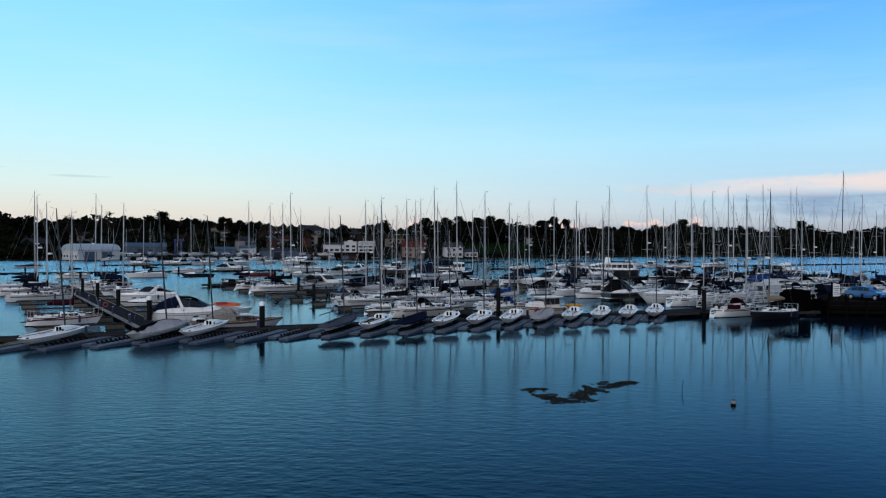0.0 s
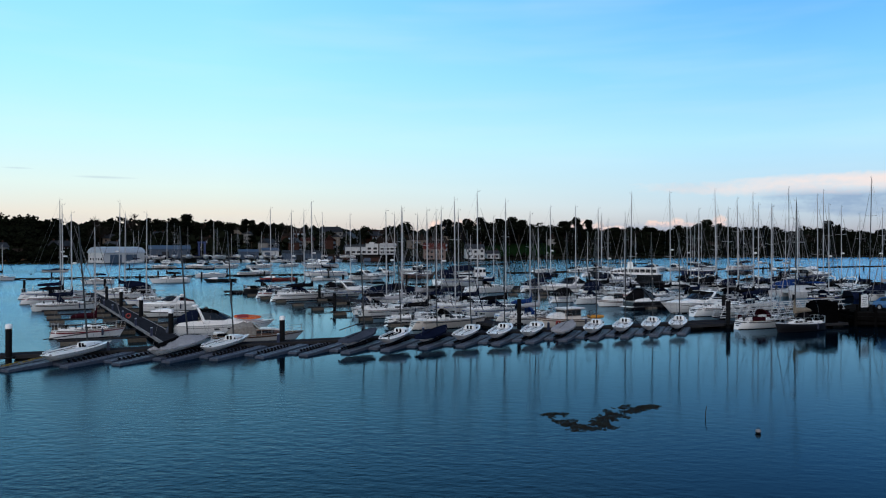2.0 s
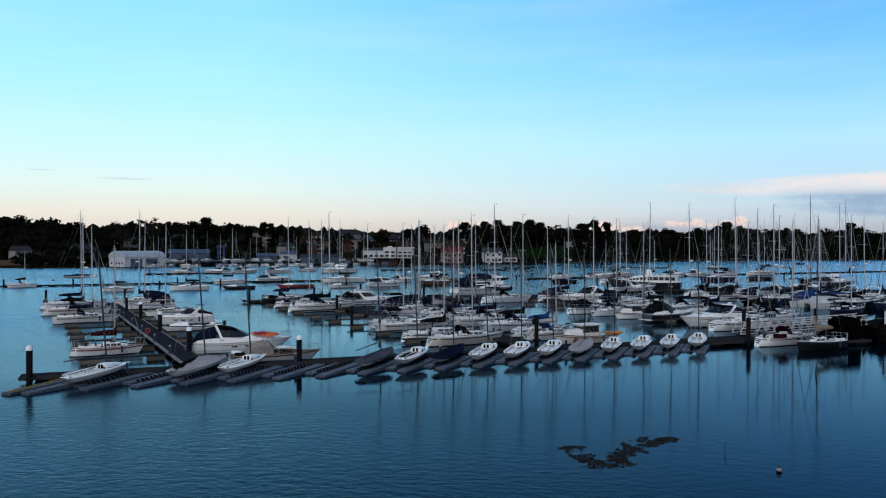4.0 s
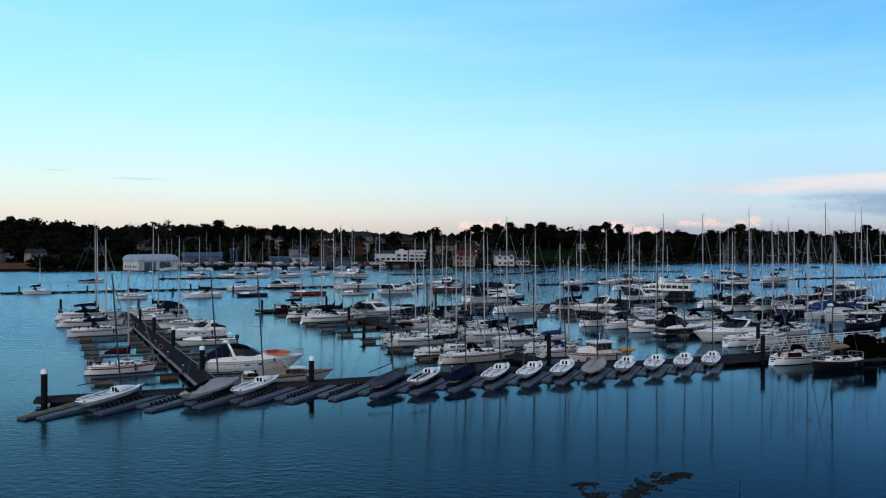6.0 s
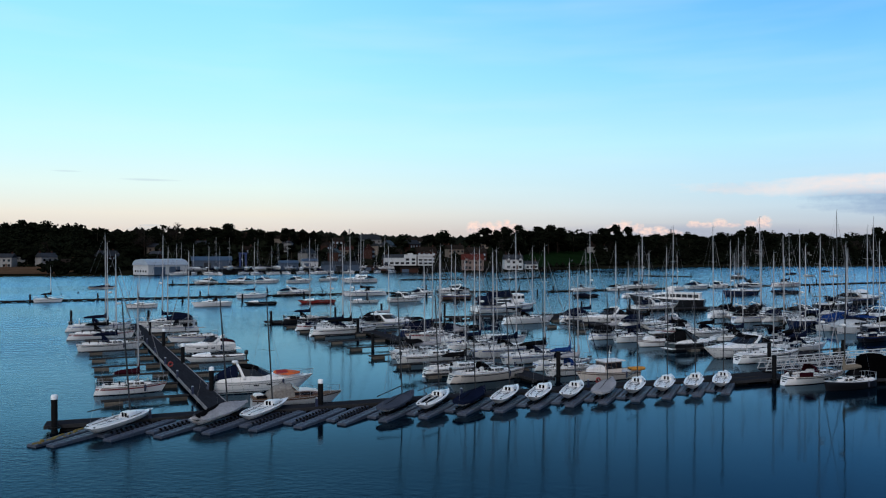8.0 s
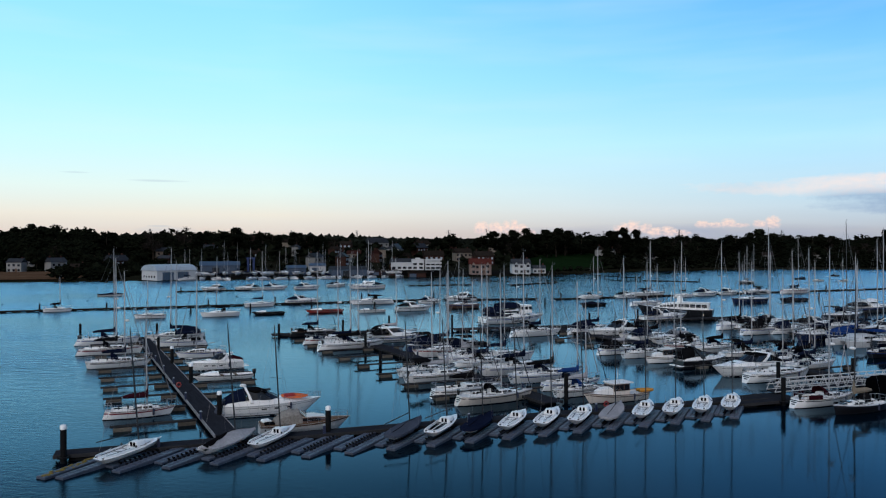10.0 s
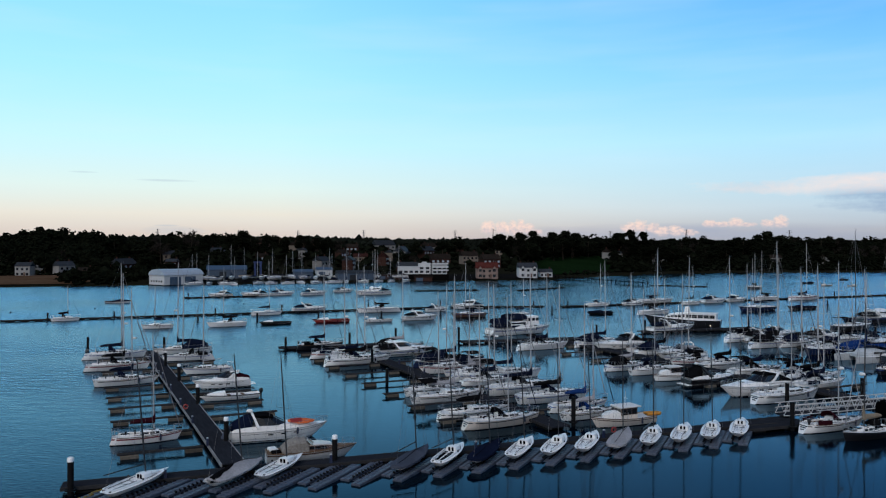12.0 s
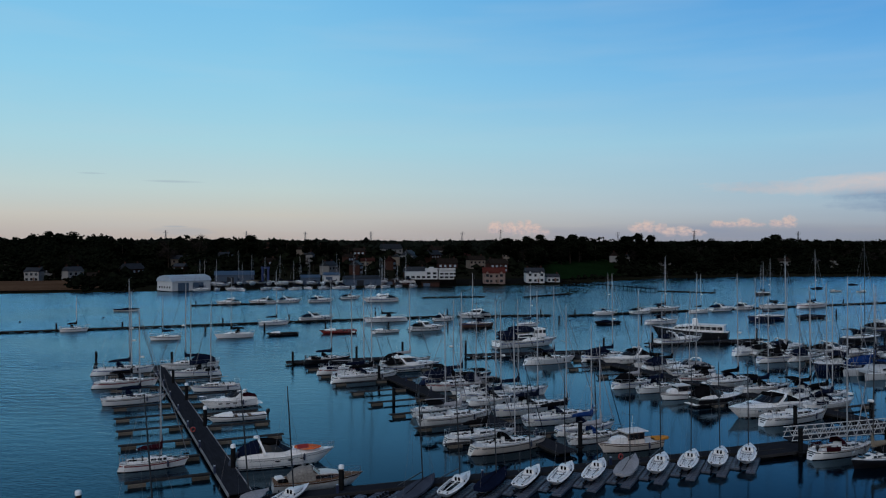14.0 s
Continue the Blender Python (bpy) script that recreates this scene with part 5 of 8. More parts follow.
def finger(x, y, heading, length=7.0, label="narrow weathered timber finger pontoon on tan floats"):
    global FINGER
    if FINGER is None or FINGER["length"] != length:
        f = thing("finger_pontoon", label, "pontoon", "finger pontoons", pose(x, y, 0, 0, 0, heading))
        f["length"] = length
        bm = mesh()
        box(bm, length / 2, 0, 0.38, length, 0.46, 0.06)
        part("deck", bm, "grey_timber", f, smooth=False)
        for side in (-1, 1):
            bm = mesh()
            box(bm, length / 2, side * 0.255, 0.33, length, 0.05, 0.12)
            part("side_beam", bm, "edge_timber", f, smooth=False)
        for s in (0.12, 0.86):
            bm = mesh()
            box(bm, length * s, 0, -0.3, 1.45, 0.72, 0.60, 0, 0.05)
            part("float", bm, "float_tan", f)
        FINGER = f
        return f
    return copy_thing(FINGER, pose(x, y, 0, 0, 0, heading))


def pile(x, y, top, capped=False, r=0.22, z0=-3.0, name="mooring_pile"):
    p = thing(name, "tall black steel mooring pile" + (" with a white domed cap" if capped else ""), "pile", "mooring piles", pose(x, y, 0))
    bm = mesh()
    tube(bm, (0, 0, z0), (0, 0, top - (0.3 if capped else 0)), r, r, 12)
    part("shaft", bm, "pile", p)
    if capped:
        bm = mesh()
        loft(bm, [[(cos(a) * q, sin(a) * q, top + d) for a in [2 * pi * j / 12 for j in range(12)]] for q, d in ((r + 0.012, -0.32), (r + 0.012, -0.08), (r * 0.85, -0.01), (r * 0.4, 0.02))])
        part("cap", bm, "white_cap", p)
    bm = mesh()
    loft(bm, [[(cos(a) * (r + 0.2), sin(a) * (r + 0.2), d) for a in [2 * pi * j / 12 for j in range(12)]] for d in (0.34, 0.46)])
    part("guide_ring", bm, "pile", p)
    return p


row_pontoon = pontoon("main_pontoon", -34.0, 52.2, 23.4, 80.0, 1.4, "long dark grey main pontoon behind the row of drive-on docks", z=0.5)
pier_a = pontoon("walkway_pontoon", -23.85, 59.3, -64.05, 121.3, 1.8, "dark walkway pontoon with pale timber edges", edge="edge_pale", z=0.5)
pier_b = pontoon("walkway_pontoon", 2.6, 75.2, -34.0, 132.6, 2.0, "dark walkway pontoon between berthed yachts", z=0.5)
pontoon("hammerhead_pontoon", -44.0, 128.0, -23.5, 137.0, 1.8, "short dark pontoon across the end of a walkway", z=0.45)
pier_c = pontoon("walkway_pontoon", 42.0, 85.4, 2.5, 147.0, 2.0, "dark walkway pontoon between berthed motorboats", z=0.5)
pontoon("hammerhead_pontoon", -14.0, 140.4, 12.5, 150.5, 1.8, "short dark pontoon across the end of a walkway", z=0.45)
pier_d = pontoon("walkway_pontoon", 79.0, 106.0, 38.0, 170.0, 2.0, "dark walkway pontoon between berthed yachts", z=0.5)
pontoon("hammerhead_pontoon", 21.0, 161.5, 47.0, 172.5, 1.8, "short dark pontoon across the end of a walkway", z=0.45)
pontoon("river_pontoon", -135.0, 160.4, -27.0, 220.6, 1.5, "long low mid-river pontoon with dark pale-dashed edge", "grey_timber", "float_dark", 0.4, 3.0)
pontoon("river_pontoon", -25.0, 219.5, 2.0, 227.2, 1.5, "short low mid-river pontoon with dark edge", "grey_timber", "float_dark", 0.4, 3.0)
pontoon("river_pontoon", 7.0, 226.4, 215.0, 347.0, 1.6, "long low mid-river pontoon with dark edge", "grey_timber", "float_dark", 0.4, 3.0)
pontoon("landing_pontoon", 33.0, 80.0, 37.0, 81.6, 2.8, "low dark landing stage beside the quay", z=0.46)
pontoon("landing_pontoon", 18.5, 77.2, 26.5, 81.3, 3.4, "wide dark landing pontoon below the access gangway", z=0.46)
for fx, fy, gx, gy in ((-120.0, 249.0, -98.0, 262.0), (-48.0, 300.0, -24.0, 309.0), (-8.0, 307.8, 11.0, 332.0), (50.5, 356.8, 73.0, 346.0)):
    pontoon("river_pontoon", fx, fy, gx, gy, 1.6, "short low pontoon near the far shore", "grey_timber", "float_dark", 0.4, 3.0)

for k in range(10):
    o = Vector((-24.2, 59.4, 0)) + V * (6.5 + 6.66 * k)
    a = o - U * 1.1
    finger(a.x, a.y, 211, 7.0)
    if k > 0:
        a = o + U * 1.1 - V * 1.5
        finger(a.x, a.y, 31, 7.0)
for base, n0, n1, step in (((2.6, 75.2), 1, 8, 7.6), ((42.0, 85.4), 1, 8, 7.9), ((79.0, 106.0), 1, 8, 7.9)):
    for k in range(n0, n1 + 1):
        o = Vector((*base, 0)) + V * (step * k)
        for s in (1, -1):
            a = o + U * 1.05 * s
            finger(a.x, a.y, 31 if s > 0 else 211, 8.4)

pile(-32.9, 51.6, 2.75, True)
pile(-16.0, 61.1, 2.55, True)
pile(-27.3, 66.0, 2.6, True)
pile(3.9, 77.6, 2.9)
pile(24.9, 78.3, 2.75)
pile(28.0, 90.0, 2.6)
for px, py, tp, cap in ((-36.9, 81.0, 2.65, True), (-45.6, 94.3, 2.7, True), (-53.3, 105.8, 2.9, False), (-61.6, 121.6, 3.2, False), (-75.4, 121.9, 3.0, False), 
                        (-42.5, 127.2, 2.8, False), (-24.4, 113.5, 2.9, False), (-19.0, 97.8, 2.6, False), (-25.5, 138.5, 3.4, False), (-33.0, 134.0, 3.0, False), (-14.2, 141.6, 3.4, False), (11.6, 151.4, 3.2, False),
                        (22.4, 163.6, 3.0, False), (45.6, 173.4, 3.2, False), (29.6, 110.5, 2.8, False), (38.4, 96.3, 2.8, False), (57.5, 143.0, 3.2, False), (66.0, 160.0, 3.2, False)):
    pile(px, py, tp - (0 if cap else 0.5), cap, 0.22 if cap else 0.2)
for px, py in ((-117.0, 172.0), (-104.0, 179.0), (-83.0, 191.0), (-79.0, 172.0), (-66.0, 176.0), (-52.5, 181.0), (-38.0, 186.0), (-24.0, 192.0), (-68.0, 199.5), (-47.0, 211.5), (-28.0, 222.5), (-1.0, 229.0), (9.0, 229.0), (-12.5, 200.0), (4.0, 207.0),
               (26.0, 212.0), (35.0, 243.5), (60.0, 223.0), (79.0, 269.0), (84.0, 236.0), (103.0, 283.0), (124.0, 258.0), (130.0, 299.0), (165.0, 320.0), (-119.0, 251.0), (10.5, 333.5), (73.5, 347.5)):
    pile(px, py, 1.7 + 0.5 * ((px * 7 + py) % 3) / 3, False, 0.2)


# ---------------------------------------------------------------- the row of drive-on docks and the open keelboats on them
ROW = Vector((cos(radians(26.2)), sin(radians(26.2)), 0))
AX = Vector((cos(radians(70.5)), sin(radians(70.5)), 0))


def float_rank(y0, y1, step=0.5, h=0.42):
    """One rank of hollow plastic float cubes across a strip, with recessed joints between them."""
    bm = mesh()
    n = max(1, round((y1 - y0) / 0.42))
    w = (y1 - y0) / n
    for j in range(n):
        box(bm, 0, y0 + w * (j + 0.5), 0, step * 0.965, w * 0.96, h, 0, 0.05)
    return bm


def strip(dock, y0, y1, x0, count, z=-0.24, rise=0.018, step=0.5, mat="dock_plastic"):
    src = None
    for k in range(count):
        at = pose(x0 + k * step, 0, z + rise * k)
        if src is None:
            src = part("float_rank", float_rank(y0, y1, step), mat, dock, smooth=False)
            src.matrix_basis = at
        else:
            again("float_rank", src, dock, at)


DOCK = thing("drive_on_dock", "grey plastic drive-on float dock with a notched stern", "floating dock", "drive-on docks", pose(19, 75, 0, 0, 0, 70.5))
strip(DOCK, 0.30, 1.11, -2.2, 10)
strip(DOCK, -1.11, -0.30, -2.85, 12)
strip(DOCK, -0.28, 0.28, -1.9, 9, -0.40)
for side in (-1, 1):
    bm = mesh()
    for k in range(10):
        tube(bm, (-1.8 + 0.42 * k, side * 0.24, 0.22 + 0.013 * k), (-1.8 + 0.42 * k, side * 0.40, 0.28 + 0.013 * k), 0.085, 0.07, 7)
    tagged(part("roller_run", bm, "rubber", DOCK, "row of black rubber keel rollers"), kind="stuff")
DOCK_AT = [Vector((19.05, 75.0, 0)) - ROW * 3.22 * k for k in range(17)]
for k in range(1, 17):
    c = DOCK_AT[k]
    if k > 11:
        c = c + Vector((-0.25, 0.5, 0)) * (k - 11) * 0.25
    copy_thing(DOCK, pose(c.x, c.y, 0, 0, 0, 70.5))
END = DOCK_AT[16] - ROW * 3.0 + Vector((-0.3, 0.6, 0))
yd = thing("drive_on_dock", "end float dock with algae-grown ochre edge", "floating dock", "drive-on docks", pose(END.x, END.y, 0, 0, 0, 70.5))
strip(yd, -1.0, -0.2, -3.4, 12)
strip(yd, 0.1, 1.0, -3.9, 12)
wrng = random.Random(61)
for k in range(24):
    bm = mesh()
    box(bm, -3.9 + 0.25 * k, 0.55 + wrng.uniform(-0.36, 0.36), 0.175 + 0.009 * k, wrng.uniform(0.2, 0.45), wrng.uniform(0.12, 0.32), 0.045, wrng.uniform(0, 3), 0.02)
    part("mossy_pad", bm, "dock_yellow", yd, "ochre algae-grown pad")

KL, KB = 5.45, 1.68
KH = Hull(KL, KB, 0.31, transom=0.80, rake=0.10, sheer=0.30, fine=2.2, draft=0.16, lean=0.10, fat=0.36)
KH.rounded = 0.12


def keelboat(x, y, heading=71.0, open_deck=True, cover=None, mast=8.9, boom=None, dark_floor=False, seed=0, heap=0.0, lift=0.76, size=1.0):
    rng = random.Random(seed + 50)
    if cover:
        lab = f"white keelboat under a {COVERS.get(cover, ('', 'dark slate'))[1]} fitted cover, on its dock"
    else:
        lab = "white open racing keelboat with dark mast on a float dock" if not dark_floor else "white open keelboat with dark gear on its cockpit floor"
    x, y = x + cos(radians(heading)) * 0.42 + 0.10, y + sin(radians(heading)) * 0.42
    b = thing("keelboat", lab, "sailboat", "keelboats on float docks", pose(x, y, lift, rng.uniform(-1, 1), -4.0, heading + rng.uniform(-1, 1)))
    b.scale = (size, size, size)
    part("hull", KH.shell(), "keelboat_white", b)
    # antifouling carried up the hull, painting in the shadow underneath the boat
    part("keel_line", KH.zband(-0.15, 0.03), "antifoul", b)
    part("hull_stripe", KH.band(0.90, 0.94), "dark_line", b)
    L = KL / 2
    zt = 0.30
    if cover:
        hem = 0.07 if heap else 0.16
        bm = mesh()
        rows = []
        for k in range(13):
            s = k / 12 if not heap else 0.10 + 0.90 * k / 12
            w = KH.half(min(s, 0.985)) + 0.035
            zz = KH.top(s)
            xx = -L + KL * s - 0.02
            ridge = 0.13 + 0.14 * exp(-((s - 0.6) / 0.22) ** 2) + heap * sin(pi * min(1, s * 1.1)) ** 0.7
            sag = (0.05 + heap * 0.12) * sin(k * 2.4)
            rows.append([(xx, -w * 1.02, zz - hem + sag), (xx, -w * 1.01, zz), (xx, -w * 0.5, zz + ridge * 0.52 - sag), (xx, 0, zz + ridge), (xx, w * 0.5, zz + ridge * 0.52 + sag), (xx, w * 1.01, zz), (xx, w * 1.02, zz - hem - sag)])
        loft(bm, rows, closed=False, caps=True)
        if heap:
            # black sheet over the whole cover, painting the dark inside a folded-back gap
            hole = mesh()
            rows = []
            for s, w0, w1 in ((0.06, -0.55, 0.1), (0.16, -0.50, 0.12), (0.26, -0.34, 0.12), (0.38, -0.22, 0.08), (0.46, -0.10, 0.02)):
                w = KH.half(s)
                crest = 0.16 + 0.14 * exp(-((s - 0.6) / 0.22) ** 2) + heap * sin(pi * min(1, s * 1.1)) ** 0.7
                rows.append([(-L + KL * s, w * e, KH.top(s) + crest * (1 - 0.92 * abs(e)) + 0.05) for e in (w0, (w0 + w1) / 2, w1)])
            loft(hole, rows, closed=False, caps=False)
            loft(hole, [[(x0, y0, z0 - 0.06) for x0, y0, z0 in r] for r in rows], closed=False, caps=False)
            part("cover_opening", hole, "canvas_black", b, "black sheet for the dark inside the gap where the cover is folded back")
        part("boat_cover", bm, "canvas_slate" if cover == "slate" else COVERS[cover][0], b)
        bm = mesh()
        pipe(bm, [(-L + KL * s, 0, KH.top(s) + 0.15 + 0.14 * exp(-((s - 0.6) / 0.22) ** 2) + heap * sin(pi * min(1, s * 1.1)) ** 0.7) for s in (0.1, 0.2, 0.35, 0.5, 0.6, 0.75, 0.9)], 0.022, 4)
        part("cover_seam", bm, "canvas_black", b, "dark lacing along the ridge of the cover")
    else:
        part("deck", KH.decking(0.02, 0.01), "keelboat_white", b)
        bm = mesh()
        rows = []
        for k in range(8):
            s = 0.03 + 0.50 * k / 7
            w = KH.half(s) * (0.60 if s > 0.1 else 0.5)
            rows.append([(-L + KL * s, -w, zt + 0.045), (-L + KL * s, w, zt + 0.045), (-L + KL * s, w, zt - 0.05), (-L + KL * s, -w, zt - 0.05)])
        loft(bm, rows)
        part("cockpit_floor", bm, "gelcoat", b)
        if dark_floor:
            for side in (-1, 1):
                bm = mesh()
                box(bm, -L * 0.42, side * 0.24, zt + 0.04, L * 0.75, 0.28, 0.07, 0.02 * side, 0.03)
                part("dark_gear", bm, "canvas_black", b)
        for side in (-1, 1):
            bm = mesh()
            rows = []
            for k in range(8):
                s = 0.05 + 0.50 * k / 7
                w = KH.half(s) * 0.66
                rows.append([(-L + KL * s, side * w, zt - 0.02), (-L + KL * s, side * (w + 0.10), zt - 0.02), (-L + KL * s, side * (w + 0.08), zt + 0.16), (-L + KL * s, side * (w + 0.01), zt + 0.16)])
            loft(bm, rows)
            part("coaming", bm, "keelboat_white", b)
            bm = mesh()
            tube(bm, (-L * 0.05, side * 0.78, zt + 0.16), (-L * 0.05, side * 0.78, zt + 0.30), 0.07, 0.06, 8)
            part("winch", bm, "dark_spar", b)
        bm = mesh()
        cabin(bm, [(L * 0.08, 0.50, zt, zt + 0.36), (L * 0.22, 0.52, zt, zt + 0.38), (L * 0.45, 0.36, zt, zt + 0.28), (L * 0.68, 0.14, zt + 0.05, zt + 0.14)])
        cr = part("cuddy", bm, "keelboat_white", b)
        # solid black blocks stand in for the dark inside the companionway
        for side in (-1, 1):
            bm = mesh()
            box(bm, L * 0.07, side * 0.15, zt + 0.05, 0.08, 0.155, 0.29, 0, 0.01)
            part("companionway", bm, "canvas_black", cr, "black block for the dark inside the companionway")

        bm = mesh()
        box(bm, -L * 0.18, 0, zt + 0.05, 0.05, 0.9, 0.07, 0, 0.01)
        part("traveller", bm, "alloy", b)
        bm = mesh()
        tube(bm, (-L * 0.98, 0, zt + 0.28), (-L * 0.55, 0.05, zt + 0.42), 0.025, 0.02, 5)
        part("tiller", bm, "alloy", b)
        bm = mesh()
        for side in (-1, 1):
            tube(bm, (-L * 0.80, side * 0.26, zt + 0.1), (-L * 0.12, side * 0.36, zt + 0.1), 0.024, 0.024, 4)
            tube(bm, (-L * 0.44, side * 0.06, zt + 0.1), (-L * 0.36, side * 0.50, zt + 0.12), 0.024, 0.024, 4)
            pipe(bm, [(-L * 0.1, side * 0.52, zt + 0.1), (L * 0.25, side * 0.60, zt + 0.1), (L * 0.5, side * 0.36, zt + 0.1)], 0.022, 4)
        part("rope", bm, "dark_spar", b)
        for side in (-1, 1):
            bm = mesh()
            box(bm, -L * 0.9, side * 0.36, zt + 0.01, 0.16, 0.14, 0.07, 0, 0.02)
            part("cleat", bm, "dark_spar", b)
    # dark mast, spreaders and stays
    bm = mesh()
    loft(bm, [[(L * 0.26 - 0.10 * f + cos(a) * r * 1.3, sin(a) * r, zt + 0.1 + (mast - 0.5) * f) for a in [2 * pi * j / 8 for j in range(8)]] for f, r in ((0, 0.05), (0.6, 0.05), (0.9, 0.038), (1, 0.025))])
    m = part("mast", bm, "dark_spar", b, "slim black mast")
    bm = mesh()
    for side in (-1, 1):
        tube(bm, (L * 0.24, 0, zt + mast * 0.48), (L * 0.18, side * 0.62, zt + mast * 0.49), 0.02, 0.015, 4)
    part("spreader", bm, "dark_spar", m)
    bm = mesh()
    for side in (-1, 1):
        pipe(bm, [(L * 0.2, side * 0.92, zt), (L * 0.18, side * 0.62, zt + mast * 0.49), (L * 0.18, 0, zt + mast * 0.84)], 0.007, 3)
    tube(bm, (L * 0.97, 0, zt + 0.2), (L * 0.18, 0, zt + mast * 0.84), 0.008, 0.008, 3)
    tube(bm, (-L * 0.97, 0, zt), (L * 0.16, 0, zt + mast - 0.45), 0.007, 0.007, 3)
    part("shroud", bm, "wire", b)
    bm = mesh()
    t = Vector((L * 0.16, 0, zt + mast - 0.4))
    tube(bm, t, t + Vector((-0.35, 0, 0.12)), 0.012, 0.008, 4)
    part("wind_vane", bm, "dark_spar", m)
    if boom is not None:
        bm = mesh()
        tube(bm, (L * 0.22, 0, zt + 0.95), (L * 0.22 - 2.9, boom, zt + 0.75 if cover else zt + 1.0), 0.045, 0.04, 6)
        part("boom", bm, "dark_spar", b)
    return b


def berth(k):
    return DOCK_AT[k]


for k, opts in ((0, {}), (1, {}), (2, {}), (3, dict(boom=0.4)), (4, dict(cover="grey")), (5, {}), (6, {}), (7, {}), (8, dict(cover="navy")), (9, dict(dark_floor=True, boom=0.5)), (10, dict(cover="slate", boom=0.6))):
    c = berth(k)
    keelboat(c.x, c.y, 71, seed=k, **opts)
keelboat(-19.7, 57.7, 70, seed=21, lift=0.6)
keelboat(-22.6, 55.6, 66, cover="grey", seed=22, heap=0.3, lift=0.62, size=1.03)
keelboat(-28.7, 52.4, 67, boom=0.5, seed=23, lift=0.62, size=1.03)

# ---------------------------------------------------------------- the boats at their berths
yacht(-35.0, 66.5, 30, 6.0, 9.9, cover="red", line="red", sprayhood=None, tent=False, seed=1)
yacht(-52.4, 93.6, 32, 8.0, 12.3, cover="navy", line="dark", sprayhood="navy", seed=2)
yacht(-59.8, 104.6, 29, 8.6, 13.9, cover="black", line="red", sprayhood="black", seed=3)
yacht(-66.3, 115.2, 33, 9.2, 15.2, cover="navy", line="blue", sprayhood="navy", seed=4)
yacht(-58.4, 121.6, -150, 9.4, 15.2, cover="navy", line="dark", sprayhood="navy", seed=5)
yacht(-54.2, 114.6, -150, 7.5, 13.1, cover="navy", line="blue", sprayhood="black", seed=6)
yacht(-45.8, 103.3, -151, 6.8, 12.7, cover=None, line="blue", sprayhood=None, seed=7)
sports_cruiser(-39.4, 93.0, -147, 7.0, "small white sports cruiser with dark red cockpit canvas, moored", top=None, aft="red", seed=8, tall=0.62)
open_boat(-35.4, 86.1, -148, 6.9, seed=9)
sports_cruiser(-23.5, 69.3, 25, 9.0, "white sports cruiser with thick arch and navy cockpit canvas, moored", seed=10, tender=True, slim=0.5)
yacht(-37.2, 130.5, 31, 8.1, 14.6, hull="black", cover="navy", line="dark", sprayhood="black", seed=12)
yacht(-31.2, 120.7, 29, 9.0, 13.6, cover=None, line="red", sprayhood=None, seed=13)
yacht(-26.4, 114.0, 33, 10.4, 14.8, cover="black", line="dark", sprayhood="navy", seed=14)
motor_cruiser(-21.3, 124.2, 30, 10.3, canopy="black", line="blue", arch=True, seed=15)
yacht(-12.7, 114.3, 30, 11.5, 13.4, hull="navy", cover="navy", line="dark", sprayhood="navy", bimini="black", seed=16)
yacht(-12.1, 92.1, 31, 7.5, 12.4, cover=None, line="dark", sprayhood="black", seed=17)
yacht(-9.8, 88.3, 32, 9.5, 12.5, cover="grey", line="dark", sprayhood=None, bimini="black", seed=18)
yacht(-6.1, 80.1, 31, 8.0, 11.9, cover="black", line="dark", sprayhood=None, seed=19)
yacht(-3.0, 77.0, 32, 8.3, 12.8, hull="cream", cover=None, line="dark", sprayhood="black", seed=20)
yacht(-6.8, 103.3, 31, 9.3, 13.0, cover="grey", line="blue", sprayhood="navy", seed=21)
yacht(-3.8, 103.9, 33, 11.1, 13.0, cover="navy", line="blue", sprayhood=None, bimini="black", seed=22)
yacht(-1.1, 94.7, 32, 10.9, 14.9, cover="navy", line="blue", sprayhood="black", seed=23)
yacht(2.3, 89.9, 30, 9.9, 13.4, cover="black", line="blue", sprayhood="navy", seed=24)
yacht(4.9, 85.2, 29, 7.2, 11.7, cover="blue", line="blue", sprayhood="navy", seed=25)
yacht(5.7, 81.5, 30, 6.7, 10.2, cover="grey", line="dark", sprayhood="blue", seed=26)
wheelhouse_boat(8.7, 78.7, -149, 7.3, hull="cream", seed=27)
vessel = motor_cruiser(-3.2, 157.3, 33, 14.5, canopy="navy", line="blue", flybridge=True, arch=False, style=1, seed=28, label="large white motor yacht with navy awnings over its decks")
for ax, al, az, ah in ((-1.6, 4.2, 3.15, 1.05), (-5.0, 2.6, 2.3, 1.1)):
    bm = mesh()
    loft(bm, [bow_frame(ax + al * (f - 0.5), 1.75, az, ah * (1 if 0.1 < f < 0.9 else 0.8)) for f in (0.0, 0.15, 0.5, 0.85, 1.0)], closed=False, caps=True)
    part("awning", bm, "canvas_navy", vessel, "navy blue deck awning")
bm = mesh()
box(bm, 2.2, 0, 2.0, 2.6, 3.0, 1.7, 0, 0.1, 0.93)
wheel = part("wheelhouse", bm, "gelcoat", vessel, "white wheelhouse")
for wx in (1.3, 2.2, 3.1):
    for side in (-1, 1):
        bm = mesh()
        box(bm, wx, side * 1.44, 2.75, 0.65, 0.08, 0.6, 0, 0.03)
        part("window", bm, "window", wheel)
yacht(1.4, 134.8, 30, 9.7, 13.3, cover="navy", line=None, sprayhood="black", bimini="black", seed=29)
sports_cruiser(14.0, 135.8, -150, 9.9, "white sports cruiser with black soft top, moored at its berth", aft="black", seed=30)
yacht(11.75, 140.3, 30, 10.7, 15.3, cover="navy", line="blue", sprayhood="navy", seed=31)
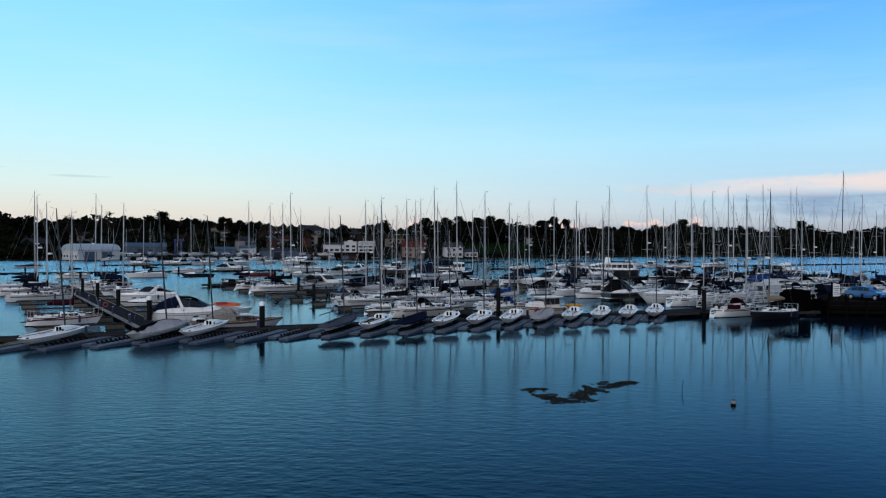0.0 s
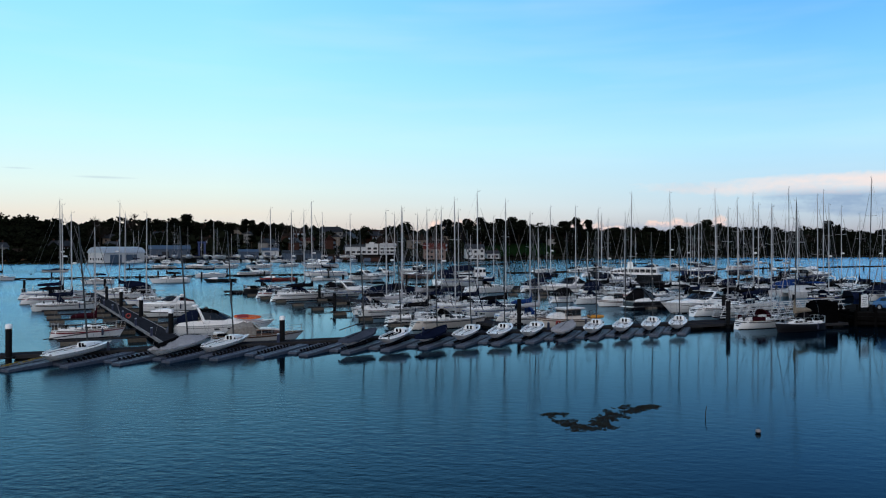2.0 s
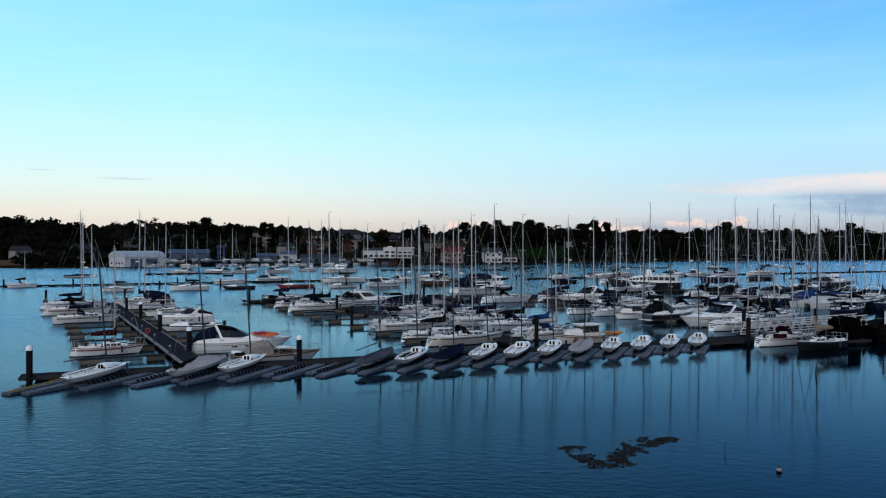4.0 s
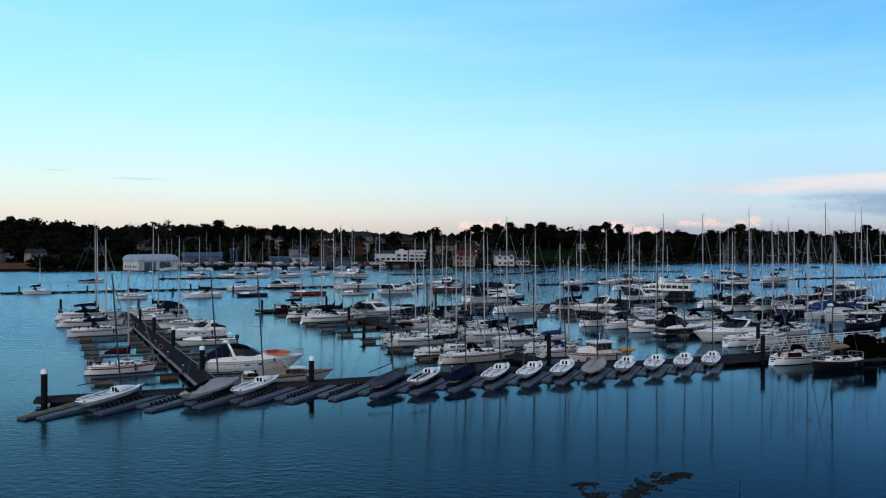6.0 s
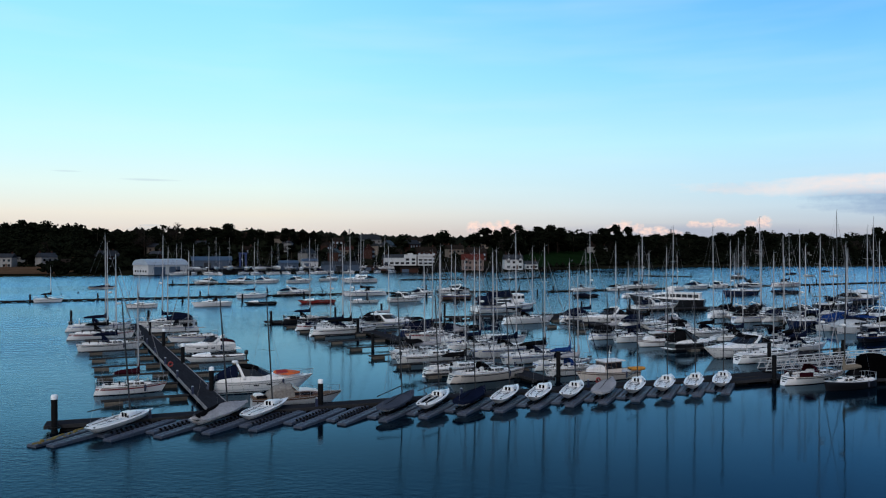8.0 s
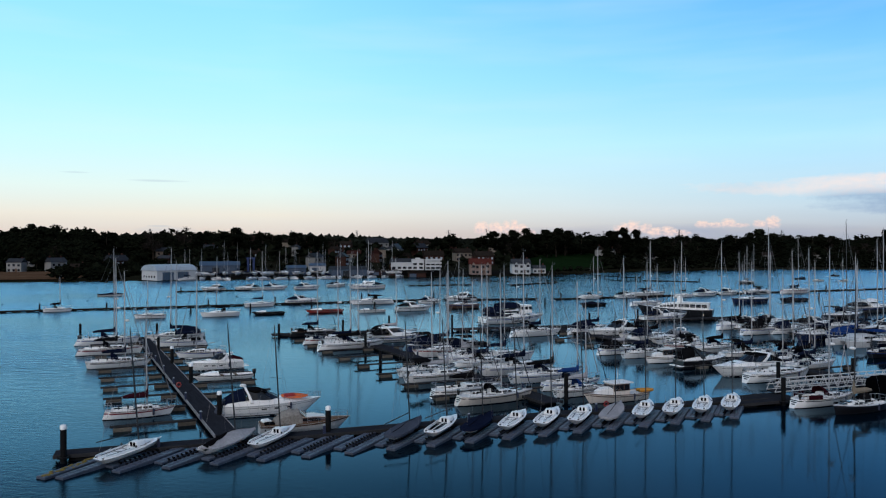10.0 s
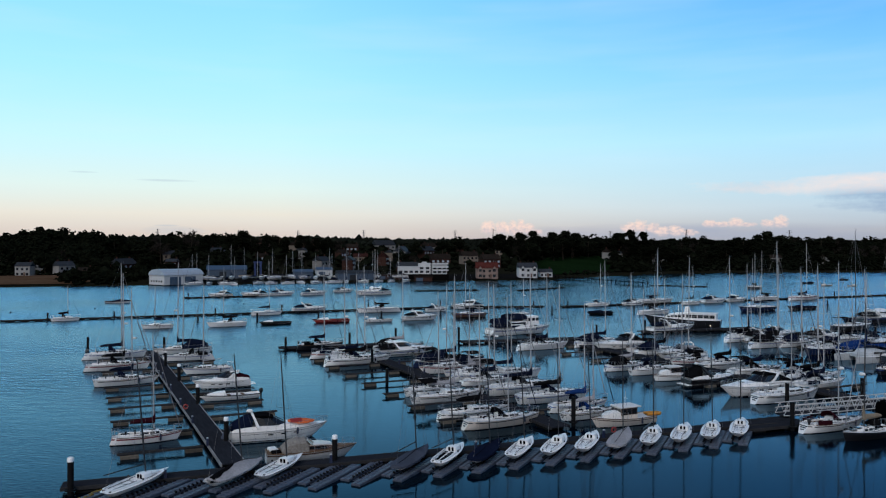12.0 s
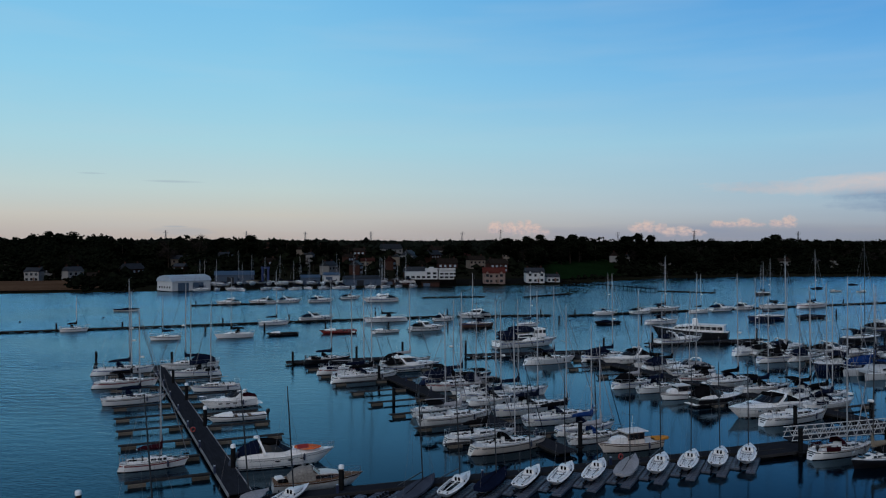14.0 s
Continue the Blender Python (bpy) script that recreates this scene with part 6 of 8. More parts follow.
yacht(13.4, 113.8, 30, 7.5, 13.9, cover="grey", line="blue", sprayhood="black", seed=32)
yacht(16.2, 110.6, 29, 7.3, 13.5, cover="navy", line=None, sprayhood="navy", seed=33)
wheelhouse_boat(18.0, 105.8, -151, 6.0, hull="white", seed=34)
sports_cruiser(22.6, 103.0, 29, 7.9, "black-hulled sports cruiser with black soft top and canopy, moored", aft="black", seed=35, dark_hull=True, tall=1.2)
sports_cruiser(26.2, 96.9, -147, 10.7, "white sports cruiser with black soft top and white arch, moored", aft="black", seed=36, tall=0.82)
yacht(29.2, 93.7, 31, 10.0, 12.6, cover=None, line="dark", sprayhood=None, tent=False, seed=37)
yacht(23.3, 118.9, -151, 8.2, 16.2, cover="black", line="red", sprayhood="black", seed=38)
yacht(27.8, 117.0, 32, 9.3, 16.2, cover="black", line="dark", sprayhood="navy", seed=39)
yacht(30.5, 111.4, 30, 9.6, 13.5, cover="navy", line=None, sprayhood="black", bimini="black", seed=40)
yacht(35.6, 110.1, 29, 9.6, 14.9, cover="black", line=None, sprayhood="navy", bimini="black", seed=41)
yacht(35.7, 102.0, 33, 9.3, 13.6, cover="navy", line=None, sprayhood="navy", seed=42)
yacht(29.2, 79.4, 29, 8.0, 12.2, cover=None, line="dark", sprayhood="red", tent=False, seed=43)
yacht(30.95, 76.1, -149, 6.7, 12.6, hull="black", cover="beige", line="dark", sprayhood="black", seed=44, spar="dark_spar")
motor_cruiser(28.3, 165.5, 29, 11.3, canopy="navy", line="blue", arch=True, seed=46)
yacht(39.2, 150.9, 33, 9.6, 14.4, cover="black", line="blue", sprayhood="navy", seed=47)
yacht(42.1, 142.8, 31, 11.1, 18.6, cover="black", line="blue", sprayhood="black", seed=48)
motor_cruiser(47.1, 157.2, 32, 9.4, canopy="navy", line="dark", arch=True, seed=49)
yacht(49.6, 135.7, 31, 12.7, 15.1, hull="navy", cover="navy", line="dark", sprayhood="black", seed=50)
catamaran(51.6, 127.6, -152, 9.8).scale = (1, 1, 0.82)
motor_cruiser(54.1, 152.6, 29, 10.5, hull="black", canopy="black", line="dark", arch=True, seed=52)
yacht(63.8, 148.3, 32, 8.9, 18.6, hull="navy", cover="navy", line="dark", sprayhood=None, seed=53)
yacht(67.1, 173.7, 32, 12.0, 21.2, hull="black", cover="navy", line="dark", sprayhood="navy", bimini="black", seed=54, spar="dark_spar")
motor_cruiser(80.5, 192.7, 29, 14.6, canopy="black", line="blue", hull="black", flybridge=True, arch=True, seed=55)
yacht(50.5, 115.3, 32, 7.6, 14.2, hull="black", cover=None, line="blue", sprayhood="navy", seed=56)
yacht(-111.6, 170.9, 33, 6.4, 8.4, cover="black", line="dark", sprayhood="black", seed=57)
yacht(-81.7, 157.9, -151, 6.6, 9.4, cover="navy", line="dark", sprayhood=None, seed=58)
yacht(-68.4, 163.7, -148, 8.7, 13.3, cover="black", line=None, sprayhood="black", seed=59)
yacht(-69.5, 192.2, 31, 8.1, 14.2, cover="navy", line="blue", sprayhood=None, seed=60)
open_boat(-59.3, 169.3, -149, 7.4, hull="black", cover=None, outboard=False, seed=61)
motor_cruiser(-61.6, 204.1, 31, 9.5, canopy="navy", line="blue", arch=True, seed=62)
open_boat(-48.1, 176.1, -151, 8.9, hull="red", cover=None, outboard=False, seed=63)
yacht(-42.7, 203.9, -151, 11.8, 17.0, cover="black", line="blue", sprayhood="black", seed=64)
open_boat(-37.3, 177.9, -147, 7.1, hull="white", cover=None, outboard=False, seed=65)
motor_cruiser(-27.8, 184.2, 29, 9.1, canopy="black", line="dark", arch=True, seed=66)
motor_cruiser(-27.0, 208.6, 30, 6.5, canopy="navy", line="dark", arch=True, seed=67)
yacht(-17.1, 193.0, -149, 9.6, 13.6, hull="wood", cover="black", line="blue", sprayhood="navy", bimini="black", seed=68)
motor_cruiser(-20.1, 218.8, -148, 9.8, canopy="navy", line="dark", arch=True, seed=69)
yacht(-3.8, 196.5, 31, 6.4, 10.9, cover="navy", line="blue", sprayhood=None, seed=70)
open_boat(16.2, 204.9, -147, 8.0, hull="black", cover="navy", outboard=False, seed=71)
yacht(18.2, 232.5, 29, 8.3, 12.4, cover=None, line=None, sprayhood="navy", seed=72)
motor_cruiser(29.2, 238.2, 29, 7.6, canopy="black", line="dark", arch=False, seed=73)
yacht(30.8, 207.5, 29, 9.9, 16.5, cover="black", line="blue", sprayhood="navy", seed=74)
yacht(36.6, 245.6, 30, 13.5, 17.1, cover="navy", line="dark", sprayhood="navy", seed=75)
yacht(46.9, 242.5, 29, 7.2, 11.7, cover="navy", line=None, sprayhood=None, seed=76)
motor_cruiser(55.5, 251.0, 32, 9.8, canopy="navy", line="blue", arch=True, seed=77)
motor_cruiser(64.2, 258.3, 31, 8.0, canopy="navy", line="dark", arch=True, seed=78)
yacht(60.4, 221.3, -151, 12.8, 15.9, hull="navy", cover="navy", line="dark", sprayhood=None, bimini="black", seed=79)
yacht(88.4, 268.5, 33, 13.5, 19.0, cover="navy", line="red", sprayhood="black", seed=80)
open_boat(74.1, 228.5, -149, 10.4, hull="black", cover="navy", outboard=False, seed=81)
yacht(73.9, 263.7, -149, 11.7, 16.3, cover="black", line="dark", sprayhood="black", seed=82)
open_boat(-130.5, 227.0, 20, 7.9, hull="white", cover="navy", outboard=False, seed=83)
motor_cruiser(-110.7, 258.3, -148, 8.5, canopy="black", line="dark", arch=True, seed=84)
motor_cruiser(-100.0, 262.8, -151, 9.5, canopy="black", line="dark", arch=True, seed=85)
motor_cruiser(-91.9, 269.8, 33, 9.1, canopy="navy", line="blue", arch=True, seed=86)
motor_cruiser(-80.9, 272.9, 31, 9.5, canopy="navy", line="blue", arch=True, seed=87)
motor_cruiser(-74.6, 291.1, 29, 7.8, canopy="black", line="dark", arch=False, seed=88)
motor_cruiser(-60.4, 277.4, -150, 13.7, canopy="navy", line="blue", flybridge=True, arch=True, seed=89)
yacht(90.1, 336.5, -148, 8.4, 12.6, hull="black", cover="black", line="dark", sprayhood="black", seed=90)
open_boat(128.0, 383.7, 28, 6.6, hull="black", cover="navy", outboard=False, seed=91)
open_boat(158.6, 424.7, -150, 6.1, hull="black", cover="navy", outboard=False, seed=92)
open_boat(128.0, 362.2, -150, 6.6, hull="white", cover=None, outboard=False, seed=93)
open_boat(138.9, 360.7, 31, 5.7, hull="white", cover=None, outboard=False, seed=94)
yacht(47.0, 90.1, -147, 9.7, 12.9, cover="navy", line="dark", sprayhood=None, seed=95)
yacht(36.6, 106.6, 31, 9.8, 15.3, cover="black", line=None, sprayhood="navy", seed=99)
yacht(23.0, 123.4, -147, 8.6, 13.3, cover="grey", line="blue", sprayhood="navy", seed=100)
motor_cruiser(22.7, 126.6, -149, 9.1, canopy="navy", line="dark", arch=True, seed=101)
yacht(20.5, 130.0, 29, 9.7, 12.5, cover="black", line=None, sprayhood=None, seed=102)
yacht(18.4, 133.2, -147, 8.3, 10.6, cover="black", line=None, sprayhood="black", seed=103)
yacht(64.0, 117.9, 29, 10.0, 13.4, cover="navy", line="blue", sprayhood="black", seed=104)
yacht(61.9, 121.1, 33, 9.8, 12.3, cover="navy", line="dark", sprayhood=None, seed=105)
yacht(61.7, 124.6, -147, 11.6, 19.0, hull="navy", cover="black", line="dark", sprayhood="navy", seed=106, spar="dark_spar")
yacht(57.7, 127.8, 33, 11.8, 14.6, hull="black", cover="black", line=None, sprayhood="black", seed=107)
yacht(55.5, 131.2, 31, 10.0, 16.7, hull="black", cover="black", line="blue", sprayhood="navy", seed=108)
yacht(53.4, 134.4, 29, 10.8, 14.1, hull="navy", cover="blue", line="dark", sprayhood="blue", seed=109)
yacht(49.1, 141.1, -151, 8.4, 11.2, cover=None, line="blue", sprayhood=None, seed=110)
yacht(46.9, 144.5, 30, 8.9, 11.5, cover="black", line="dark", sprayhood=None, seed=111)
yacht(43.8, 147.7, 31, 10.0, 14.5, cover="black", line="blue", sprayhood="black", seed=112)
motor_cruiser(42.6, 151.2, 29, 9.5, canopy="black", line="dark", arch=True, seed=113)
yacht(40.6, 154.4, 29, 9.4, 12.2, cover=None, line=None, sprayhood="black", seed=114)
yacht(70.5, 130.8, -151, 9.6, 12.9, hull="navy", cover="navy", line="dark", sprayhood="black", seed=115)
yacht(68.4, 134.0, -148, 11.7, 14.5, cover="grey", line="dark", sprayhood="navy", bimini="black", seed=116)
yacht(66.2, 137.4, -147, 11.0, 13.7, hull="navy", cover="navy", line="dark", sprayhood="black", seed=117)
motor_cruiser(64.1, 140.6, -151, 11.1, hull="navy", canopy="black", line="dark", arch=True, seed=118)
motor_cruiser(61.9, 144.1, -147, 11.1, hull="black", canopy="navy", line="dark", arch=True, seed=119)
yacht(59.9, 147.3, -150, 10.0, 13.0, hull="navy", cover="navy", line="dark", sprayhood="navy", seed=120)
yacht(57.7, 150.7, 31, 10.5, 13.2, cover="black", line="blue", sprayhood="navy", seed=121)
yacht(-28.2, 117.3, 31, 8.6, 13.6, cover="navy", line="blue", sprayhood="navy", seed=125)
yacht(-23.2, 130.0, 30, 9.0, 13.5, cover="grey", line="dark", sprayhood="black", seed=126)
yacht(-5.7, 98.9, 31, 8.1, 13.0, cover="navy", line=None, sprayhood="black", seed=122)
yacht(-8.4, 105.3, -147, 9.3, 12.4, cover="grey", line="blue", sprayhood=None, seed=123)
yacht(-11.9, 108.5, -147, 10.1, 12.6, cover="black", line="red", sprayhood=None, bimini="black", seed=124)


# ---------------------------------------------------------------- single boats with a shape of their own
def cabin_cruiser(x, y, heading, length):
    """The old varnished cruiser beside the main pontoon."""
    h = Hull(length, length * 0.34, 0.86, transom=0.86, rake=0.14, sheer=0.42, fine=2.3, draft=0.35, lean=-0.01, fat=0.38)
    b = thing("cabin_cruiser", "old white cabin cruiser with varnished wood cabin and worn canopy", "motorboat", "moored motorboats", pose(x, y, 0, 0, 0, heading))
    part("hull", h.shell(), "grey_paint", b)
    part("boot_stripe", h.zband(-0.15, 0.06), "antifoul", b)
    part("top_strake", h.band(0.86, 0.97, 0.0, 0.99, 0.012), "wood_hull", b, "varnished brown top strake")
    part("deck", h.decking(0.03, 0.01), "teak", b)
    L, zt = length / 2, 0.85
    bm = mesh()
    cabin(bm, [(-L * 0.12, length * 0.125, zt, zt + 0.48), (L * 0.2, length * 0.12, zt, zt + 0.45), (L * 0.42, length * 0.09, zt, zt + 0.34), (L * 0.55, length * 0.05, zt + 0.05, zt + 0.16)])
    c = part("cabin", bm, "wood_hull", b, "varnished brown cabin sides")
    bm = mesh()
    loft(bm, [[(L * f, w * e, zt + hh + 0.02 + 0.05 * (1 - e * e)) for e in (-1, -0.5, 0, 0.5, 1)] + [(L * f, w * e, zt + hh - 0.05) for e in (1, -1)] for f, w, hh in ((-0.13, length * 0.108, 0.48), (0.2, length * 0.104, 0.45), (0.42, length * 0.078, 0.34))])
    part("cabin_top", bm, "cream", c, "cream painted cabin top")
    for side in (-1, 1):
        for k in range(3):
            bm = mesh()
            box(bm, L * (-0.03 + 0.13 * k), side * length * 0.114, zt + 0.13, L * 0.12, 0.07, 0.22, 0, 0.02)
            part("window", bm, "window", c)
    bm = mesh()
    rings = []
    for k, (f, hh) in enumerate(((-0.10, 0.78), (-0.17, 1.02), (-0.25, 0.96), (-0.34, 1.06), (-0.43, 0.92), (-0.52, 0.86), (-0.60, 0.55), (-0.68, 0.2))):
        rings.append([(L * f, length * 0.135 * cos(t), zt + (hh + 0.04 * sin(k * 2.6 + j * 1.7)) * max(0, sin(t)) ** 0.4) for j, t in enumerate([pi * j / 8 for j in range(9)])])
    loft(bm, rings, closed=False, caps=True)
    cv = part("canopy", bm, "canvas_stone", b, "worn grey-beige canvas cockpit canopy")
    bm = mesh()
    low, high = [(L * 0.06 - 0.25 * abs(e), length * 0.125 * e, zt + 0.44) for e in (-1, -0.6, 0, 0.6, 1)], [(-L * 0.10 - 0.2 * abs(e), length * 0.115 * e, zt + 0.92) for e in (-1, -0.6, 0, 0.6, 1)]
    loft(bm, [low, high], closed=False, caps=False)
    sc = part("windscreen", bm, "window", b, "raked dark windscreen")
    bm = mesh()
    pipe(bm, high, 0.03, 4)
    for p, q in zip(low, high):
        tube(bm, p, q, 0.025, 0.025, 4)
    part("screen_frame", bm, "grey_paint", sc)
    bm = mesh()
    box(bm, -L * 0.80, -0.55, zt - 0.1, 0.8, 0.5, 0.3, 0.1, 0.08)
    part("cockpit_cushion", bm, "canvas_black", b)
    bm = mesh()
    box(bm, -L * 0.85, 0.3, zt - 0.1, 0.7, 0.9, 0.35, 0.2, 0.08)
    part("engine_box", bm, "white_paint", b)
    part("bow_rail", rail(h, 0.5, 0.97, 0.5, 5, 0.016), "steel", b)
    bm = mesh()
    tube(bm, (L * 0.35, 0.2, zt + 0.5), (L * 0.15, 0.5, zt + 1.5), 0.02, 0.012, 4)
    part("aerial", bm, "dark_spar", b)
    return b


cabin_cruiser(-18.5, 63.1, 25, 7.6)

board = thing("paddle_board", "orange and red paddle board lying on a foredeck", "paddle board", "", pose(-21.5, 69.5, 1.66, 30, 3, 25))
board.scale = (0.82, 0.95, 1.0)
bm = mesh()
loft(bm, [[(-1.5 + 3.0 * f, w * 0.42 * c, d * 0.07 + 0.1 * (f - 0.5) ** 2) for c, d in ((-1, 0), (-0.7, 1), (0.7, 1), (1, 0), (0.7, -1), (-0.7, -1))] for f, w in ((0, 0.25), (0.12, 0.75), (0.4, 1), (0.7, 0.9), (0.92, 0.45), (1, 0.12))])
part("board_body", bm, "orange", board)
bm = mesh()
box(bm, -0.55, 0, 0.075, 1.3, 0.56, 0.02, 0.12, 0.005)
part("deck_pad", bm, "red_paint", board)


def inflatable(x, y, z, heading, mat, label):
    b = thing("inflatable_dinghy", label, "dinghy", "", pose(x, y, z, 0, 0, heading))
    bm = mesh()
    path = [(-1.2, -0.5), (0.3, -0.52), (0.9, -0.38), (1.2, 0), (0.9, 0.38), (0.3, 0.52), (-1.2, 0.5)]
    for p, q in zip(path, path[1:]):
        tube(bm, (*p, 0.25), (*q, 0.25), 0.21, 0.21, 8)
    part("tube", bm, mat, b)
    bm = mesh()
    box(bm, -0.2, 0, 0.08, 2.0, 0.8, 0.06)
    part("floor", bm, "rubber", b)
    return b


INFL = inflatable(12.0, 80.3, 0.75, 20, "yellow", "yellow inflatable dinghy stowed behind a wheelhouse boat")
INFL.scale = (0.68, 0.68, 0.68)


def ferry(x, y, heading, length):
    h = Hull(length, 4.6, 2.15, transom=0.8, rake=0.10, sheer=0.6, fine=2.6, draft=0.8, lean=0.02, fat=0.32)
    b = thing("passenger_ferry", "black-hulled motor vessel with long white glazed cabin and funnel", "ferry", "", pose(x, y, 0, 0, 0, heading))
    part("hull", h.shell(), "black_hull", b, "black hull")
    part("deck", h.decking(0.05, 0.02), "deck", b)
    L = length / 2
    # aft saloon, level with large panes
    bm = mesh()
    box(bm, -L * 0.50, 0, 2.0, L * 0.80, 3.7, 1.65, 0, 0.12, 0.97)
    aft = part("saloon", bm, "gelcoat", b, "white aft saloon with large panes")
    for side in (-1, 1):
        for k in range(5):
            bm = mesh()
            box(bm, -L * 0.50 + L * (k - 2) * 0.148, side * 1.83, 2.55, L * 0.128, 0.07, 0.75, 0, 0.03)
            part("window", bm, "window", aft)
    bm = mesh()
    box(bm, -L * 0.50, 0, 3.63, L * 0.84, 3.8, 0.07, 0, 0.03)
    part("roof", bm, "white_paint", aft)
    # forward coach, its glazed roof line falling towards the bow
    bm = mesh()
    cabin(bm, [(-L * 0.12, 1.8, 2.0, 3.6), (L * 0.10, 1.75, 2.0, 3.55), (L * 0.32, 1.5, 2.05, 3.2), (L * 0.46, 1.1, 2.1, 2.6), (L * 0.54, 0.85, 2.15, 2.3)], tumble=0.9)
    fwd = part("coach", bm, "gelcoat", b, "white coach sloping down to the bow")
    for side in (-1, 1):
        for k in range(5):
            x0 = -0.10 + 0.095 * k
            w = 1.80 - max(0, k - 1) * 0.085
            bm = mesh()
            box(bm, L * (x0 + 0.04), side * (w * 0.965), 2.62 - 0.04 * k, L * 0.075, 0.09, 0.66 - 0.07 * k, -side * 0.06 * k, 0.03)
            part("window", bm, "window", fwd)
    for k in range(3):
        bm = mesh()
        yy = -0.85 + 0.85 * k
        loft(bm, [[(L * 0.335, yy - 0.36, 3.12), (L * 0.335, yy + 0.36, 3.12), (L * 0.335, yy + 0.36, 3.24), (L * 0.335, yy - 0.36, 3.24)],
                  [(L * 0.45, yy * 0.85 - 0.28, 2.60), (L * 0.45, yy * 0.85 + 0.28, 2.60), (L * 0.45, yy * 0.85 + 0.28, 2.72), (L * 0.45, yy * 0.85 - 0.28, 2.72)]])
        part("windscreen", bm, "window", fwd)
    bm = mesh()
    box(bm, -L * 0.14, 0, 3.55, 1.4, 1.2, 1.5, 0, 0.15, 0.75)
    part("funnel", bm, "gelcoat", b)
    bm = mesh()
    tube(bm, (L * 0.1, 0, 3.6), (L * 0.08, 0, 6.3), 0.06, 0.03, 6)
    tube(bm, (L * 0.09, -0.7, 5.0), (L * 0.09, 0.7, 5.0), 0.03, 0.03, 4)
    part("signal_mast", bm, "white_paint", b)
    part("guard_rail", rail(h, 0.03, 0.97, 0.9, 12, 0.02), "steel", b)
    return b


ferry(31.8, 174.4, 160, 18.2).scale = (0.9, 0.9, 0.92)

# ---------------------------------------------------------------- in the open water: weed, buoy, stick
weed_at = [(3.9, 37.6, 0.7, 0.22), (4.1, 36.9, 0.5, 0.35), (4.3, 36.1, 0.6, 0.42), (4.5, 35.3, 0.7, 0.36), (5.35, 34.8, 1.25, 0.42), (5.9, 35.4, 0.6, 0.36), (6.1, 36.4, 0.7, 0.44), (6.7, 37.3, 0.8, 0.52), (7.4, 38.4, 0.95, 0.58), (8.2, 39.3, 1.2, 0.50), (8.9, 39.7, 0.7, 0.30)]
rng = random.Random(12)
bm = mesh()
for cx, cy, rx, ry in weed_at:
    for k in range(int(900 * rx * (0.4 + ry))):
        a, r = rng.uniform(0, 2 * pi), rng.random() ** 0.55 * 1.12
        ca = 0.35
        u, v = rx * r * cos(a), ry * 1.5 * r * sin(a)
        px, py = cx + u * cos(ca) - v * sin(ca), cy + u * sin(ca) + v * cos(ca)
        if noise.noise((px * 1.6, py * 1.1, 4.0)) + 0.5 * noise.noise((px * 4.5, py * 3.0, 9.0)) < -0.27 + 0.5 * (r - 0.5):
            continue
        clump(bm, px, py, 0.0, rng.uniform(0.02, 0.062), rng, 0.4)
weed = part("floating_weed", bm, "weed", None, smooth=False)
tagged(weed, "floating brown mat of weed on the calm water", "seaweed", "", "stuff")

buoy = thing("mooring_buoy", "small dark round mooring buoy with pale top", "buoy", "", pose(12.6, 34.3, 0))
buoy.scale = (0.43, 0.43, 0.43)
bm = mesh()
loft(bm, [[(cos(a) * r, sin(a) * r, z) for a in [2 * pi * j / 12 for j in range(12)]] for r, z in ((0.08, -0.1), (0.24, 0.0), (0.29, 0.14), (0.26, 0.30), (0.14, 0.42), (0.05, 0.46))])
part("float_ball", bm, "rubber", buoy)
bm = mesh()
pipe(bm, [(0.13 * cos(a), 0, 0.46 + 0.13 * sin(a)) for a in [pi * j / 6 for j in range(7)]], 0.03, 5)
part("ring", bm, "edge_timber", buoy)
bm = mesh()
loft(bm, [[(cos(a) * r, sin(a) * r, z) for a in [2 * pi * j / 12 for j in range(12)]] for r, z in ((0.295, 0.16), (0.27, 0.30), (0.20, 0.395), (0.12, 0.44))], caps=False)
part("pale_band", bm, "edge_pale", buoy)
stick = thing("stake", "thin dark leaning stake standing in the water", "stake", "", pose(11.1, 37.2, 0))
bm = mesh()
pipe(bm, [(0, 0, -0.8), (0.02, 0, 0.3), (0.07, 0, 0.56)], 0.018, 5)
part("shaft", bm, "bark", stick)

for bx, by in ((-140, 190), (-105, 201), (-125, 205), (-90, 228), (40, 262), (-55, 247)):
    bb = thing("mooring_buoy", "small dark mooring buoy on the river", "buoy", "river mooring buoys", pose(bx, by, 0))
    bb.scale = (0.55, 0.55, 0.55)
    bm = mesh()
    loft(bm, [[(cos(a) * r, sin(a) * r, z) for a in [2 * pi * j / 10 for j in range(10)]] for r, z in ((0.2, -0.2), (0.45, 0.1), (0.45, 0.4), (0.2, 0.65))])
    part("float_ball", bm, "rubber", bb)

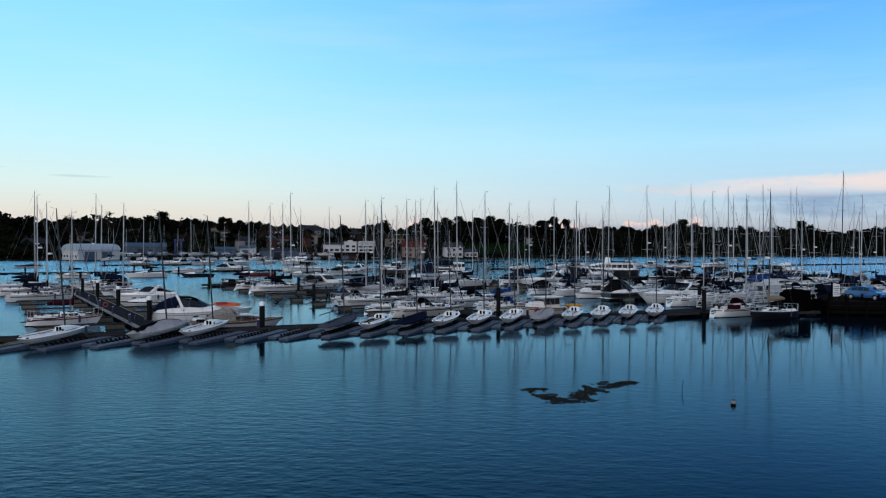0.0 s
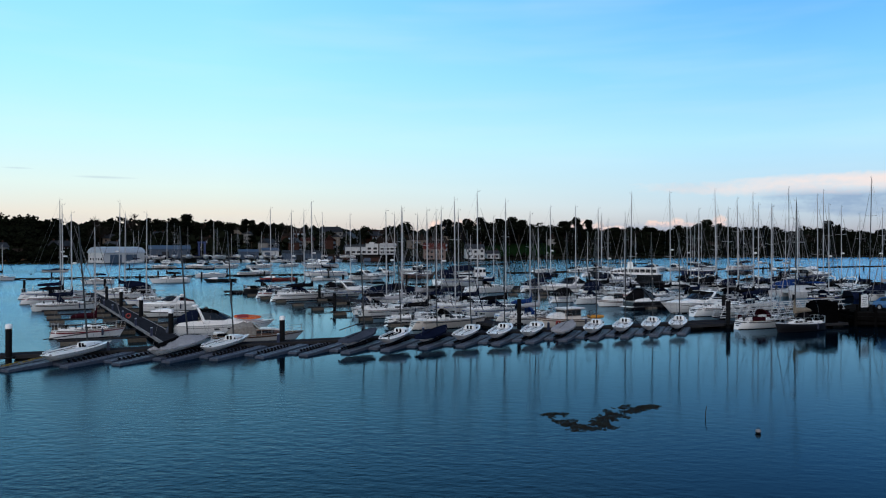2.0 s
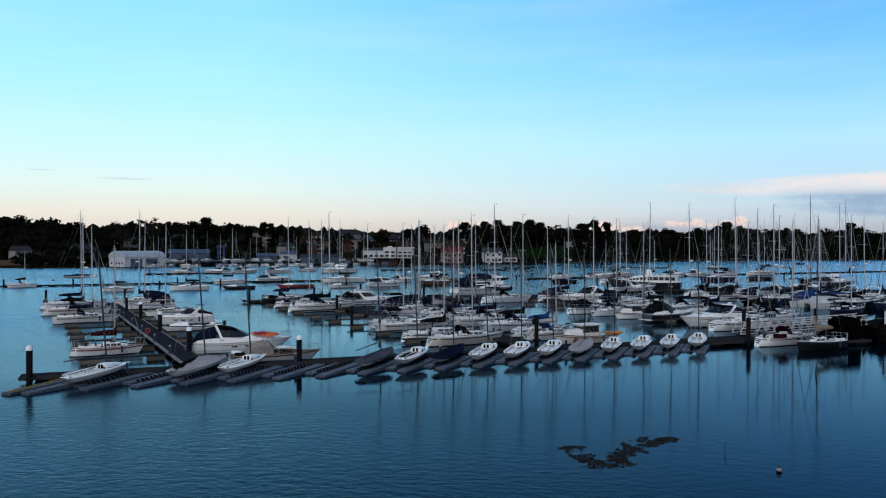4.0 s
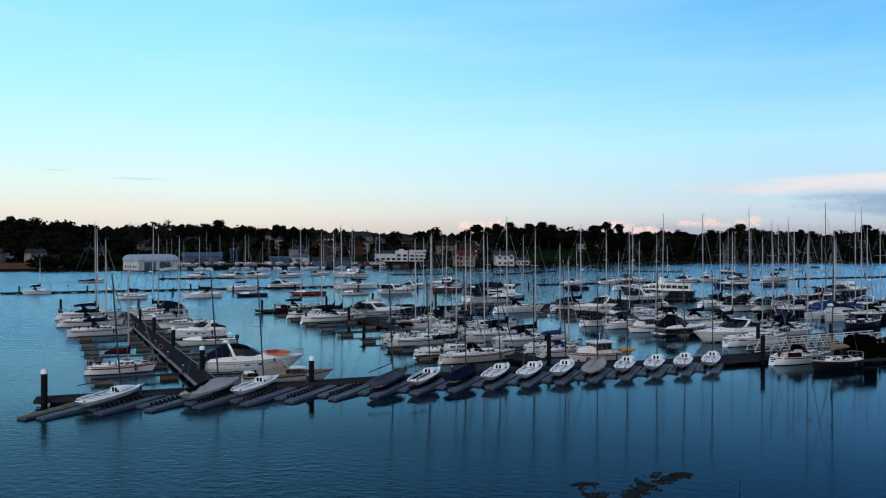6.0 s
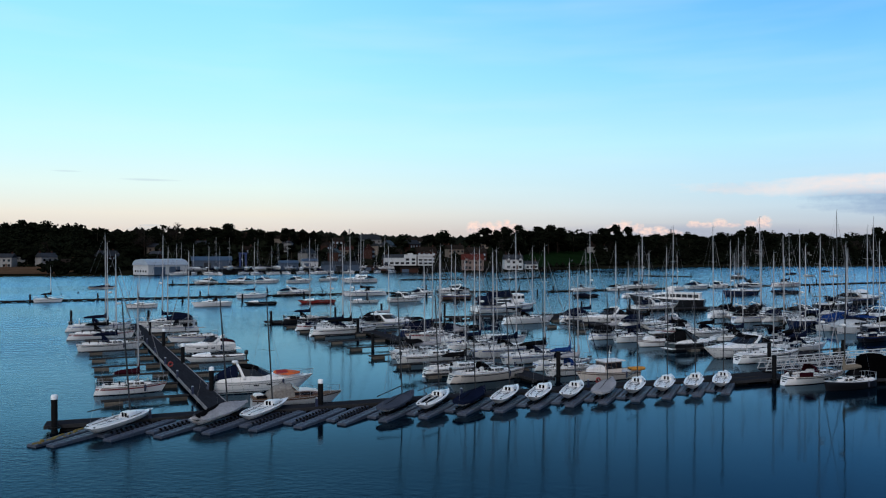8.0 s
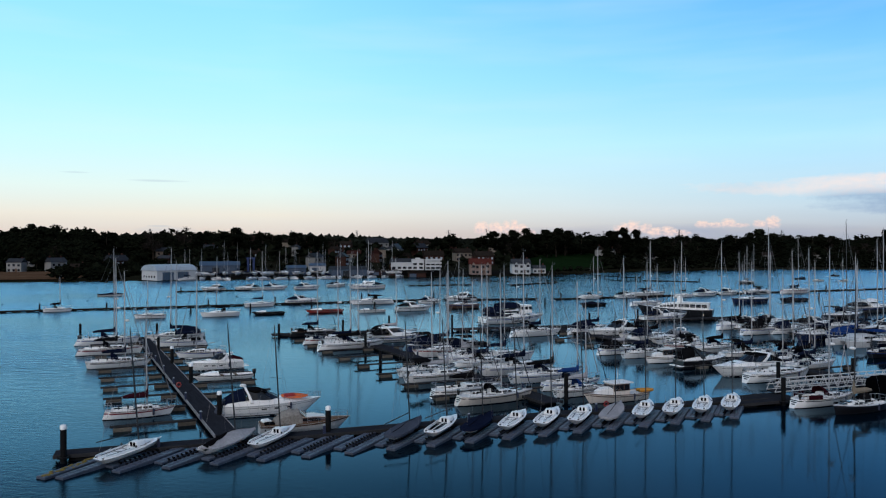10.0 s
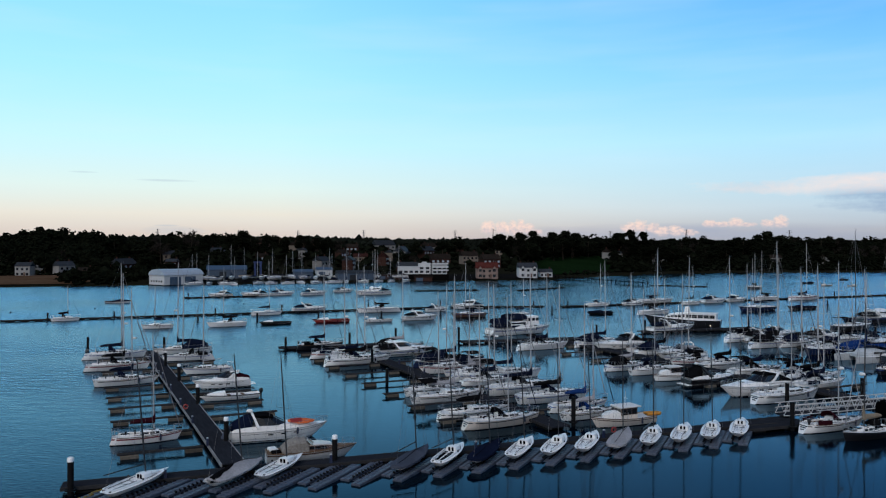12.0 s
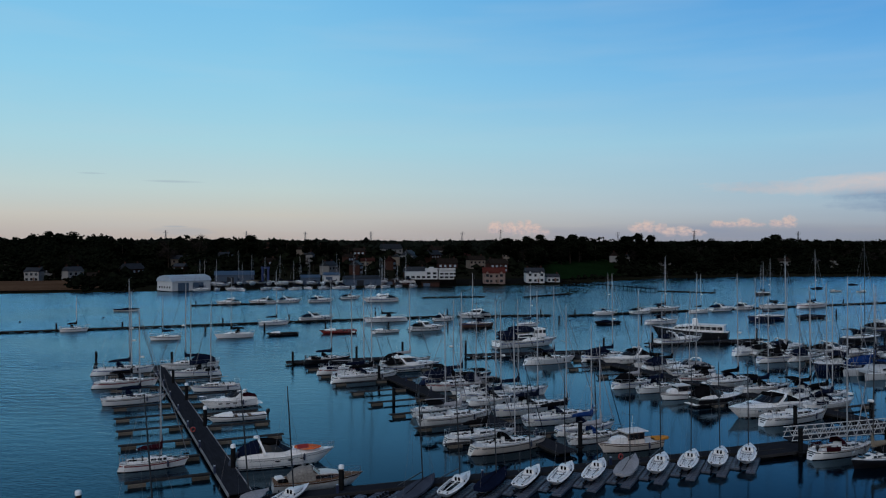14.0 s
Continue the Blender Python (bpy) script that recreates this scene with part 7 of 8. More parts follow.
# ---------------------------------------------------------------- gangway, quay furniture, car
GA, GB = Vector((24.9, 82.3, 0.72)), Vector((39.1, 85.7, 1.52))
gang = thing("access_gangway", "white lattice-sided access gangway sloping down to the pontoon", "gangway")
gd = (GB - GA)
gl = gd.length
gd.normalize()
gn = Vector((-gd.y, gd.x, 0)).normalized()
bm = mesh()
loft(bm, [[p + gn * 0.75, p - gn * 0.75, p - gn * 0.75 - Vector((0, 0, 0.12)), p + gn * 0.75 - Vector((0, 0, 0.12))] for p in (GA, GB)])
part("walkway", bm, "decking", gang, smooth=False)
for s in (-1, 1):
    o = gn * 0.8 * s
    for hh, nm in ((0.0, "bottom_chord"), (0.55, "mid_rail"), (1.02, "top_chord")):
        bm = mesh()
        tube(bm, GA + o + Vector((0, 0, hh)), GB + o + Vector((0, 0, hh)), 0.05, 0.05, 6)
        part(nm, bm, "grey_paint", gang)
    n = 15
    for k in range(n):
        p0 = GA + o + gd * gl * k / n
        p1 = GA + o + gd * gl * (k + 0.5) / n
        p2 = GA + o + gd * gl * (k + 1) / n
        bm = mesh()
        tube(bm, p0, p1 + Vector((0, 0, 1.02)), 0.035, 0.035, 5)
        part("lattice_bar", bm, "grey_paint", gang)
        bm = mesh()
        tube(bm, p1 + Vector((0, 0, 1.02)), p2, 0.035, 0.035, 5)
        part("lattice_bar", bm, "grey_paint", gang)

heap = thing("covered_stack", "black tarpaulin pulled over a tall stack on a landing stage", "tarpaulin", "", pose(35.1, 80.7, 0.46, 0, 0, 100))
heap.scale = (0.8, 1.2, 2.15)
bm = mesh()
rng = random.Random(3)
rings = []
for k in range(7):
    x = -1.4 + 2.8 * k / 6
    t = 1.0 + 0.12 * rng.uniform(-1, 1)
    rings.append([(x, -0.9, 0), (x, -0.9, t * 0.8), (x, -0.84, t), (x, 0, t * 1.04), (x, 0.84, t), (x, 0.9, t * 0.8), (x, 0.9, 0)])
loft(bm, rings)
part("sheet", bm, "tarpaulin", heap)

sign = thing("notice_board", "white notice board on two dark posts at the quay", "sign", "", pose(39.9, 81.9, 1.5, 0, 0, 28))
for s in (-1, 1):
    bm = mesh()
    box(bm, s * 0.62, 0, 0, 0.12, 0.12, 1.9, 0, 0.01)
    part("post", bm, "quay_wood", sign)
bm = mesh()
box(bm, 0, -0.08, 0.42, 1.05, 0.05, 1.3, 0, 0.01)
panel = part("panel", bm, "white_paint", sign)
for k in range(5):
    bm = mesh()
    box(bm, -0.05 * (k % 2), -0.109, 0.62 + 0.2 * k, 0.8 - 0.15 * (k % 3), 0.008, 0.06)
    part("text_bar", bm, "dark_line", panel)


def car(x, y, z, heading, mat, label):
    c = thing("parked_car", label, "car", "", pose(x, y, z, 0, 0, heading))
    bm = mesh()
    prof = [(-2.1, 0.45, 0.78), (-2.0, 0.35, 0.95), (-1.2, 0.3, 1.0), (0.9, 0.3, 0.98), (1.75, 0.32, 0.82), (2.1, 0.42, 0.66)]
    loft(bm, [[(px, -0.86, z0), (px, -0.88, (z0 + z1) / 2), (px, -0.80, z1), (px, 0.80, z1), (px, 0.88, (z0 + z1) / 2), (px, 0.86, z0)] for px, z0, z1 in prof])
    part("body", bm, mat, c)
    bm = mesh()
    loft(bm, [[(px, -w, 0.94), (px2, -w * 0.78, zz), (px2, w * 0.78, zz), (px, w, 0.94)] for px, px2, w, zz in ((-1.85, -1.5, 0.78, 1.30), (-0.9, -0.8, 0.80, 1.48), (0.2, 0.05, 0.80, 1.46), (1.15, 0.55, 0.76, 1.15))])
    cab = part("cabin", bm, mat, c)
    for side in (-1, 1):
        for x0, x1 in ((-1.35, -0.75), (-0.68, -0.05), (0.02, 0.55)):
            bm = mesh()
            loft(bm, [[(xx, side * (0.76 + d), 1.0), (xx * 0.92, side * (0.665 + d), 1.36 if abs(xx) < 1.2 else 1.25), (xx * 0.92, side * (0.60 + d), 1.36 if abs(xx) < 1.2 else 1.25), (xx, side * (0.70 + d), 1.0)] for xx, d in ((x0, 0.03), (x1, 0.03))])
            part("window", bm, "window", cab)
    for wx in (-1.32, 1.3):
        for side in (-1, 1):
            bm = mesh()
            tube(bm, (wx, side * 0.68, 0.32), (wx, side * 0.90, 0.32), 0.32, 0.32, 14)
            w = part("wheel", bm, "rubber", c)
            bm = mesh()
            tube(bm, (wx, side * 0.895, 0.32), (wx, side * 0.915, 0.32), 0.19, 0.17, 10)
            part("rim", bm, "alloy", w)
    for side in (-1, 1):
        bm = mesh()
        box(bm, 2.0, side * 0.62, 0.58, 0.16, 0.34, 0.14, 0, 0.03)
        part("headlight", bm, "steel", c)
        bm = mesh()
        box(bm, -2.05, side * 0.66, 0.68, 0.12, 0.26, 0.16, 0, 0.03)
        part("tail_light", bm, "red_paint", c)
    return c


car(43.6, 82.6, 1.5, -58, "car_blue", "blue hatchback car parked on the quay")
car(48.2, 83.6, 1.5, -58, "white_paint", "white estate car parked on the quay")

# railings and posts of the quay
for k in range(8):
    p = Vector((38.9, 81.2, 1.5)) + Vector((10.8, -1.5, 0)).normalized() * (1.6 * k)
    po = thing("quay_post", "dark timber post on the quay edge", "post", "quay posts", pose(p.x, p.y, 1.5))
    bm = mesh()
    box(bm, 0, 0, 0, 0.16, 0.16, 0.75, 0.5, 0.03)
    part("shaft", bm, "quay_wood", po)

# on the pontoons: lifebuoy post, service bollards, blue bins, boxes
def service_post(x, y, z=0.5, lit=False):
    s = thing("service_bollard", "service bollard with its lamp lit, on a pontoon" if lit else "small dark blue service bollard on a pontoon", "bollard", "service bollards", pose(x, y, z))
    bm = mesh()
    box(bm, 0, 0, 0, 0.2, 0.2, 0.66, 0.5, 0.04, 0.85)
    part("body", bm, "bin_blue", s)
    bm = mesh()
    box(bm, 0, 0, 0.66, 0.18, 0.18, 0.08, 0.5, 0.04)
    part("lamp_head", bm, "lamp_glow" if lit else "sheet_pale_and_glint", s)
    return s


for k in range(7):
    q = Vector((-24.2, 59.4, 0)) + V * (6 + 9.5 * k) - U * 0.85
    service_post(q.x, q.y)
for k in range(6):
    q = Vector((2.6, 75.2, 0)) + V * (7 + 9.0 * k) + U * 0.8
    service_post(q.x, q.y)
for k in range(4):
    q = Vector((-30.0, 53.4, 0)) + ROW * (12.5 * k + 3)
    service_post(q.x, q.y)


service_post(36.4, 167.4, 0.45, True)


def lifebuoy(x, y, z=0.5):
    s = thing("lifebuoy_stand", "red lifebuoy on a low post beside the walkway", "lifebuoy", "lifebuoys", pose(x, y, z, 0, 0, 30))
    bm = mesh()
    box(bm, 0, 0, 0, 0.09, 0.09, 0.7)
    part("post", bm, "edge_timber", s)
    bm = mesh()
    pts = [(0.0 + cos(a) * 0.22, -0.1, 0.45 + sin(a) * 0.22) for a in [2 * pi * j / 12 for j in range(13)]]
    pipe(bm, pts, 0.08, 6)
    part("ring", bm, "red_paint", s)
    return s


lifebuoy(-36.6, 77.4)
lifebuoy(7.3, 72.6)


# ---------------------------------------------------------------- far shore: yard, houses, woods
def barrel_shed():
    s = thing("boat_shed", "pale boat shed with rounded blue-grey sheet roof", "shed", "", pose(-169.0, 332.3, 0.35, 0, 0, 57))
    W, D, Hh = 13.0, 19.5, 4.6
    bm = mesh()
    box(bm, D / 2 - 4, 0, 0, D, W, Hh)
    w = part("wall", bm, "render_white", s, smooth=False)
    bm = mesh()
    prof = [(-W / 2 - 0.4, Hh - 0.2), (-W * 0.44, Hh + 1.2), (-W * 0.28, Hh + 2.1), (0, Hh + 2.5), (W * 0.28, Hh + 2.1), (W * 0.44, Hh + 1.2), (W / 2 + 0.4, Hh - 0.2)]
    loft(bm, [[(xx, a, b) for a, b in prof] for xx in (-4.4, D - 3.6)])
    part("roof", bm, "sheet_pale_and_glint", s, smooth=False)
    for k in range(5):
        bm = mesh()
        box(bm, -4.03, -4.4 + 2.2 * k, 1.2, 0.12, 0.8, 0.9)
        part("window", bm, "window", s)
    for k in range(2):
        bm = mesh()
        box(bm, 1.5 + 7.5 * k, -W / 2 - 0.03, 0, 5.5, 0.14, 3.6)
        part("door", bm, "sheet_blue", s)
    return s


barrel_shed()


def long_shed(x, y, heading, L, W, Hh, roof, label, wall="sheet_blue"):
    s = thing("yard_shed", label, "shed", "yard sheds", pose(x, y, land(x, y) - 0.4, 0, 0, heading))
    bm = mesh()
    box(bm, 0, 0, 0, L, W, Hh)
    part("wall", bm, wall, s, smooth=False)
    bm = mesh()
    loft(bm, [[(xx, -W / 2 - 0.4, Hh - 0.1), (xx, 0, Hh + W * 0.16), (xx, W / 2 + 0.4, Hh - 0.1)] for xx in (-L / 2 - 0.4, L / 2 + 0.4)])
    part("roof", bm, roof, s, smooth=False)
    for k in range(int(L / 5)):
        bm = mesh()
        box(bm, -L / 2 + 2.5 + 5 * k, -W / 2 - 0.04, 0.1, 3.4, 0.14, Hh * 0.75)
        part("door", bm, "roof_slate" if k % 2 else "sheet_blue", s)
    return s


long_shed(-157, 374, 24, 19, 12, 5.0, "sheet_blue", "long blue sheet-roofed boatyard shed")
long_shed(-118, 377, 24, 9, 8, 4.0, "sheet_blue", "small blue boatyard store")
long_shed(-92, 380, 24, 18, 9, 3.6, "roof_slate", "low blue-grey boatyard workshop", "sheet_blue")
long_shed(-75, 386, 12, 13, 4, 2.4, "roof_brown", "low dark brown timber shed at the water", "brick")
long_shed(-58, 388, 12, 9, 4, 2.2, "roof_brown", "small dark brown timber boat store", "brick")
long_shed(-112, 394, 24, 8, 8, 4.4, "sheet_blue", "blue boatyard workshop with sheet roof", "render_white")

hoist = thing("boat_hoist", "blue steel boat hoist in the yard", "hoist", "", pose(-141.7, 377, land(-141.7, 377), 0, 0, 24))
for sx in (-1.4, 1.4):
    for sy in (-2.5, 2.5):
        bm = mesh()
        box(bm, sx, sy, 0, 0.7, 0.7, 8.0, 0, 0.05)
        part("leg", bm, "hoist_blue", hoist)
for sy in (-2.5, 2.5):
    bm = mesh()
    box(bm, 0, sy, 7.7, 4.0, 0.6, 0.8)
    part("beam", bm, "hoist_blue", hoist)

yard = random.Random(8)
for k in range(30):
    x = -160 + 3.25 * k + yard.uniform(-1, 1)
    afloat = k % 2
    y = shore(x) + (yard.uniform(-13, -4) if afloat else yard.uniform(3, 10))
    if k % 3 == 2:
        motor_cruiser(x, y, yard.uniform(200, 320), yard.uniform(7, 9), canopy=yard.choice(("navy", "beige")), arch=False, seed=200 + k, z=0.0 if afloat else land(x, y) + 0.7, label="white motor cruiser moored below the boatyard" if afloat else "white motor cruiser laid up ashore in the boatyard")
    else:
        b = yacht(x, y, yard.uniform(200, 320), yard.uniform(7, 9.5), yard.uniform(12, 17), cover="navy", line="blue", sprayhood=None, seed=200 + k, z=0.0 if afloat else land(x, y) + 1.1)
        b["label"] = "white sailing yacht moored below the boatyard" if afloat else "white sailing yacht laid up ashore in the boatyard"

for k in range(16):
    x = -163 + 5.6 * k + yard.uniform(-1.5, 1.5)
    y = shore(x) + yard.uniform(12, 30)
    b = open_boat(x, y, yard.uniform(150, 330), yard.uniform(5, 7.5), hull=yard.choice(("white", "white", "navy", "black")), cover=yard.choice(("grey", "beige", "navy", "blue", None)), outboard=False, seed=300 + k, z=land(x, y) + 0.9)
    b["label"] = "small motorboat laid up ashore on the hard standing"


def window_row(parent, xs, y, z, w, h, mat="window"):
    for x in xs:
        bm = mesh()
        box(bm, x, y, z, w, 0.12, h)
        part("window", bm, mat, parent, smooth=False)


def hotel():
    b = thing("riverside_hotel", "white modern flat-roofed waterside building with dark glazing", "building", "", pose(-59.2, 392.6, 3.5, 0, 0, 12))
    b.scale = (0.72, 0.72, 0.74)
    for nm, x, y, w, d, z, h in (("low_wing", -10.0, 1.5, 15.0, 9.0, 0, 4.9), ("middle_block", 1.5, 2.0, 8.5, 9.0, 0, 7.2), ("end_block", 12.0, 0.0, 10.5, 10.0, 0, 7.0)):
        bm = mesh()
        box(bm, x, y, z, w, d, h)
        wall = part(nm, bm, "render_white", b, smooth=False)
        n = int(w / 3.4)
        for f in range(int(h / 2.5)):
            window_row(wall, [x - w / 2 + (k + 0.5) * w / n for k in range(n)], y - d / 2 - 0.02, 0.9 + 2.5 * f, 2.5, 1.5)
        bm = mesh()
        box(bm, x, y, h, w + 0.5, d + 0.5, 0.35)
        part("roof_edge", bm, "render_white", wall, smooth=False)
    for f in range(3):
        bm = mesh()
        box(bm, 12.6, -5.7, 2.2 + 2.3 * f, 11.2, 2.0, 1.0)
        part("balcony", bm, "render_white", b, "white balcony front", smooth=False)
    bm = mesh()
    box(bm, 0, 0.5, -4.6, 37.0, 12.0, 4.6)
    part("undercroft", bm, "quay_wood", b, "dark timber undercroft", smooth=False)
    bm = mesh()
    box(bm, 1.5, 2.0, 7.2, 3.4, 3.0, 1.3)
    part("roof_house", bm, "render_white", b, smooth=False)


hotel()


def house(x, y, w, wall, roof, heading, storeys=2, z=None, gables=0, label=""):
    d, Hh = w * 0.62, 2.7 * storeys
    zz = land(x, y) - 0.5 if z is None else z
    wl = {"render_white": "white rendered", "render_pale": "pale rendered", "render_pink": "pinkish cream", "render_cream": "cream rendered", "brick": "red brick"}[wall]
    rl = {"roof_red": "red tiled", "roof_tile": "red tiled", "roof_brown": "brown tiled", "roof_slate": "grey slate"}[roof]
    b = thing("house", label or f"{wl} house with {rl} roof among trees", "house", "houses on the far bank", pose(x, y, zz, 0, 0, heading))
    bm = mesh()
    box(bm, 0, 0, 0, w, d, Hh + 0.5)
    wa = part("wall", bm, wall, b, smooth=False)
    bm = mesh()
    r = d * 0.42
    loft(bm, [[(xx, -d / 2 - 0.4, Hh + 0.3), (xx, 0, Hh + 0.3 + r), (xx, d / 2 + 0.4, Hh + 0.3)] for xx in (-w / 2 - 0.3, w / 2 + 0.3)])
    ro = part("roof", bm, roof, b, smooth=False)
    for s in ((-1, 1) if w > 9 else (1,)):
        bm = mesh()
        box(bm, s * w * 0.36, d * 0.05, Hh + r * 0.5, 0.8, 0.7, r * 0.5 + 1.3)
        part("chimney", bm, "brick", ro, smooth=False)
    # brick houses get pale panes: the sky's glint on the glass is painted in
    for f in range(storeys):
        window_row(wa, [-w * 0.33, 0, w * 0.33] if w < 11 else [-w * 0.38, -w * 0.14, w * 0.12, w * 0.37], -d / 2 - 0.03, 0.9 + 2.7 * f, 1.3, 1.25, "sheet_pale_and_glint" if wall == "brick" else "window")
    bm = mesh()
    box(bm, w * 0.16, -d / 2 - 0.05, 0.5, 1.0, 0.12, 2.0)
    part("door", bm, "wood_hull", wa, smooth=False)
    for k in range(gables):
        gx = -w * 0.32 + k * w * 0.64 / max(1, gables - 1) if gables > 1 else 0
        gw = w * 0.2
        bm = mesh()
        loft(bm, [[(gx - gw / 2, yy, 0), (gx - gw / 2, yy, Hh), (gx, yy, Hh + gw * 0.62), (gx + gw / 2, yy, Hh), (gx + gw / 2, yy, 0)] for yy in (-d / 2 - 1.2, 0)])
        g = part("gable", bm, wall, b, smooth=False)
        window_row(g, [gx], -d / 2 - 1.22, 1.0, 1.5, 1.4)
        window_row(g, [gx], -d / 2 - 1.22, 3.9, 1.5, 1.4)
        bm = mesh()
        loft(bm, [[(gx - gw * 0.58, yy, Hh - 0.25), (gx, yy, Hh + gw * 0.62 + 0.06), (gx, yy, Hh + gw * 0.62 + 0.26), (gx - gw * 0.58, yy, Hh - 0.05)] for yy in (-d / 2 - 1.5, 0)])
        loft(bm, [[(gx + gw * 0.58, yy, Hh - 0.25), (gx + gw * 0.58, yy, Hh - 0.05), (gx, yy, Hh + gw * 0.62 + 0.26), (gx, yy, Hh + gw * 0.62 + 0.06)] for yy in (-d / 2 - 1.5, 0)])
        part("gable_roof", bm, roof, g, smooth=False)
    return b


house(-26.9, 407, 11.5, "render_pink", "roof_tile", 8, 2, None, 2, "large cream gabled house with red tiled roof and chimneys")
house(-5.8, 418, 10.0, "render_white", "roof_slate", 14, 2, None, 2, "white twin-gabled house with grey roof by the shore")
house(4.0, 424, 7.0, "render_white", "roof_slate", 14, 1, None, 0, "low white cottage with grey roof by the shore")
hrng = random.Random(31)
WALL = {"w": "render_pale", "c": "render_cream", "b": "brick"}
SPOTS = [(-288, 402, 8.3, "w"), (-300, 432, 7, "w"), (-271, 412, 9.4, "w"), (-259, 414, 7, "b"), (-252, 443, 12.5, "b"), (-214, 455, 8.5, "c"), (-210, 484, 9.7, "w"), (-206, 510, 10.2, "w"),
         (-203, 546, 9.2, "b"), (-190, 549, 9.2, "b"), (-172, 464, 7.1, "b"), (-167, 514, 8.6, "c"), (-166, 555, 8.6, "b"), (-123.5, 430, 10.0, "w"), (-125, 481, 8.0, "b"), (-114, 487, 8.8, "c")]
SPOTS2 = [(-120, 590, 16, "w"), (-100, 560, 15, "w"), (-84, 600, 13, "w"), (-98, 500, 8.2, "c"), (-78, 530, 12, "b"), (-24, 561, 12, "c"), (-57, 575, 8, "c"), (53, 608, 12, "w"), (63, 612, 8, "w"),
          (93, 612, 13, "w"), (180, 616, 9, "w"), (207, 629, 11, "w"), (222, 631, 10, "w"), (-96, 471, 9.2, "b"), (-130, 530, 8.5, "b"), (-219, 440, 7, "b"), (-311, 414, 8, "c"), (-150, 479, 7, "w"),
          (-60, 470, 12, "b"), (-45, 500, 11, "c"), (-185, 500, 10, "b"), (-235, 470, 10, "c"), (-30, 480, 12, "b"), (-110, 440, 10, "b"), (-75, 440, 12, "b")]
SPOTS = [(a * 0.955, b * 0.955, c, k) if a < -240 else (a, b, c, k) for a, b, c, k in SPOTS]     # the row behind the brown bank
for hx, hy, hw, hk in SPOTS + SPOTS2:
    house(hx, hy, hw, WALL[hk], hrng.choice(("roof_red", "roof_brown", "roof_brown", "roof_slate")) if hk != "w" else hrng.choice(("roof_slate", "roof_brown")), hrng.choice((hrng.uniform(-30, 40), hrng.uniform(60, 110))), 2 if hrng.random() < 0.75 else 1, None, 0)


# timber jetty along the far shore
jet = thing("timber_jetty", "long low timber jetty on piles out from the far shore", "jetty")
ja, jb = Vector((9.5, 421, 0)), Vector((49.2, 355, 0))
jl = (jb - ja).length
jd = (jb - ja).normalized()
bm = mesh()
box(bm, 0, 0, 1.2, jl, 1.6, 0.3)
dk = part("deck", bm, "quay_wood", jet, smooth=False)
dk.matrix_basis = pose((ja.x + jb.x) / 2, (ja.y + jb.y) / 2, 0, 0, 0, math.degrees(atan2(jd.y, jd.x)))
for k in range(24):
    q = ja + jd * jl * k / 23
    bm = mesh()
    tube(bm, (q.x, q.y, -1.5), (q.x, q.y, 2.1), 0.2, 0.2, 6)
    part("post", bm, "quay_wood", jet)


def tree_mesh(seed, kind):
    """Trunk, limbs and a ragged crown of clumps; about 12 m tall."""
    r = random.Random(seed)
    trunk, crown = mesh(), mesh()
    Ht = r.uniform(10, 13)
    base = Ht * (0.38 if kind == "pine" else 0.25)
    bend = r.uniform(-0.6, 0.6)
    tube(trunk, (0, 0, -1.0), (bend * 0.5, 0, base), 0.34, 0.26, 7)
    tube(trunk, (bend * 0.5, 0, base), (bend, 0.2, Ht * 0.85), 0.26, 0.08, 6)
    lobes = []
    for k in range(9):
        a = k * 2.4 + r.random()
        if kind == "pine":
            rad, z, size = r.uniform(0.8, 3.0), Ht * r.uniform(0.55, 0.9), r.uniform(1.5, 2.2)
        elif kind == "fir":
            z = Ht * (0.2 + 0.085 * k)
            rad, size = 0.6, (1 - z / Ht) * 3.0 + 0.5
        else:
            z = Ht * r.uniform(0.38, 0.9)
            rad = 3.6 * (1 - ((z / Ht - 0.55) / 0.5) ** 2) * r.uniform(0.55, 1.0)
            size = r.uniform(1.5, 2.6)
        p = Vector((cos(a) * rad + bend, sin(a) * rad, z))
        lobes.append((p, size))
        tube(trunk, (bend * 0.7, 0, base + (z - base) * 0.35), p, 0.13, 0.04, 5)
    if kind == "bare":
        for p, size in lobes:
            for k in range(26):
                d = Vector((r.gauss(0, 1), r.gauss(0, 1), r.gauss(0.6, 0.8))).normalized() * r.uniform(1.2, 2.6)
                tube(crown, p - d * 0.3, p + d, 0.05, 0.015, 3)
                q = p + d * 0.5
                for j in range(3):
                    e = Vector((r.gauss(0, 1), r.gauss(0, 1), r.gauss(0.5, 0.8))).normalized() * r.uniform(0.5, 1.2)
                    tube(crown, q, q + e, 0.03, 0.01, 3)
    else:
        flat = 0.6 if kind == "pine" else 0.85
        for p, size in lobes:
            for k in range(7):
                clump(crown, p.x + r.gauss(0, 0.25) * size, p.y + r.gauss(0, 0.25) * size, p.z + r.gauss(0, 0.2) * size * flat, size * r.uniform(0.5, 0.7), r, flat)
            for k in range(58):
                d = Vector((r.gauss(0, 1), r.gauss(0, 1), r.gauss(0, 1))).normalized() * size * r.uniform(0.6, 1.04)
                clump(crown, p.x + d.x, p.y + d.y, p.z + d.z * flat, r.uniform(0.2, 0.5), r, 0.8)
    out = []
    for bm, nm in ((trunk, "trunk"), (crown, "crown")):
        me = bpy.data.meshes.new(nm)
        bm.to_mesh(me)
        bm.free()
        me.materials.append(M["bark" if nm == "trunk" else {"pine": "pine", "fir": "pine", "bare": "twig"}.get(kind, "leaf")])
        out.append(me)
    return out


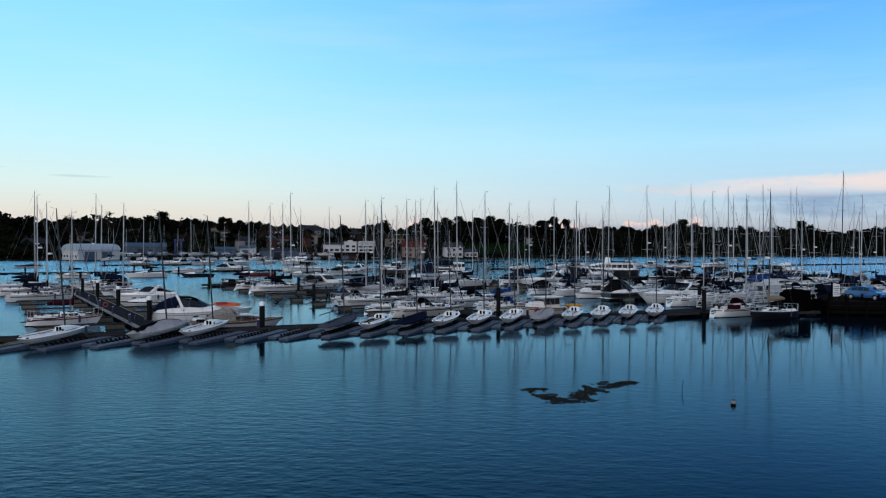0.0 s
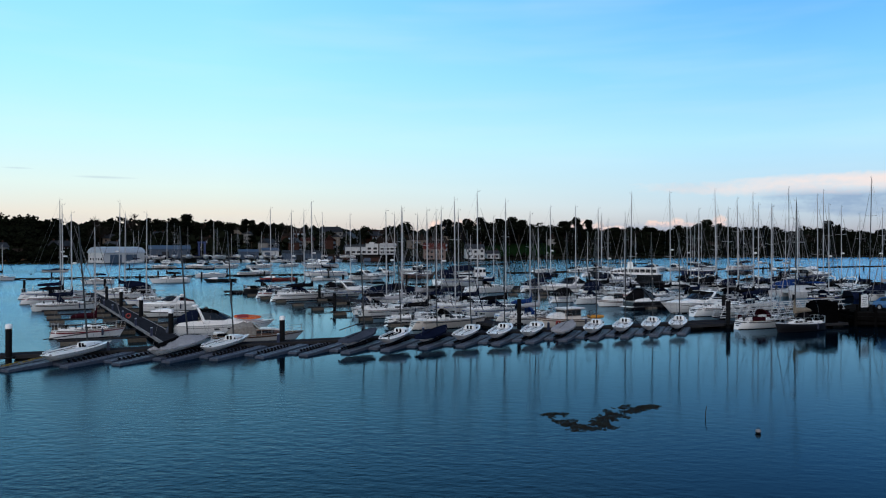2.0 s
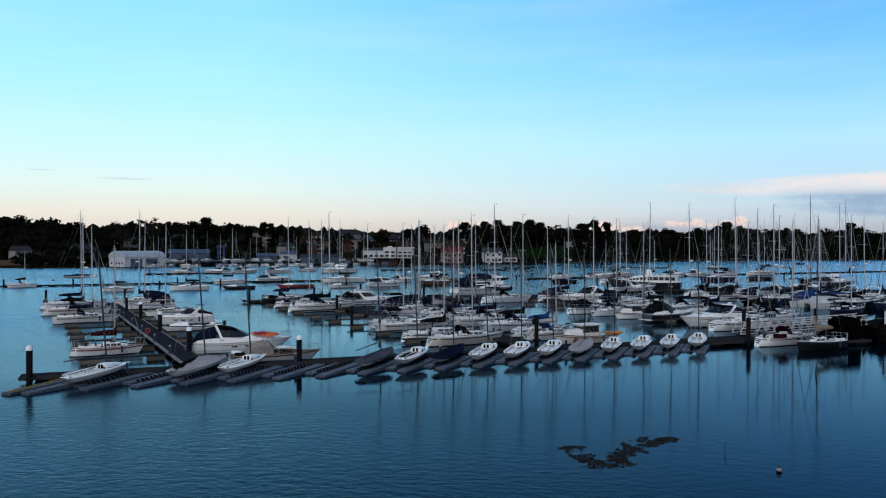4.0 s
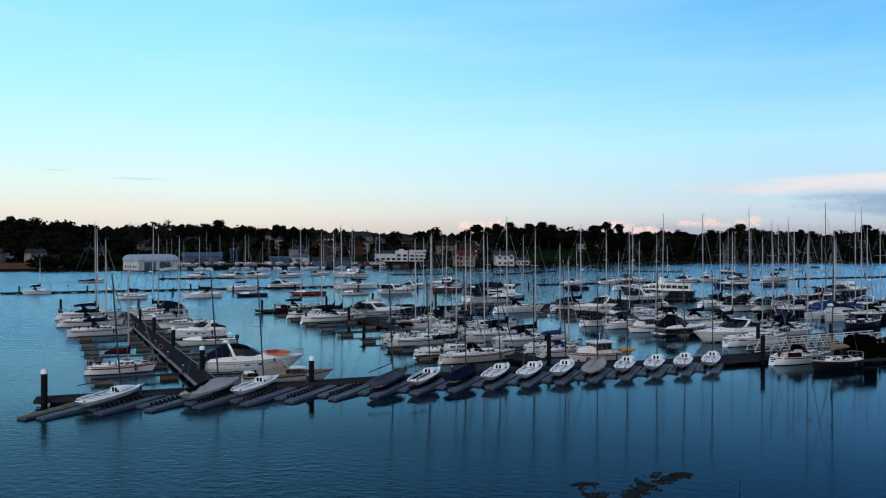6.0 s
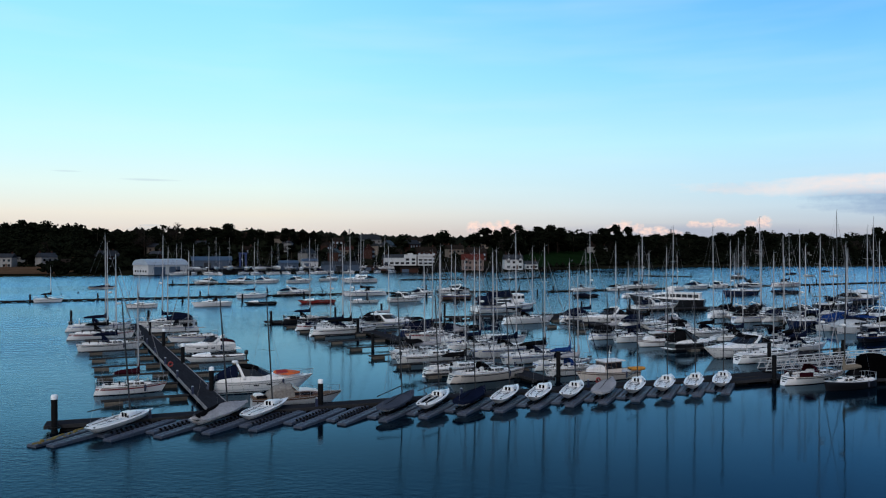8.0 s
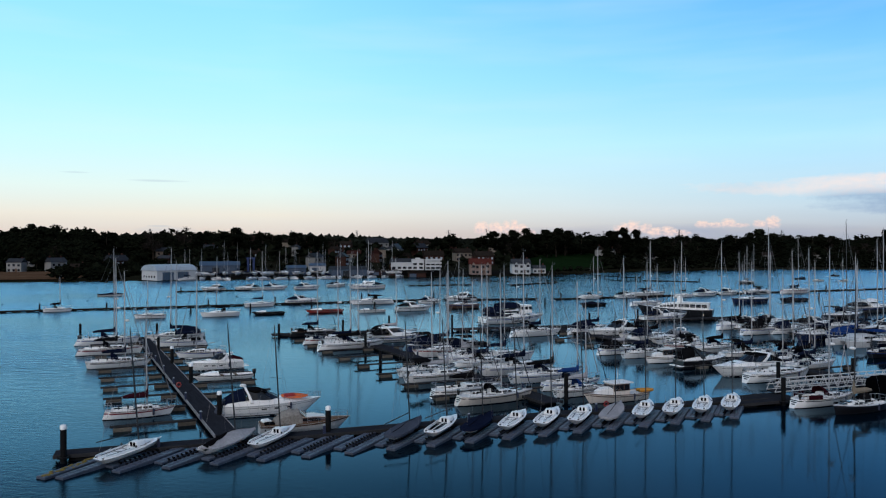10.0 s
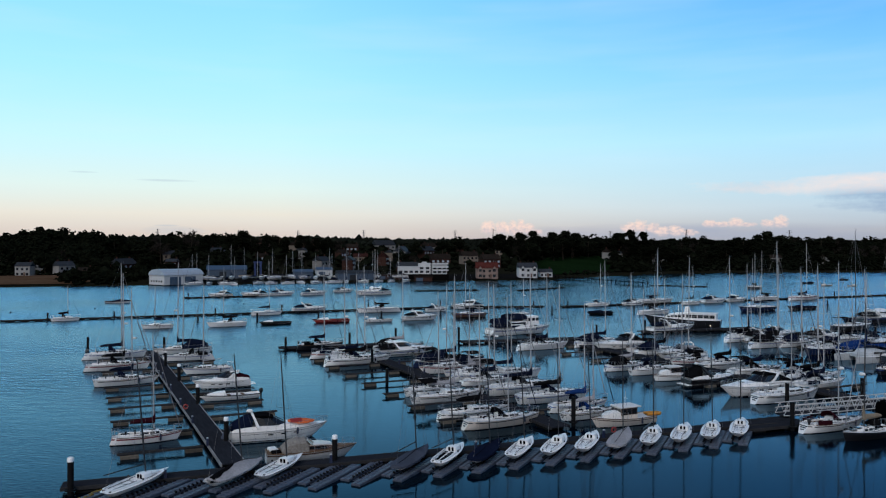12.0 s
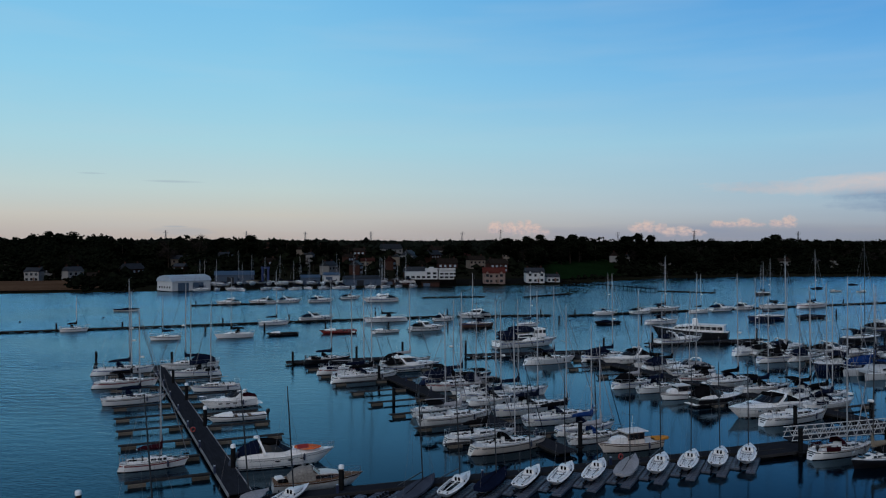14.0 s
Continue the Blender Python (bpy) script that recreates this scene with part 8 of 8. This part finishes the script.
KINDS = {"broad": "dark evergreen broad-crowned tree on the far bank", "pine": "dark flat-topped pine tree on the far bank", "fir": "dark pointed fir tree on the far bank", "bare": "bare leafless winter tree on the far bank"}
TREES = {k: [tree_mesh(40 + 7 * j + len(k), k) for j in range(3)] for k in KINDS}


def tree(x, y, kind, size, turn):
    t = thing("tree", KINDS[kind], "tree", "trees on the far bank", pose(x, y, land(x, y) - 0.3, 0, 0, turn))
    t.scale = (size * hrng.uniform(0.9, 1.2), size * hrng.uniform(0.9, 1.2), size)
    for me, nm in zip(hrng.choice(TREES[kind]), ("trunk", "crown")):
        o = new(nm, me)
        o.parent = t


def clear(x, y):
    for hx, hy, hw, hk in SPOTS + SPOTS2:
        if abs(x - hx) < hw * 0.6 and (-30 if hx < -200 else -22) < y - hy < hw * 0.6:
            return False
    d = y - shore(x)
    if -4 < x < 50 and 20 < d < 122:
        return False
    if -190 < x < 12 and d < 52:
        return False
    if 15 < x < 50 and 52 < d < 152:
        return False
    if x < -222 - 0.64 * (y - 337) and d < 92:
        return False
    return not (-45 < x < 5 and d < 30)


placed = 0
for k in range(4200):
    if placed >= 182:
        break
    x = hrng.uniform(-430, 470)
    d = hrng.choice((hrng.uniform(8, 110), hrng.uniform(60, 150), hrng.uniform(120, 220)))
    y = shore(x) + d
    if not clear(x, y):
        continue
    town = -215 < x < -20
    if town and hrng.random() < 0.25:
        continue
    kind = hrng.choice(("broad", "broad", "broad", "broad", "broad", "broad", "pine", "bare", "broad", "fir"))
    size = hrng.uniform(0.85, 1.15) * (0.68 if town else 1.08 if x < -20 else 1.3)
    if d < 25:
        size *= 0.6
    tree(x, y, kind, size, hrng.uniform(0, 360))
    placed += 1
for x, y, kind, size in ((-158, 508, "pine", 1.15), (-138, 505, "pine", 1.05), (-230, 490, "bare", 1.7), (-150, 540, "broad", 0.95), (18, 560, "broad", 1.7), (8, 575, "pine", 1.6), (30, 640, "broad", 1.5), (70, 660, "pine", 1.7), (-28, 590, "pine", 1.4), (-15, 568, "broad", 1.45), (-5, 572, "broad", 1.55), (27, 592, "broad", 1.5), (38, 600, "broad", 1.45), (-22, 578, "broad", 1.2), (-38, 585, "broad", 1.25)):
    tree(x, y, kind, size, 40)
# crowns that stand out on the skyline: place, height of the top over the water, kind
for x, y, top, kind in ((-355, 500, 30.9, "broad"), (-346, 502, 28.6, "broad"), (-261, 448, 24.0, "broad"), (-239, 464, 27.2, "bare"), (-210, 466, 26.1, "fir"), (-190, 475, 24.8, "broad"), (-184, 478, 25.2, "broad"), (-176, 481, 25.7, "fir"), (-168, 485, 25.0, "broad"), (-154, 492, 22.9, "broad"), (-144, 497, 23.0, "broad"), (-131, 503, 23.5, "bare"), (-83, 525, 21.5, "broad"), (-65, 523, 24.1, "pine"), (-56, 527, 24.2, "broad"), (-24, 531, 23.1, "broad"), (1, 564, 26.1, "broad"), (9, 578, 25.2, "broad"), (25, 578, 26.8, "broad"), (69, 619, 26.8, "broad"), (81, 637, 25.9, "broad"), (99, 639, 22.2, "broad"), (135, 639, 24.0, "pine"), (164, 645, 24.9, "broad"), (186, 649, 25.9, "broad"), (208, 653, 24.5, "pine"), (228, 657, 25.5, "broad"), (245, 672, 24.3, "broad"), (269, 669, 24.3, "pine"), (295, 677, 25.8, "broad")):
    tree(x, y, kind, (top - land(x, y) + 0.3) / (10.6 if kind == "broad" else 11.6), hrng.uniform(0, 360))



def wood(name, bands, mat, label, seed):
    r = random.Random(seed)
    bm = mesh()
    vs, fs = [], []
    for d0, d1, n, s0, s1, spread in bands:
        for k in range(n):
            x = r.uniform(-spread, spread)
            d = r.uniform(d0, d1)
            y = shore(x) + d
            if not clear(x, y):
                continue
            z = land(x, y)
            s = r.uniform(s0, s1)
            clump(bm, x, y, z + s * r.uniform(0.3, 1.3), s, r, 0.75)
    o = part(name, bm, mat, None, smooth=False)
    return tagged(o, label, "woodland", "", "stuff")


hr = random.Random(77)
bm = mesh()
for k in range(420):
    x = hr.uniform(-345, -216)
    y = shore(x) + hr.uniform(88, 97) + 5 * noise.noise((x * 0.06, 0, 1.0))
    r = hr.uniform(0.5, 1.5) * (1 + 0.6 * noise.noise((x * 0.09, 0, 7.0)))
    clump(bm, x, y, land(x, y) + r * hr.uniform(0.2, 1.2), r, hr, 0.8)
tagged(part("hedge", bm, "leaf", None, smooth=False), "dark hedge between the brown bank and the houses", "hedge", "", "stuff")


def hillside(n, x0, x1, d0, d1, tall, seed):
    """Rounded crowns packed side by side, each a dome of small ragged clumps."""
    r = random.Random(seed)
    bm = mesh()
    for k in range(n):
        x, d = r.uniform(x0, x1), r.uniform(d0, d1)
        y = shore(x) + d
        if not clear(x, y):
            continue
        top = tall * (0.9 + 0.75 * noise.noise((x * 0.022, y * 0.022, 3.0))) * r.uniform(0.8, 1.12)
        if x < 0:
            top *= 0.62 + 0.38 * min(1, max(0, (-195 - x) / 90))
        R = r.uniform(2.6, 5.0)
        z = land(x, y) + top - R
        for j in range(5):
            clump(bm, x + r.gauss(0, 0.3) * R, y + r.gauss(0, 0.3) * R, z - j * R * 0.3, R * r.uniform(0.55, 0.75), r, 0.8)
        for j in range(22):
            a, e = r.uniform(0, 2 * pi), r.uniform(-0.35, 1.0)
            c = math.sqrt(1 - e * e)
            clump(bm, x + R * c * cos(a), y + R * c * sin(a), z + R * e * 0.9, R * r.uniform(0.16, 0.34), r, 0.8)
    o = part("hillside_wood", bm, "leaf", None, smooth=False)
    return tagged(o, "dense dark woodland covering the far hillside", "woodland", "", "stuff")


hillside(880, -480, -185, 112, 270, 12.0, 71)
hillside(150, -240, -190, 4, 112, 5.5, 75)
hillside(950, 50, 520, 8, 150, 8.0, 72)
hillside(800, 20, 520, 150, 260, 12.5, 73)
hillside(420, -190, 20, 150, 240, 5.5, 74)
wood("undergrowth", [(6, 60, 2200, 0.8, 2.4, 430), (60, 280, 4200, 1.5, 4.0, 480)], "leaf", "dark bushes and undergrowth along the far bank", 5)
wood("distant_wood", [(230, 500, 4200, 2.6, 5.2, 700), (500, 1200, 5200, 3.5, 6.0, 1200), (1200, 3000, 9000, 4.0, 7.0, 2400)], "wood_far", "dark distant woodland rolling to the horizon", 6)


def pylon(x, y, Hh):
    p = thing("power_pylon", "distant steel lattice power pylon on the horizon", "pylon", "power pylons", pose(x, y, land(x, y)))
    bm = mesh()
    for sx in (-1, 1):
        for sy in (-1, 1):
            tube(bm, (sx * 4, sy * 4, 0), (sx * 0.8, sy * 0.8, Hh), 0.55, 0.4, 4)
    for k in range(7):
        w0, w1 = 4 - 3.2 * k / 7, 4 - 3.2 * (k + 1) / 7
        for s in (-1, 1):
            tube(bm, (-w0, s * w0, Hh * k / 7), (w1, s * w1, Hh * (k + 1) / 7), 0.3, 0.3, 3)
            tube(bm, (w0, s * w0, Hh * k / 7), (-w1, s * w1, Hh * (k + 1) / 7), 0.3, 0.3, 3)
    part("tower", bm, "wire", p)
    for f, w in ((0.72, 8), (0.84, 10), (0.95, 7)):
        bm = mesh()
        tube(bm, (-w, 0, Hh * f), (w, 0, Hh * f), 0.45, 0.45, 4)
        part("cross_arm", bm, "wire", p)


for a, d in ((-27.5, 2900), (-22.0, 3000), (-17.8, 3000), (-13.0, 3050), (-6.2, 3000), (-3.35, 2900), (5.2, 3000), (10.5, 2500), (17.2, 3000), (24, 3100)):
    pylon(d * sin(radians(a)), d * cos(radians(a)), 46)
